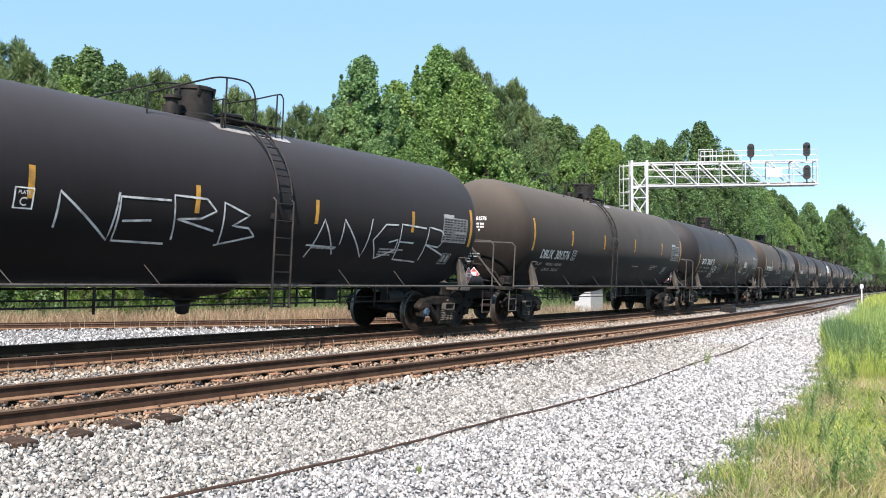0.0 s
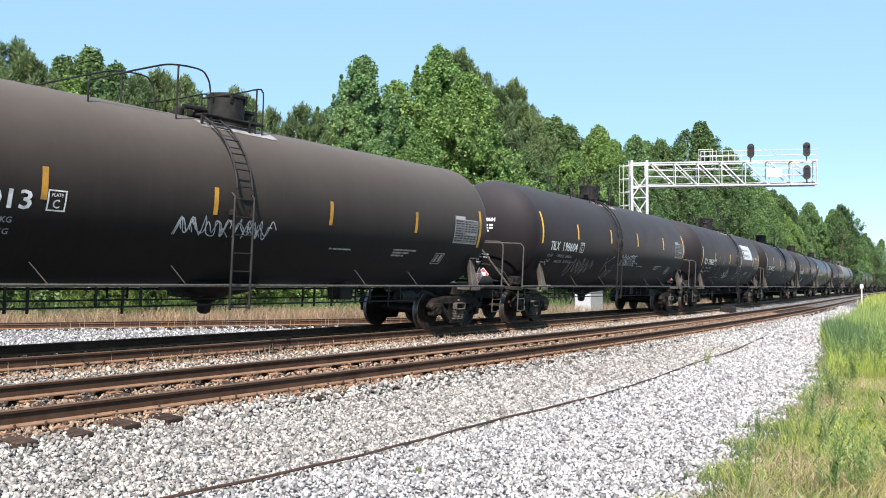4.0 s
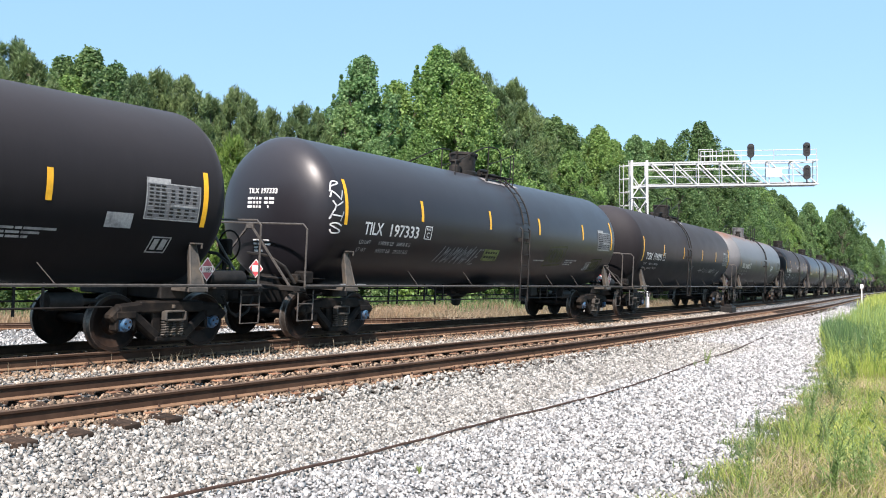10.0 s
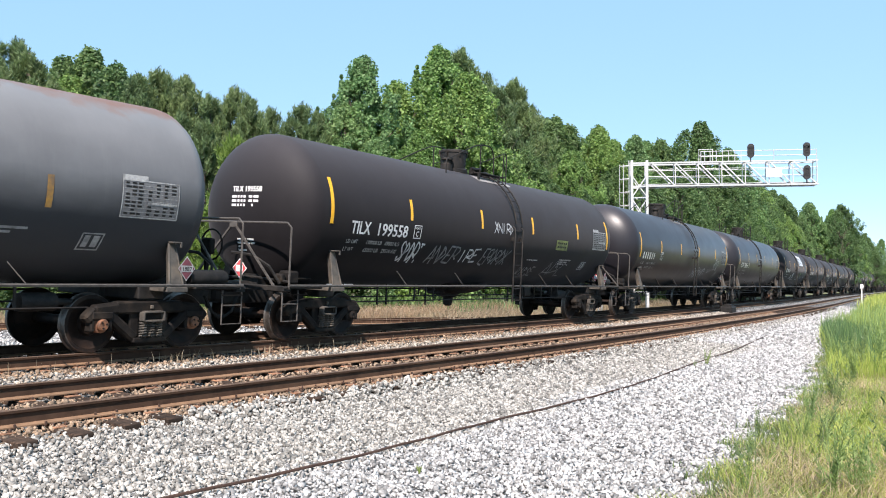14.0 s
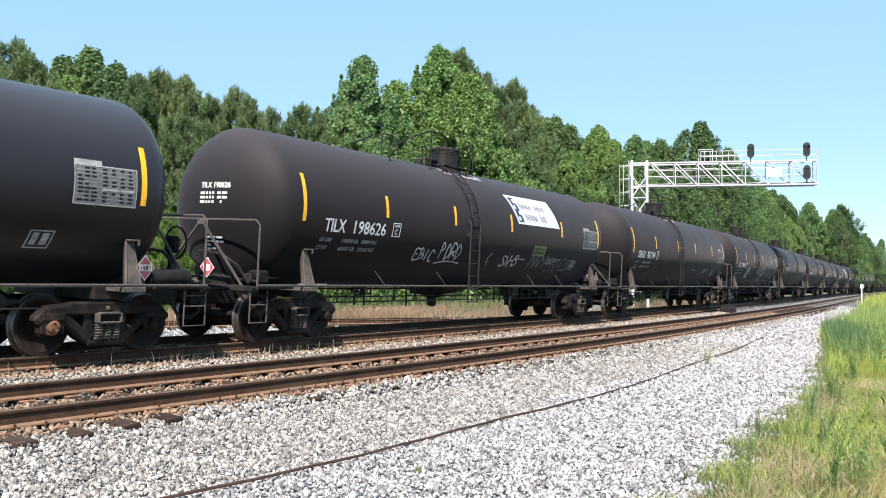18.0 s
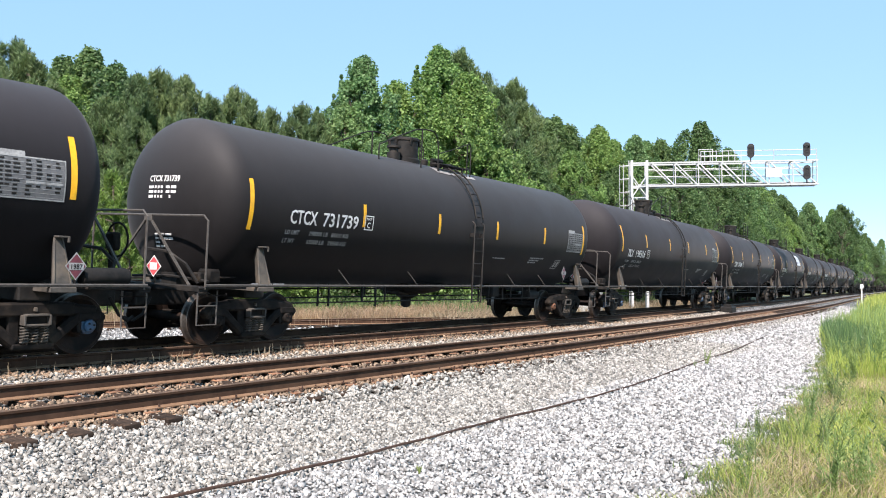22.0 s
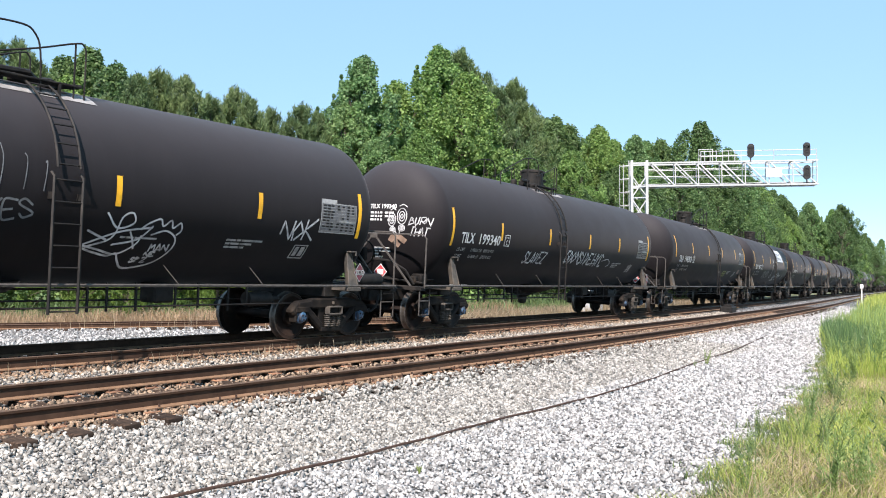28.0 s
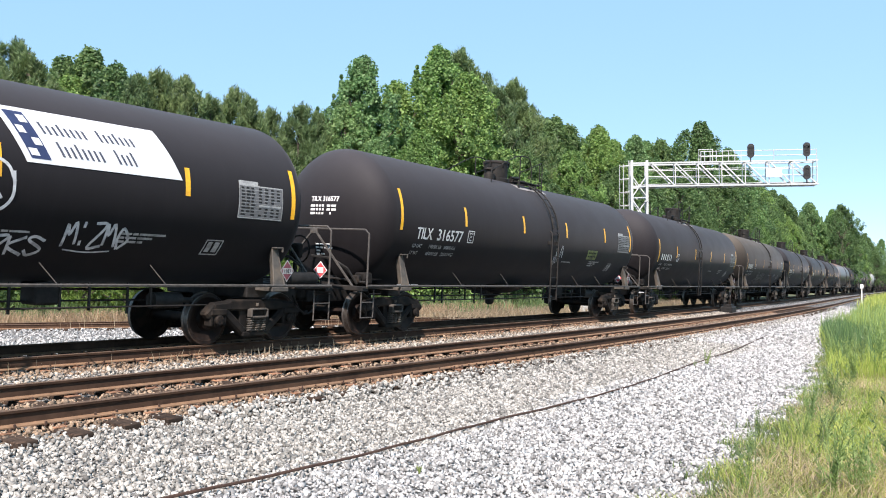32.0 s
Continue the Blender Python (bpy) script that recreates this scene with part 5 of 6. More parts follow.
        g(lambda s: ([[ribbon(s, [(u + a * k * math.cos(w), v + b * k * math.sin(w)) for w in np.linspace(0.4, 6.7, 18)], 0.022, on_head) for k in (1.0, 0.6, 0.25)] for u, v, a, b in ((0.30, 2.60, 0.10, 0.16), (0.56, 2.68, 0.12, 0.19), (0.33, 2.36, 0.07, 0.07), (0.56, 2.40, 0.08, 0.07))],
                     ribbon(s, smooth_line([(0.40, 2.32), (0.46, 2.24), (0.52, 2.32)]), 0.022, on_head), ribbon(s, smooth_line([(0.26, 2.82), (0.33, 2.86), (0.40, 2.82)]), 0.02, on_head), ribbon(s, smooth_line([(0.48, 2.92), (0.58, 2.96), (0.68, 2.9)]), 0.02, on_head),
                     tag_word(s, "BURN", 0.74, 1.24, 2.47, 2.66, 0.024, seed=22, place=on_head, lean=0.05), tag_word(s, "THAT", 0.76, 1.18, 2.22, 2.42, 0.024, seed=23, place=on_head, lean=0.06),
                     word(s, "GOONSIDE", -0.45, 1.75, 1.80, 2.16, 0.04, 24, True, 0.08), word(s, "HYC", 1.85, 2.75, 1.74, 2.14, 0.036, 34, True, 0.08), ribbon(s, smooth_line([(2.7, 1.92), (3.2, 2.0), (3.5, 1.85), (3.3, 1.75)]), 0.022)))
        g(lambda s: [ribbon(s, smooth_line([(0.26, 2.08), (0.33, 2.18), (0.48, 2.2), (0.66, 2.08)]), 0.13, on_head), ribbon(s, smooth_line([(0.40, 2.16), (0.42, 2.05), (0.50, 1.98)]), 0.11, on_head)], SPRAY_TAN)
        g(lambda s: word(s, "SLAVEZ", -3.25, -1.85, 1.74, 2.05, 0.032, 25, True, 0.08), SPRAY)
    elif i == 23:
        yellow_note(car, 2.8, 1.6)
        part("paper_note", patch(Solid(), 6.3, 6.75, 1.79, 2.0, 0.006, 1, 2), PINK_NOTE, car, "faded pinkish paper note on the shell")
    elif i == 24:
        banner(car, 2.1)
        g(lambda s: (word(s, "SOK", -0.05, 0.55, 2.63, 2.88, 0.036, 26), word(s, "CRU", -0.05, 0.5, 2.24, 2.5, 0.034, 27), word(s, "S", 0.05, 0.3, 1.98, 2.16, 0.03, 261), bubble_word(s, 0.0, 0.4, 1.66, 1.92, 0.03, 262, 1), bubble_word(s, 1.25, 1.95, 2.0, 2.85, 0.045, 28, 1),
                     word(s, "OZKS", 1.5, 2.6, 1.5, 1.76, 0.032, 29, False), word(s, "MIZMO", 2.85, 3.95, 1.66, 1.98, 0.034, 30, False), ribbon(s, smooth_line([(2.9, 1.6), (3.3, 1.57), (3.7, 1.6)]), 0.02)))
        g(lambda s: (word(s, "ONMS", -3.15, -1.05, 1.72, 2.05, 0.06, 31, False), ribbon(s, smooth_line([(-3.0, 1.64), (-2.4, 1.64), (-1.8, 1.68)]), 0.03)), SPRAY_DIM)
    elif i == 25:
        g(lambda s: (scrawl(s, 0.9, 1.5, 1.7, 2.3, 0.03, 251, 2),))
        yellow_note(car, 3.4, 1.95)
    elif i % 3 == 0 and i > 18:
        g(lambda s: scrawl(s, -3.0, 0.0, 1.4, 2.0, 0.025, 300 + i, 7), SPRAY_DIM)


FLEET = {0: ("CITX", "202675", "C"), 1: ("DBUX", "301576", "C"), 2: ("GATX", "200337", "C"), 3: ("CITX", "22013", "C"), 4: ("TILX", "198604", "C"), 5: ("TILX", "198682", "C"), 6: ("TILX", "197723", "C"),
         7: ("TILX", "198210", "C"), 8: ("TILX", "197333", "C"), 9: ("TCBX", "199295", "C"), 10: ("TILX", "290402", "B"), 11: ("TILX", "199558", "C"), 13: ("CTCX", "730966", "C"), 14: ("TILX", "198626", "C"),
         15: ("DBUX", "302794", "C"), 16: ("TILX", "198160", "C"), 17: ("CTCX", "731739", "C"), 18: ("TILX", "198316", "C"), 19: ("TCBX", "197689", "C"), 20: ("TILX", "198016", "C"), 21: ("TILX", "195018", "C"),
         22: ("TILX", "199340", "C"), 23: ("TILX", "198318", "C"), 24: ("TILX", "198577", "C"), 25: ("TILX", "316577", "C")}
SKINS = {1: PAINT_BROWN, 3: PAINT_BROWN, 8: PAINT_GLOSS, 10: PAINT_GREY, 12: PAINT_GLOSS, 13: PAINT_GLOSS, 17: PAINT_DULL, 2: PAINT_DULL, 27: PAINT_BROWN, 31: PAINT_GREY, 35: PAINT_SILVER, 29: PAINT_DULL}
LABELS = {id(PAINT_BROWN): "black tank wagon under a film of brown dust", id(PAINT_GLOSS): "glossy black tank wagon with bright reflections", id(PAINT_GREY): "weathered grey tank wagon with rust along its crown",
          id(PAINT_DULL): "dull charcoal tank wagon with light dust", id(PAINT_SILVER): "pale grey tank wagon with dusty shell"}
RAISED = {4: 0.26, 6: 0.26, 8: 0.26, 11: 0.26, 14: 0.26, 15: 0.26, 16: 0.26, 18: 0.26, 19: 0.26, 20: 0.26, 23: 0.26, 24: 0.26, 25: 0.26, 13: 0.26, 2: -0.42, 10: -0.10, 12: 0.13, 1: 0.04, 17: 0.02}
# bearing caps with a colour of their own: wagon -> (leading truck, trailing truck), each from front to back
CAPS = {0: ("..", "b."), 2: ("..", "r."), 6: ("..", "r."), 7: ("..", "bb"), 8: (".b", "bb"), 9: (".b", "bb"), 10: ("..", "rr"), 13: ("..", "r."), 15: ("..", "r."), 16: (".b", "rb"),
        17: ("..", "r."), 18: ("bb", "bb"), 19: (".b", ".."), 21: ("..", "bb"), 22: ("bb", "bb"), 23: ("bb", "b.")}
HATCH_RIGHT = (1, 3, 4, 9, 13, 14, 15, 16, 22, 26, 30)
TEXT_AT = {0: (0.03, 0.0), 1: (0.30, -0.24), 2: (0.10, -0.01), 9: (-0.06, -0.02), 10: (0.22, -0.02), 13: (0.08, 0.02), 17: (0.46, 0.11), 22: (0.02, 0.01), 23: (0.51, 0.01)}
LOW_AT, HIGH_AT = (-7.43, -4.78, -1.6, 1.42, 4.38, 7.18), (-7.42, -4.6, -1.36, 1.57, 4.74, 7.2)
STRIPES_AT = {0: (-7.4, -4.45, -1.47, 1.52, 4.76, 7.25), 1: (-7.42, -4.62, -1.8, 1.35, 4.65, 7.3), 2: (-7.45, -4.57, -1.17, 2.24, 4.48, 7.2), 4: (-7.4, -4.7, -1.69, 1.14, 4.35, 7.2), 5: (-7.43, -4.78, -1.25, 1.9, 5.4, 7.2),
              9: (-7.5, -4.78, -1.67, 1.62, 4.35, 7.18), 10: (-7.4, -4.82, -2.62, -0.67, 2.53, 4.83), 12: (-7.4, -4.7, -1.7, 1.4, 4.62, 7.17), 13: (-7.45, -4.68, -1.9, 1.12, 4.4, 7.2), 14: (-7.4, -4.7, -1.85, 1.1, 4.35, 7.2),
              16: (-7.47, -4.65, -1.91, 1.18, 4.5, 7.2), 17: (-7.58, -4.28, -1.35, 1.5, 4.36, 7.15), 22: (-7.43, -4.88, -1.8, 1.31, 4.03, 7.15), 23: (-7.16, -4.29, -1.16, 1.74, 4.95, 7.43), 24: (-7.3, -4.16, -1.15, 1.69, 4.89, 7.35)}
SHIFT = {17: dict(hatch_dome=-0.42, relief_valve=-0.42, guard_rail=-0.85, ladder=-0.15), 11: dict(hatch_dome=-0.1), 23: dict(hatch_dome=0.3, relief_valve=0.3, valve=0.2, guard_rail=0.25, grab_rail=0.25, ladder=0.17),
         24: dict(hatch_dome=0.2, relief_valve=0.2, valve=0.2, guard_rail=0.2, grab_rail=0.2, ladder=0.15)}
CARS = []
_first = wagon_body()
for i in range(0, 46):
    CARS.append(_first if i == 0 else copy_thing(_first, Matrix.Identity(4)))
for i, car in enumerate(CARS):
    skin = SKINS.get(i)
    say = LABELS[id(skin)] if skin else "black tank wagon with yellow reflective strips"
    if i in (5, 14, 20, 24):
        say = "black tank wagon with a large white company sheet"
    elif i in (0, 2, 4, 7, 11, 16, 21, 22, 25):
        say = "black tank wagon marked with white sprayed graffiti"
    tagged(car, say)
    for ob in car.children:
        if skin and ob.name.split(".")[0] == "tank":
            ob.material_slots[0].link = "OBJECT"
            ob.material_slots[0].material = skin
        if i == 10 and ob.name.split(".")[0] == "hatch_dome":
            ob.material_slots[0].link = "OBJECT"
            ob.material_slots[0].material = PAINT_DOME
        if i in HATCH_RIGHT:
            ob.location.x += {"hatch_dome": 0.28, "relief_valve": 1.3, "valve": -1.45, "deck": -1.0, "guard_rail": -1.65, "grab_rail": -1.08, "grip_patch": -0.9, "ladder": -1.55}.get(ob.name.split(".")[0], 0.0)
        if i in (1, 12, 17) and ob.name.split(".")[0] == "side_placard":
            ob.location.x, ob.location.z = -1.08 if i != 17 else -1.42, 0.12
        if ob.name.split(".")[0] == "truck":
            code = CAPS.get(i, ("..", ".."))[ob.location.x > 0]
            for ws in ob.children:
                paint = {"b": CAP_BLUE, "r": CAP_RUST}.get(code[ws.location.x > 0])
                if ws.name.startswith("wheelset") and paint:
                    ws.material_slots[2].link = "OBJECT"
                    ws.material_slots[2].material = paint
    stripes(car, RUSTED_TAPE if i == 10 else OCHRE if i in (0, 1, 2, 3, 10, 27, 31) else YELLOW, i not in (10,), RAISED.get(i, 0.0), STRIPES_AT.get(i, HIGH_AT if RAISED.get(i, 0.0) > 0.2 else LOW_AT))
    if i <= 29:
        code, number, plate = FLEET.get(i, ("", "", "C"))
        dx, dv = TEXT_AT.get(i, (0.26, 0.02) if RAISED.get(i, 0.0) > 0.2 else (0.0, 0.0))
        marks(car, code, number, plate, up=max(0.0, RAISED.get(i, 0.0)), dx=dx, dv=dv)
    dress(i, car)
    for ob in car.children:
        ob.location.x += SHIFT.get(i, {}).get(ob.name.split(".")[0], 0.0)


def run(t):
    """Metres that the train has come since the start."""
    return 13.47 * t + 0.01204 * t * t


def car_place(i, t):
    return 6.05 + CAR_PITCH * i - run(t)

# ---------------------------------------------------------------- signal gantry
def gantry():
    g = empty("signal_gantry", pose(13.3, 62.0, 0, 0, 0, math.degrees(math.atan2(-1.6, 11.3))), label="white steel cantilever signal gantry over the tracks", category="signal gantry")
    zb, zt, ln = 7.35, 8.92, 11.6
    for x in (-0.45, 0.55):
        for y in (-0.55, 0.55):
            part("post", Solid().beam((x, y, -1.4), (x, y, zt + 0.2), 0.17, 0.17, 0.01).box((x, y, -1.35), (0.4, 0.4, 0.1), 0.01), GALV, g)
    for y in (-0.55, 0.55):
        for k, z in enumerate(np.arange(0.2, 8.0, 1.6)):
            a, b = ((-0.45, 0.55), (0.55, -0.45))[k % 2]
            part("post_brace", Solid().beam((a, y, z), (b, y, z + 1.5), 0.075, 0.075), GALV, g)
            part("post_brace", Solid().beam((b, y * 0.96, z), (a, y * 0.96, z + 1.5), 0.06, 0.06), GALV, g)
            part("post_brace", Solid().beam((-0.45, y, z), (0.55, y, z), 0.06, 0.06), GALV, g)
        part("chord", Solid().beam((-0.5, y, zt), (ln, y, zt), 0.10, 0.10, 0.01), GALV, g)
        part("chord", Solid().beam((-0.5, y, zb), (ln, y, zb), 0.10, 0.10, 0.01), GALV, g)
        n = 7
        xs = np.linspace(0.9, ln - 0.1, n + 1)
        for k in range(n):
            part("diagonal", Solid().beam((xs[k], y, zt), (xs[k + 1], y, zb), 0.075, 0.075), GALV, g)
            part("upright", Solid().beam((xs[k + 1], y, zb), (xs[k + 1], y, zt), 0.055, 0.055), GALV, g)
    for x in np.linspace(0.9, ln - 0.1, 8):
        part("cross_bar", Solid().beam((x, -0.55, zb), (x, 0.55, zb), 0.07, 0.07), GALV, g)
        part("cross_bar", Solid().beam((x, -0.55, zt), (x, 0.55, zt), 0.07, 0.07), GALV, g)
    part("walkway", Solid().box((ln / 2, 0, zb + 0.14), (ln, 0.8, 0.05), 0.01), GALV, g)
    for z in (zb + 0.65, zb + 1.15):
        part("hand_rail", Solid().tube([(0.6, -0.42, z), (ln, -0.42, z)], 0.018, 5), GALV, g)
        part("hand_rail", Solid().tube([(0.6, 0.42, z), (ln, 0.42, z)], 0.018, 5), GALV, g)
    # cage ladder on the outer side of the post
    so = Solid()
    for y in (-0.2, 0.2):
        so.tube([(-0.62, y, -1.2), (-0.62, y, zt + 0.25)], 0.025, 5)
    for z in np.arange(-1.0, zt, 0.35):
        so.tube([(-0.62, -0.2, z), (-0.62, 0.2, z)], 0.015, 4)
    for z in np.arange(1.6, zt + 0.2, 0.9):
        so.tube([(-0.62 - 0.62 * math.sin(a), 0.35 * math.cos(a), z) for a in np.linspace(0, math.pi, 8)], 0.02, 4)
    for a in (0.6, 1.57, 2.5):
        so.tube([(-0.62 - 0.62 * math.sin(a), 0.35 * math.cos(a), 1.6), (-0.62 - 0.62 * math.sin(a), 0.35 * math.cos(a), zt)], 0.018, 4)
    part("cage_ladder", so, GALV, g, "white caged ladder")
    # upper service rails
    so = Solid()
    for x in (4.1, 4.35, 4.7, 5.1, 5.5, 5.9, 6.3, 6.7, 8.8, ln - 0.1):
        so.tube([(x, -0.5, zt), (x, -0.5, zt + 0.75)], 0.025, 5)
    for z in (zt + 0.38, zt + 0.72):
        so.tube([(4.1, -0.5, z), (ln - 0.1, -0.5, z)], 0.022, 5)
    so.tube([(4.1, 0.5, zt), (4.1, 0.5, zt + 1.0), (5.0, 0.5, zt + 1.0), (5.0, 0.5, zt)], 0.025, 5)
    so.tube([(4.1, 0.5, zt + 0.55), (7.6, 0.5, zt + 0.55)], 0.022, 5)
    part("upper_rail", so, GALV, g)
    part("white_board", Solid().box((8.75, -0.68, zb + 0.78), (1.0, 0.06, 0.62), 0.01), WHITE, g, "plain white board")
    for x, z in ((7.3, zt + 0.72), (10.85, zt + 0.74), (10.85, zb + 0.80)):
        head = Solid().box((x, -0.66, z - 0.03), (0.44, 0.10, 0.50))
        for c in (z + 0.22, z - 0.28):
            head.turned([(0.22, -0.71), (0.22, -0.61)], 20, "y", (x, 0, c))
        sig = part("signal_head", head, SIGNAL_BLACK, g, "black oval signal head with hooded lamps")
        for c in (z + 0.20, z - 0.03, z - 0.26):
            so = Solid()
            so.tube([(x + 0.09 * math.cos(a), -0.78, c + 0.09 * math.sin(a)) for a in np.linspace(-0.3, math.pi + 0.3, 9)], 0.015, 4)
            so.turned([(0.07, -0.72), (0.07, -0.70)], 12, "y", (x, 0, c))
            part("lamp_hood", so, SIGNAL_BLACK, sig)
        part("signal_mast", Solid().beam((x, -0.58, z - 0.75), (x, -0.58, z + 0.3), 0.07, 0.07), SIGNAL_BLACK, g)
    return g


gantry()

# ---------------------------------------------------------------- trees


def limb_tube(so, pts, r0, r1, n=6):
    k = len(pts)
    so.tube(pts, [r0 + (r1 - r0) * i / (k - 1) for i in range(k)], n)


def leaf_cloud(centres, radii, per, size, r, tuft=False):
    """Leaf blades gathered in clumps: broad leaves lie over each clump like shingles, needles stand up in plumes."""
    n = len(centres) * per
    c = np.repeat(np.asarray(centres), per, 0)
    rad = np.repeat(np.asarray(radii), per)
    d = r.normal(size=(n, 3))
    d /= np.linalg.norm(d, axis=1)[:, None]
    p = c + d * (rad * r.random(n) ** (0.5 if tuft else 0.42))[:, None] * np.array([0.6, 0.6, 1.5] if tuft else [0.85, 0.85, 1.25]) * (1 if tuft else 1 - 0.35 * np.clip(d[:, 2:], 0, 1) * np.array([1, 1, 0]))
    s = size * r.uniform(0.6, 1.35, n)[:, None]
    if tuft:
        a = d * np.array([1, 1, 0.3]) + np.array([0, 0, 0.85]) + r.normal(size=(n, 3)) * 0.3
        a /= np.linalg.norm(a, axis=1)[:, None]
        b = np.cross(a, r.normal(size=(n, 3)))
        b /= np.linalg.norm(b, axis=1)[:, None]
        w, fold = s * 0.075, 0.0
    else:
        up = d * 0.7 + np.array([0, 0, 0.5]) + r.normal(size=(n, 3)) * 0.8
        up /= np.linalg.norm(up, axis=1)[:, None]
        a = np.cross(up, r.normal(size=(n, 3)))
        a /= np.linalg.norm(a, axis=1)[:, None]
        b = np.cross(up, a)
        w, fold = s * 0.40, up * s * 0.10
    v = np.stack([p - a * s * 0.5, p + b * w + fold, p + a * s * 0.5, p - b * w + fold], 1)
    f = np.arange(n)[:, None] * 4 + np.array([0, 1, 2, 3])
    return v.reshape(-1, 3), f


def broad_tree(seed, height, width, leaf, clumps=520, per=80, size=0.175, low=0.1):
    """A leafy tree: egg-shaped crown that runs out in a few leaders, clumps of leaves with gaps between."""
    r = np.random.default_rng(seed)
    tree = empty("tree", label="leafy broad-crowned green tree", category="tree")
    so = Solid()
    trunk = [(r.normal(0, 0.06) * k, r.normal(0, 0.06) * k, height * 0.9 * k / 5) for k in range(6)]
    limb_tube(so, trunk, height * 0.017, 0.04, 8)
    cen, rad = [], []
    lobes = r.uniform(0, math.tau, 3)
    for k in range(clumps):
        h = low + (1 - low) * ((k + 0.5) / clumps) ** 0.9
        prof = min(1.0, 0.5 + (h - low) / 0.22) * (1 - 0.93 * max(0.0, (h - 0.30) / 0.70) ** 2.1)
        a = r.uniform(0, math.tau)
        lobe = 0.88 + 0.21 * math.sin(3 * a + lobes[0] + 5 * h) + 0.17 * math.sin(2 * a + lobes[1] + 19 * h)
        q = width * prof * lobe * math.sqrt(r.uniform(0.1, 1.0)) * r.uniform(0.9, 1.1)
        z = height * (h + r.normal(0, 0.012))
        cen.append((q * math.cos(a), q * math.sin(a), min(z, height * 0.985)))
        rad.append(width * r.uniform(0.05, 0.15) * (0.7 + 0.4 * prof))
        if k % 7 == 0 and h < 0.9:
            t0 = trunk[min(5, int(h * 0.8 * 6))]
            limb_tube(so, [(t0[0], t0[1], z * 0.75), (cen[-1][0] * 0.5, cen[-1][1] * 0.5, z * 0.88), cen[-1]], height * 0.006, 0.015, 5)
    for k in range(12):                     # leaders that break the outline
        a, q = r.uniform(0, math.tau), width * r.uniform(0.03, 0.8)
        top = height * (1.0 - 0.36 * (q / width) ** 1.5) * r.uniform(0.93, 1.0)
        for j in range(4):
            cen.append((q * math.cos(a), q * math.sin(a), top - j * 0.42))
            rad.append(0.10 + 0.10 * j)
    part("trunk", so, BARK, tree)
    v, f = leaf_cloud(cen, rad, per, size, r)
    ob = new("crown", bulk("crown", v, f, leaf))
    ob.parent = tree
    return tree


def pine_tree(seed, height, width, leaf, tiers=20, per=84, size=0.34, low=0.12):
    """A pine: rising boughs that end in upright plumes of needles."""
    r = np.random.default_rng(seed)
    tree = empty("pine_tree", label="dark green pine with upright needle tufts", category="pine tree")
    so = Solid()
    limb_tube(so, [(0, 0, 0), (0.1, 0.05, height * 0.5), (0.0, 0.0, height * 0.98)], height * 0.014, 0.02, 8)
    k0 = width / 3.2
    cen, rad = [(0, 0, height * 0.975), (0, 0, height * 0.945), (0.1, 0, height * 0.91)], [0.15 * k0, 0.24 * k0, 0.3 * k0]
    for k in range(tiers):
        h = low + (1 - low) * k / tiers
        reach = width * (1 - h) ** 0.6 * (0.6 + 0.4 * min(1, (h - low) * 6 + 0.3))
        n = int(6 + 6 * (1 - h))
        for j in range(n):
            a = r.uniform(0, math.tau)
            ln = reach * r.uniform(0.55, 1.15)
            z = height * h + r.normal(0, 0.2)
            rise = ln * r.uniform(0.2, 0.6)
            tip = (ln * math.cos(a), ln * math.sin(a), min(z + rise, height * 0.96))
            if j % 2 == 0:
                limb_tube(so, [(0, 0, z), (tip[0] * 0.55, tip[1] * 0.55, z + ln * 0.12), tip], 0.035, 0.012, 4)
            for q in (1.0, 0.76, 0.48):
                cen.append((tip[0] * q, tip[1] * q, z + (tip[2] - z) * q + r.uniform(0, 0.25)))
                rad.append(r.uniform(0.20, 0.44) * k0)
    part("trunk", so, BARK, tree)
    v, f = leaf_cloud(cen, rad, per, size, r, tuft=True)
    ob = new("crown", bulk("crown", v, f, leaf))
    ob.parent = tree
    return tree


def put(tree, x, y, z, scale, turn, group, label=""):
    """A copy of a tree, scaled and turned."""
    t = copy_thing(tree, pose(x, y, z, 0, 0, turn))
    t.scale = (scale, scale, scale)
    tagged(t, label, group=group)
    return t


KINDS = {"b1": broad_tree(11, 15.0, 4.3, LEAF_BROAD), "b2": broad_tree(12, 15.0, 4.1, LEAF_COOL, 540), "b3": broad_tree(13, 14.0, 4.8, LEAF_DARK, 520, 70),
         "p1": pine_tree(21, 14.0, 3.8, LEAF_PINE), "p2": pine_tree(22, 14.0, 3.1, LEAF_PINE, 22), "p3": pine_tree(23, 5.5, 1.5, LEAF_LIGHT, 12, 34, 0.26, 0.05)}
TOPS = {"b1": 15.2, "b2": 15.2, "b3": 14.2, "p1": 14.3, "p2": 14.3, "p3": 5.7}
_used = set()


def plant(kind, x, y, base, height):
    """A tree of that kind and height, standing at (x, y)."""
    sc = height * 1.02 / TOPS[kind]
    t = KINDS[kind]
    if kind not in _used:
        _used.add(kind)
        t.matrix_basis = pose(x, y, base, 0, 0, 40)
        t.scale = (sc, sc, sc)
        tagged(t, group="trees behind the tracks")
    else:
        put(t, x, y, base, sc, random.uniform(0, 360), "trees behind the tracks")


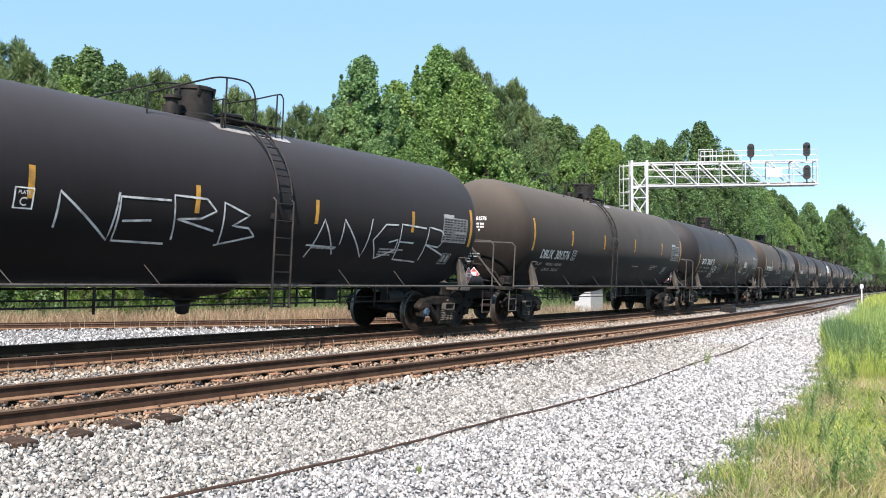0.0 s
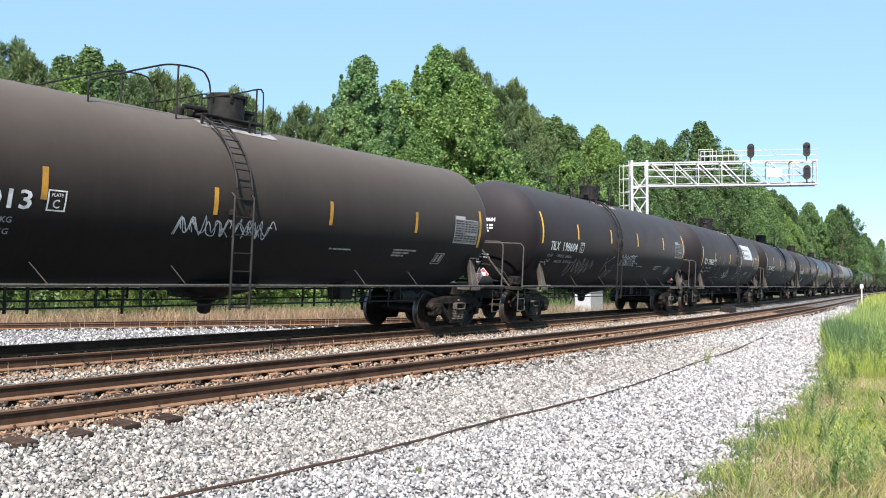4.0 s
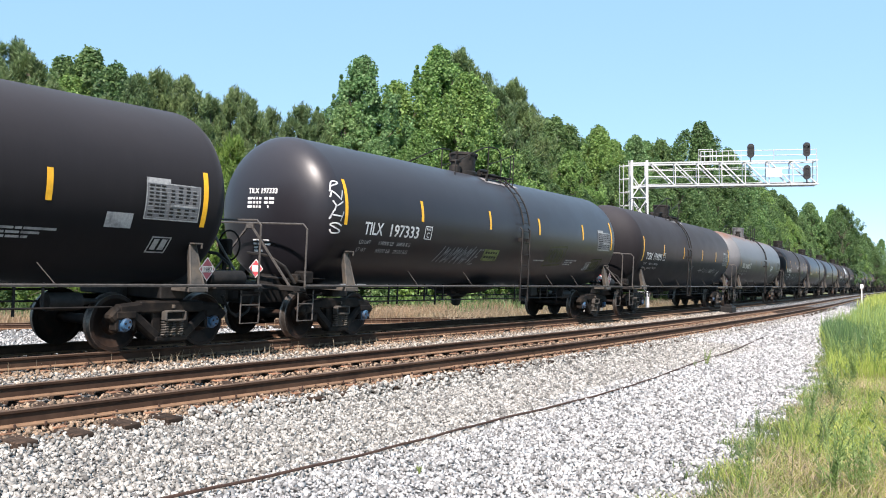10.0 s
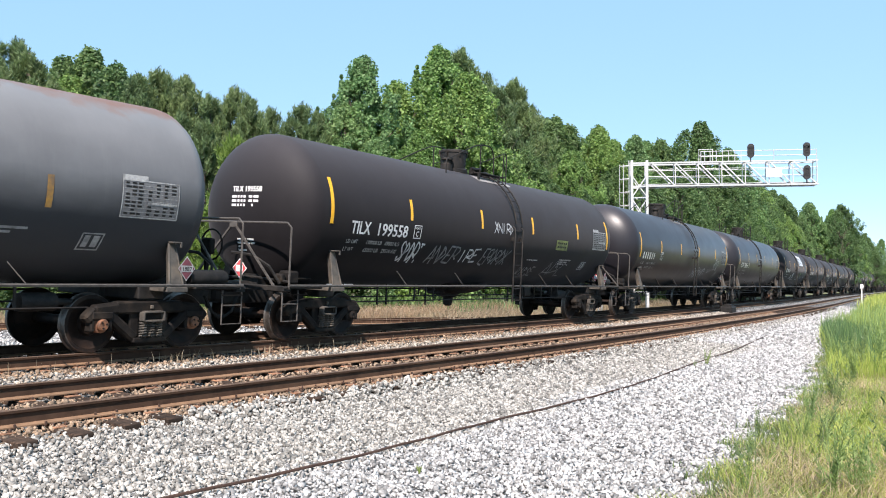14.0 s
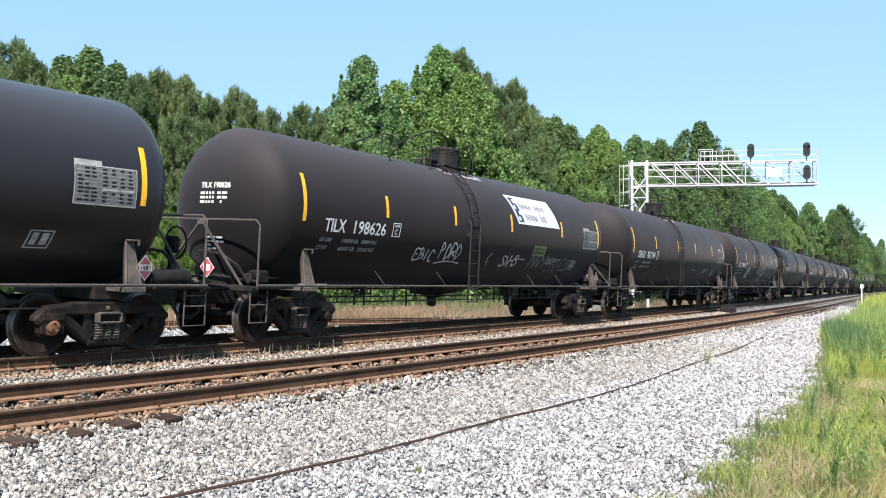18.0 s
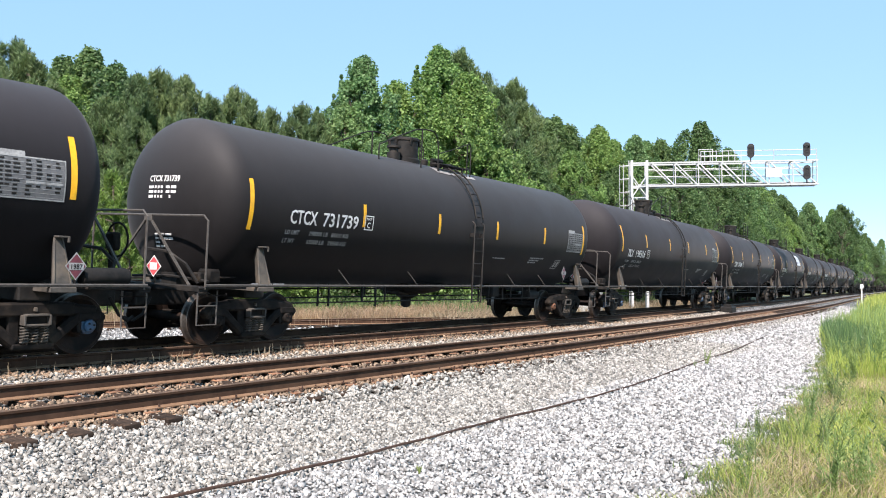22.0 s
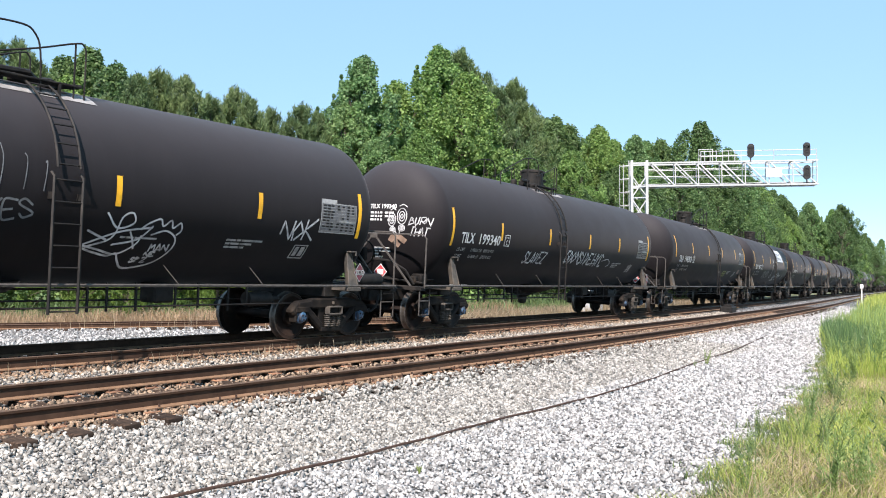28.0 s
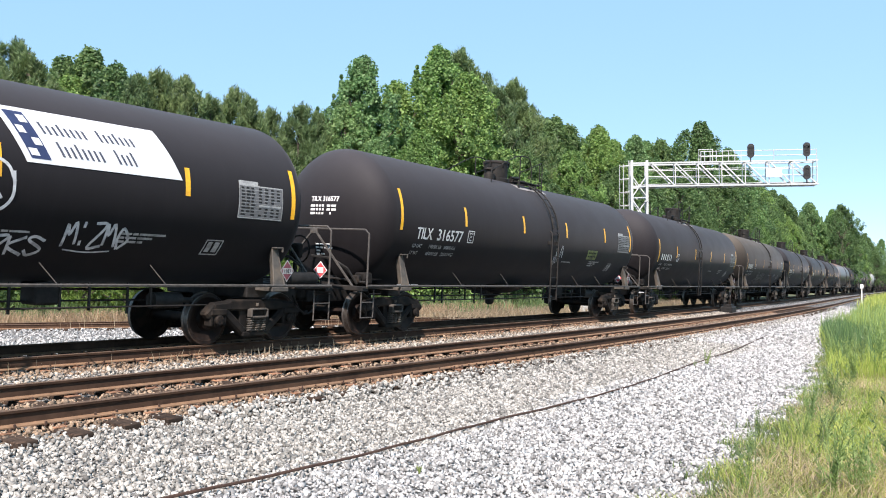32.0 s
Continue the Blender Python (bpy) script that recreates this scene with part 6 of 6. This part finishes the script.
plant("p1", -25.8, 54.0, -0.6, 15.8)
plant("p2", -22.8, 50.0, -0.6, 14.1)
plant("b3", -23.6, 56.0, -0.6, 15.1)
plant("b3", -21.5, 55.0, -0.6, 15.4)
plant("p1", -25.0, 50.0, -0.6, 13.9)
plant("p1", -26.4, 50.0, -0.6, 14.5)
plant("b3", -19.4, 54.0, -0.6, 14.2)
plant("p2", -16.9, 50.0, -0.6, 12.9)
plant("p1", -16.6, 52.0, -0.6, 13.6)
plant("p2", -16.5, 55.0, -0.6, 13.8)
plant("p1", -14.2, 51.0, -0.6, 12.9)
plant("p2", -12.8, 50.0, -0.6, 11.7)
plant("p1", -12.4, 53.0, -0.6, 12.8)
plant("p2", -10.7, 50.0, -0.6, 11.7)
plant("p1", -10.5, 54.0, -0.6, 11.7)
plant("p1", -8.3, 52.0, -0.6, 11.6)
plant("p2", -7.5, 54.0, -0.6, 11.6)
plant("p1", -6.7, 56.0, -0.6, 11.4)
plant("b1", -21.3, 52.0, -0.6, 13.1)
plant("p1", -21.4, 49.0, -0.6, 12.2)
plant("p2", -18.3, 49.0, -0.6, 11.5)
plant("p1", -16.2, 48.0, -0.6, 10.4)
plant("p1", -14.4, 49.0, -0.6, 10.5)
plant("p2", -12.6, 48.0, -0.6, 10.0)
plant("p1", -11.1, 49.0, -0.6, 9.7)
plant("p1", -9.1, 50.0, -0.6, 9.5)
plant("p2", -21.9, 47.0, -0.6, 11.1)
plant("p1", -7.4, 51.0, -0.6, 9.4)
plant("b2", -5.1, 57.0, -0.6, 15.4)
plant("b1", -3.1, 60.0, -0.6, 14.5)
plant("b2", -5.9, 55.0, -0.6, 12.1)
plant("b1", -0.3, 62.0, -0.6, 17.3)
plant("b1", 1.4, 57.0, -0.6, 14.4)
plant("p2", 1.2, 68.0, -0.6, 18.8)
plant("p1", 2.7, 67.0, -0.6, 17.1)
plant("p2", 5.2, 68.0, -0.6, 16.5)
plant("p1", 6.5, 70.0, -0.6, 15.3)
plant("p1", 3.9, 66.0, -0.6, 15.4)
plant("b1", -1.4, 53.0, -0.6, 10.2)
plant("b1", 2.6, 56.0, -0.6, 10.2)
plant("b2", -3.7, 52.0, -0.6, 9.6)
plant("b1", -6.0, 50.0, -0.6, 8.6)
plant("b3", 5.7, 63.0, -0.6, 10.4)
plant("b3", 11.2, 90.0, -0.6, 17.4)
plant("p1", 10.4, 95.0, -0.6, 18.1)
plant("b1", 12.7, 74.0, -0.6, 13.9)
plant("b1", 9.7, 68.0, -0.6, 11.1)
plant("b2", 19.4, 92.0, -0.6, 15.9)
plant("b3", 13.6, 72.0, -0.6, 10.4)
plant("b3", 23.9, 100.0, -0.6, 16.7)
plant("b3", 27.1, 96.0, -0.6, 17.9)
plant("b2", 32.9, 105.0, -0.6, 16.4)
plant("b3", 21.6, 84.0, -0.6, 11.8)
plant("b3", 18.1, 80.0, -0.6, 9.8)
plant("b1", 21.3, 88.0, -0.6, 10.7)
plant("b3", 27.7, 92.0, -0.6, 12.2)
plant("b3", 35.8, 110.0, -0.6, 14.9)
plant("b1", 40.0, 115.0, -0.6, 13.0)
plant("b3", 48.0, 130.0, -0.6, 13.3)
plant("b2", 60.0, 150.0, -0.6, 14.0)
plant("b3", 61.2, 140.0, -0.6, 12.9)
plant("b3", 63.3, 150.0, -0.6, 10.5)
plant("b2", 46.5, 120.0, -0.6, 8.7)
plant("b1", 33.8, 100.0, -0.6, 7.5)
plant("b3", 101.7, 220.0, -0.6, 12.5)
plant("b2", 120.2, 250.0, -0.6, 12.5)
plant("b3", 121.3, 240.0, -0.6, 11.3)
plant("b3", 89.9, 200.0, -0.6, 8.4)
plant("b2", 108.4, 230.0, -0.6, 8.0)
plant("b3", 137.9, 260.0, -0.6, 13.7)
plant("b3", 98.6, 200.0, -0.6, 6.6)
plant("b3", 25.4, 90.0, -0.6, 8.1)
plant("b1", 15.6, 75.0, -0.6, 7.5)
plant("b3", 10.1, 66.0, -0.6, 8.0)
plant("b3", 7.8, 64.0, -0.6, 8.2)
plant("p3", -20.1, 42.0, -0.75, 7.6)
plant("p3", -20.4, 40.0, -0.75, 6.7)
plant("p3", -19.1, 43.0, -0.75, 6.2)
plant("p3", -18.2, 44.0, -0.75, 6.9)
plant("p3", -15.6, 43.0, -0.75, 6.9)
plant("p3", -14.8, 45.0, -0.75, 6.3)
plant("p3", -13.0, 46.0, -0.75, 6.8)
plant("p3", -10.2, 44.0, -0.75, 8.7)
plant("p3", -10.6, 43.0, -0.75, 6.2)
plant("p3", -8.9, 46.0, -0.75, 6.2)
plant("p3", -16.1, 41.0, -0.75, 5.3)
plant("p3", -18.7, 40.0, -0.75, 4.9)
plant("p3", -12.6, 42.0, -0.75, 4.8)
plant("p3", -8.0, 49.0, -0.75, 6.3)
plant("p3", -13.8, 40.0, -0.75, 4.2)
plant("p3", -11.5, 44.0, -0.75, 4.3)
plant("p1", -27.5, 58.0, -0.6, 12.6)
plant("p2", -20.5, 60.0, -0.6, 12.2)
plant("p1", -14.2, 58.0, -0.6, 11.6)
plant("p2", -10.2, 60.0, -0.6, 11.4)
plant("p1", -7.6, 58.0, -0.6, 10.8)
plant("p2", -33.0, 62.0, -0.6, 14.6)
plant("p1", -24.0, 62.0, -0.6, 13.6)
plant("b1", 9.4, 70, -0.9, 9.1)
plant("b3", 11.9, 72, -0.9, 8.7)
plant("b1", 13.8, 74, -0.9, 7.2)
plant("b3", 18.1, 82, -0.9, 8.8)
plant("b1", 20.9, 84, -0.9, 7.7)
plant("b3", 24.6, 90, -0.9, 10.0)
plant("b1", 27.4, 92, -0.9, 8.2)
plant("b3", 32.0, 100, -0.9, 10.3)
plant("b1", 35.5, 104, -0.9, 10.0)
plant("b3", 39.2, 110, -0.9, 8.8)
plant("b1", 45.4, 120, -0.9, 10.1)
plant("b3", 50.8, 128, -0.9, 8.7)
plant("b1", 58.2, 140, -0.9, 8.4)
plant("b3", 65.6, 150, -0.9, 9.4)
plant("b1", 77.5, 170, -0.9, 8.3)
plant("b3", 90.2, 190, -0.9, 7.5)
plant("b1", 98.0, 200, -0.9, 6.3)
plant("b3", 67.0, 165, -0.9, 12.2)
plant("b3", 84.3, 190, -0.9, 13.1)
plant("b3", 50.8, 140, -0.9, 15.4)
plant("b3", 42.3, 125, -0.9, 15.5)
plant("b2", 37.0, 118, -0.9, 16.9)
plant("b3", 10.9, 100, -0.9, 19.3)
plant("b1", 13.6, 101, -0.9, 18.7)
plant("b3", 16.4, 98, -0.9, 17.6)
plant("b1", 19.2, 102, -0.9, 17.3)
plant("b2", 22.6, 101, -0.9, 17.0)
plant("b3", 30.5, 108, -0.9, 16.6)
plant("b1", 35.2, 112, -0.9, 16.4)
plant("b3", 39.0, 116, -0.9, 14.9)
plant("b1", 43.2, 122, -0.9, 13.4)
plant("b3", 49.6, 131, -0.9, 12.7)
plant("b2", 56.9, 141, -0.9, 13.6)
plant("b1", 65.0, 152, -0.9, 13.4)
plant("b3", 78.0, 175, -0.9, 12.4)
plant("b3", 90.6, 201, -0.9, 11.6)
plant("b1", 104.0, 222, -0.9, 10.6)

# ---------------------------------------------------------------- grass and weeds


def blades(name, s, lat, base, height, width, material, label, category="grass", lean=0.35, line=along):
    """Grass: narrow bent blades, each of two quads."""
    n = len(s)
    p = line(s, lat, land(lat) + base) if line is along else line(s, lat, base - 0.22)
    a = rng.uniform(0, math.tau, n)
    h = height * rng.uniform(0.45, 1.2, n)
    side = np.stack([np.cos(a), np.sin(a), 0 * a], -1) * (width * rng.uniform(0.6, 1.3, n))[:, None]
    b = rng.uniform(0, math.tau, n)
    tip = np.stack([np.cos(b), np.sin(b), 0 * b], -1) * (h * lean * rng.uniform(0.1, 1.4, n))[:, None]
    mid = p + tip * 0.28 + np.stack([0 * h, 0 * h, h * 0.58], -1)
    top = p + tip + np.stack([0 * h, 0 * h, h], -1)
    v = np.stack([p - side, p + side, mid + side * 0.75, mid - side * 0.75, top + side * 0.12, top - side * 0.12], 1).reshape(-1, 3)
    f = (np.arange(n)[:, None, None] * 6 + np.array([[0, 1, 2, 3], [3, 2, 4, 5]])[None]).reshape(-1, 4)
    return tagged(new(name, bulk(name, v, f, material)), label, category, kind="stuff")


def strewn(n, s0, s1, power, l1, edge=0.0, clump=0.0):
    s = s0 + (s1 - s0) * rng.random(n) ** power
    lat = grass_edge(s) + edge + np.abs(rng.random(n)) * l1
    if clump:
        k = (np.sin(s * 2.1 + lat * 1.3) + np.sin(s * 0.9 - lat * 2.4) + rng.normal(0, 0.6, n)) > clump
        s, lat = s[k], lat[k]
    return s, lat


def tone(s, lat):
    """Which growth rules where in the meadow: high is fresh grass, low is straw."""
    return np.sin(1.5 * s + 0.5 * lat + 1.0) + np.sin(0.7 * s - 1.9 * lat) + 0.8 * np.sin(2.9 * s + 2.3 * lat + 0.5) + 0.5 * np.sin(6.1 * s - 4.7 * lat)


def growth(n, s0, s1, l1, edge, lo, hi, spread=0.5):
    s, lat = s0 + (s1 - s0) * rng.random(n), rng.random(n) * l1
    lat = grass_edge(s) + edge + lat + 0.22 * np.sin(s * 4.1) + 0.13 * np.sin(s * 9.7)
    k = tone(s, lat) + rng.normal(0, spread, n)
    k = (k > lo) & (k < hi)
    return s[k], lat[k]


blades("grass", *growth(60000, -1, 17, 4.5, 0.0, 0.2, 9), 0.0, 0.18, 0.0045, GRASS, "fresh green meadow grass beside the gravel", lean=0.55)
blades("grass", *growth(46000, -1, 17, 4.5, 0.05, -9, 0.7), 0.0, 0.17, 0.0045, GRASS_OLIVE, "olive green tangled meadow grass", lean=1.3)
blades("grass", *growth(34000, -1, 17, 4.5, 0.05, -9, -0.1), 0.0, 0.19, 0.0036, GRASS_DRY, "straw-coloured tangled dry grass in the meadow", lean=1.6)
blades("grass", *growth(15000, -1, 16, 4.5, -0.02, -9, 9), 0.02, 0.055, 0.0042, STRAW, "brown dead litter lying among the grass", lean=3.2)
blades("grass", *growth(9000, -1, 16, 4.5, 0.0, -9, 9), 0.05, 0.08, 0.0050, GRASS_DRY, "bleached broken straw lying on the grass", lean=2.6)
blades("grass", *growth(160, -1, 15, 4.5, 0.15, -9, 9), 0.0, 0.62, 0.0045, WEED_DARK, "thin dark stems standing over the meadow", "weeds", 0.22)
blades("grass", *growth(600, -1, 15, 4.5, 0.2, -9, 0.9), 0.05, 0.36, 0.0034, GRASS_DRY, "long leaning straw stalks over the grass", lean=0.95)
blades("grass", *growth(9000, -1, 16, 0.6, -0.15, -9, 9), 0.0, 0.10, 0.006, WEED_DARK, "low grey-green weeds straying into the gravel", "weeds", 1.0)
blades("grass", *growth(3000, -1, 14, 0.7, -0.5, 1.2, 9, 0.2), 0.0, 0.08, 0.006, WEED_DARK, "low weed patches straying into the gravel", "weeds", 1.0)
blades("grass", *growth(22000, -1, 17, 4.5, 0.0, -0.7, 0.5, 0.3), 0.0, 0.15, 0.009, WEED, "broad-bladed weeds among the grass", "weeds", 0.7)
_s = rng.normal(20.5, 2.2, 3200)
blades("grass", _s, grass_edge(_s) + np.abs(rng.normal(0, 0.5, 3200)) + 0.1, 0.0, 0.72, 0.010, LEAF_DARK, "dark green tall grass clump by the gravel", lean=0.25)
blades("grass", *strewn(16000, 12, 60, 1.5, 4.5, 0.0), 0.0, 0.45, 0.009, GRASS, "taller green grass along the line")
blades("grass", *strewn(6000, 16, 70, 1.4, 3.0, 0.0, -0.2), 0.0, 0.8, 0.012, WEED, "tall grey-green weeds along the gravel", "weeds", 0.2)
blades("grass", *strewn(9000, 50, 260, 1.3, 9.0, -0.1), 0.0, 0.9, 0.03, GRASS, "green grass far along the line")
_u = rng.uniform(-14, 25, 20000)
_v = -1.5 - np.abs(rng.normal(0, 3.2, 20000)) - np.clip(_u - 15, 0, 30) * 0.9
blades("grass", _u, _v, 0.0, 0.62, 0.013, STRAW, "tall dry brown grass behind the siding", lean=0.7, line=siding)
_u = rng.uniform(-14, 25, 9000)
_v = -3.6 - np.abs(rng.normal(0, 3.0, 9000)) - np.clip(_u - 6, 0, 30) * 0.5
blades("grass", _u, _v, 0.0, 0.9, 0.02, LEAF_DARK, "green undergrowth before the trees", "undergrowth", line=siding)
_s = rng.uniform(28, 85, 16000)
blades("grass", _s, -6.5 - np.abs(rng.normal(0, 3.0, 16000)), 0.0, 0.60, 0.014, STRAW, "tall dry brown grass beside the main line", lean=0.7)
_s = rng.uniform(34, 120, 9000)
blades("grass", _s, -10.0 - np.abs(rng.normal(0, 3.5, 9000)), 0.0, 1.1, 0.025, WEED_DARK, "green undergrowth before the trees", "undergrowth")
_s = np.concatenate([rng.uniform(-3, 14, 110), rng.normal(4.5, 0.25, 14), rng.normal(6.3, 0.3, 14)])
blades("grass", _s, rng.uniform(0.95, 1.45, len(_s)), 0.0, 0.20, 0.005, GRASS_DRY, "thin dry weeds beside the shaded rail", "weeds", 0.25)
_u = rng.uniform(2, 24, 150)
blades("grass", _u, rng.uniform(1.0, 1.9, 150), 0.0, 0.6, 0.006, GRASS_DRY, "thin dry stalks beside the siding", "weeds", 0.2, line=siding)


def bushy_weed(x_s, lat, height, seed, material, label, leaves=160):
    r = np.random.default_rng(seed)
    w = empty("weed", line_pose(x_s, lat, float(land(lat)) - 0.02), label=label, category="weed", group="weeds beside the track")
    so = Solid()
    cen = []
    for k in range(7):
        a, q = r.uniform(0, math.tau), height * r.uniform(0.1, 0.35)
        tip = (q * math.cos(a), q * math.sin(a), height * r.uniform(0.6, 1.0))
        so.tube([(0, 0, 0), (tip[0] * 0.4, tip[1] * 0.4, tip[2] * 0.55), tip], [0.006, 0.004, 0.002], 4)
        for t in np.linspace(0.25, 1, 5):
            cen.append((tip[0] * t, tip[1] * t, tip[2] * t))
    part("stem", so, WEED, w)["kind"] = "stuff"
    v, f = leaf_cloud(cen, [height * 0.09] * len(cen), max(14, leaves // len(cen)), height * 0.095, r, tuft=True)
    ob = new("foliage", bulk("foliage", v, f, material))
    ob.parent = w


for k, (s, lat, h) in enumerate([(2.4, 10.75, 0.42), (3.4, 10.5, 0.36), (5.0, 10.2, 0.40), (6.2, 10.5, 0.55), (4.2, 11.0, 0.62), (7.4, 10.2, 0.42), (8.6, 10.4, 0.7), (11.8, 10.2, 0.8), (13.5, 10.3, 0.9),
                                 (15.5, 9.4, 0.75), (17.5, 9.2, 0.8), (19.5, 8.9, 0.7), (21.5, 8.8, 0.75), (23.5, 8.6, 0.8), (26, 8.4, 0.8), (2.1, 11.5, 0.7), (3.2, 11.9, 0.8), (12.6, 11.0, 1.0), (9.6, 11.3, 0.9), (14.5, 10.6, 1.0)]):
    bushy_weed(s, lat + (0.25 if s < 12 else 0.0), h, 500 + k, WEED if k % 2 else WEED_DARK, "leafy green weed at the edge of the gravel")
for k in range(34):
    r_ = random.Random(1200 + k)
    s_ = r_.uniform(0.8, 16)
    bushy_weed(s_, float(grass_edge(s_)) + r_.uniform(-0.15, 0.25) * (k % 2) + r_.uniform(0.1, 2.6) * (1 - k % 2), r_.uniform(0.18, 0.34) if k % 2 else r_.uniform(0.35, 0.65), 1300 + k, (WEED, WEED_DARK, GRASS, WEED)[k % 4], "leafy green weed in the meadow", 150)
bushy_weed(13.4, 7.35, 0.36, 600, WEED_DARK, "lone green weed growing in the gravel")
bushy_weed(13.0, 7.2, 0.16, 601, WEED_DARK, "lone green weed growing in the gravel")
bushy_weed(1.3, 8.35, 0.10, 602, GRASS, "small green seedling in the gravel")


def bush(place, h, seed, leaf, label):
    r = np.random.default_rng(seed)
    b = empty("bush", Matrix.Translation(Vector(place)), label=label, category="bush", group="bushes behind the siding")
    so = Solid()
    cen, rad = [], []
    for k in range(22):
        a, q = r.uniform(0, math.tau), h * r.uniform(0.0, 0.75)
        c = (q * math.cos(a) * 1.3, q * math.sin(a), h * r.uniform(0.15, 0.95))
        cen.append(c)
        rad.append(h * r.uniform(0.18, 0.3))
        if k % 3 == 0:
            so.tube([(0, 0, 0), (c[0] * 0.5, c[1] * 0.5, c[2] * 0.6), c], [0.03, 0.02, 0.008], 4)
    part("stem", so, BARK, b)
    v, f = leaf_cloud(cen, rad, 70, 0.17, r)
    ob = new("foliage", bulk("foliage", v, f, leaf))
    ob.parent = b


for k in range(22):
    r_ = random.Random(900 + k)
    u = -13 + k * 1.75 + r_.uniform(-1, 1)
    bush(siding(u, -5.5 - r_.uniform(0, 4) - max(0, u - 8) * 0.5, -0.25), r_.uniform(1.6, 3.0), 700 + k, (LEAF_BROAD, LEAF_DARK, LEAF_LIGHT)[k % 3], "dense green bush at the wood's edge")
for k in range(18):
    r_ = random.Random(950 + k)
    bush(along(34 + k * 4.0 + r_.uniform(-1, 1), -14.0 - r_.uniform(0, 4), -0.8), r_.uniform(2.0, 3.6), 750 + k, (LEAF_DARK, LEAF_BROAD)[k % 2], "dense green bush at the wood's edge")

# ---------------------------------------------------------------- small things by the line
_c = along(np.array([-2.5, -0.7, 1.0, 2.5, 4.0, 6.0, 8.0, 10.2, 12.5, 15.0, 17.6, 21.0, 24.7]), np.array([7.5, 7.55, 7.62, 7.58, 7.52, 7.54, 7.5, 7.36, 7.16, 7.0, 6.87, 6.6, 6.3]), 0.0)
_c[:, 2] = along(np.linspace(-2.5, 24.7, 13), 0, 0)[:, 2] + land(np.array([7.5, 7.55, 7.62, 7.58, 7.52, 7.54, 7.5, 7.36, 7.16, 7.0, 6.87, 6.6, 6.3])) + 0.072
_w = smooth_line(_c, 6)
_w[:, 2] += 0.004 * np.sin(np.arange(len(_w)) * 1.3)
tagged(new("cable", Solid().tube(_w.tolist(), 0.014, 6).mesh("cable", SPIKE)), "thin dark rusty wire lying on the gravel", "cable")

post = empty("marker_post", line_pose(76, 6.0, float(land(6.0)) - 0.05), label="slim white marker post with a square head", category="marker post")
part("pole", Solid().box((0, 0, 0.75), (0.09, 0.09, 1.5), 0.01), WHITE, post)
part("head", Solid().box((0, 0, 1.72), (0.26, 0.26, 0.36), 0.03), WHITE, post, "white square cap")

box = empty("track_box", line_pose(40.5, 1.75, float(land(1.75))), label="low grey equipment box between the tracks", category="track box")
part("housing", Solid().box((0, 0, 0.17), (1.1, 0.6, 0.32), 0.05).box((0.1, 0, 0.37), (0.6, 0.4, 0.10), 0.03), IRON, box)
part("base", Solid().box((0, 0, 0.0), (1.7, 0.8, 0.06), 0.01), SILL, box)

for s_, l_, z_ in ((46.0, -7.5, 0.0),):
    cab = empty("equipment_cabinet", line_pose(s_, l_, -0.75), label="white metal equipment cabinet behind the siding", category="cabinet")
    part("body", Solid().box((0, 0, 0.8), (2.3, 1.0, 1.6), 0.03), GALV, cab)
    part("roof", Solid().box((0, 0, 1.64), (2.45, 1.15, 0.08), 0.02), GALV, cab)


# ---------------------------------------------------------------- what moves
def motions():
    for i, car in enumerate(CARS):
        walk(car, [(float(t), car_place_pose(i, t)) for t in range(0, 33)])
        inside = [k for k in range(0, 961) if -13.0 < car_place(i, k / 30) < 34.0]
        if not inside:
            continue
        first, last = inside[0], inside[-1]
        keys = sorted(set([0, 960] + list(range(first, last + 1))))
        for truck in [o for o in car.children if o.name.startswith("truck")]:
            for ws in [o for o in truck.children if o.name.startswith("wheelset")]:
                base = ws.location.copy()
                rows = []
                for k in keys:
                    kk = min(max(k, first), last)
                    turn = -math.degrees((run(kk / 30) - run(first / 30)) / 0.457)
                    rows.append((k / 30, Matrix.Translation(base) @ Matrix.Rotation(radians(turn % 360), 4, "Y")))
                walk(ws, rows)


def car_place_pose(i, t):
    return car_pose(car_place(i, t))


motions()
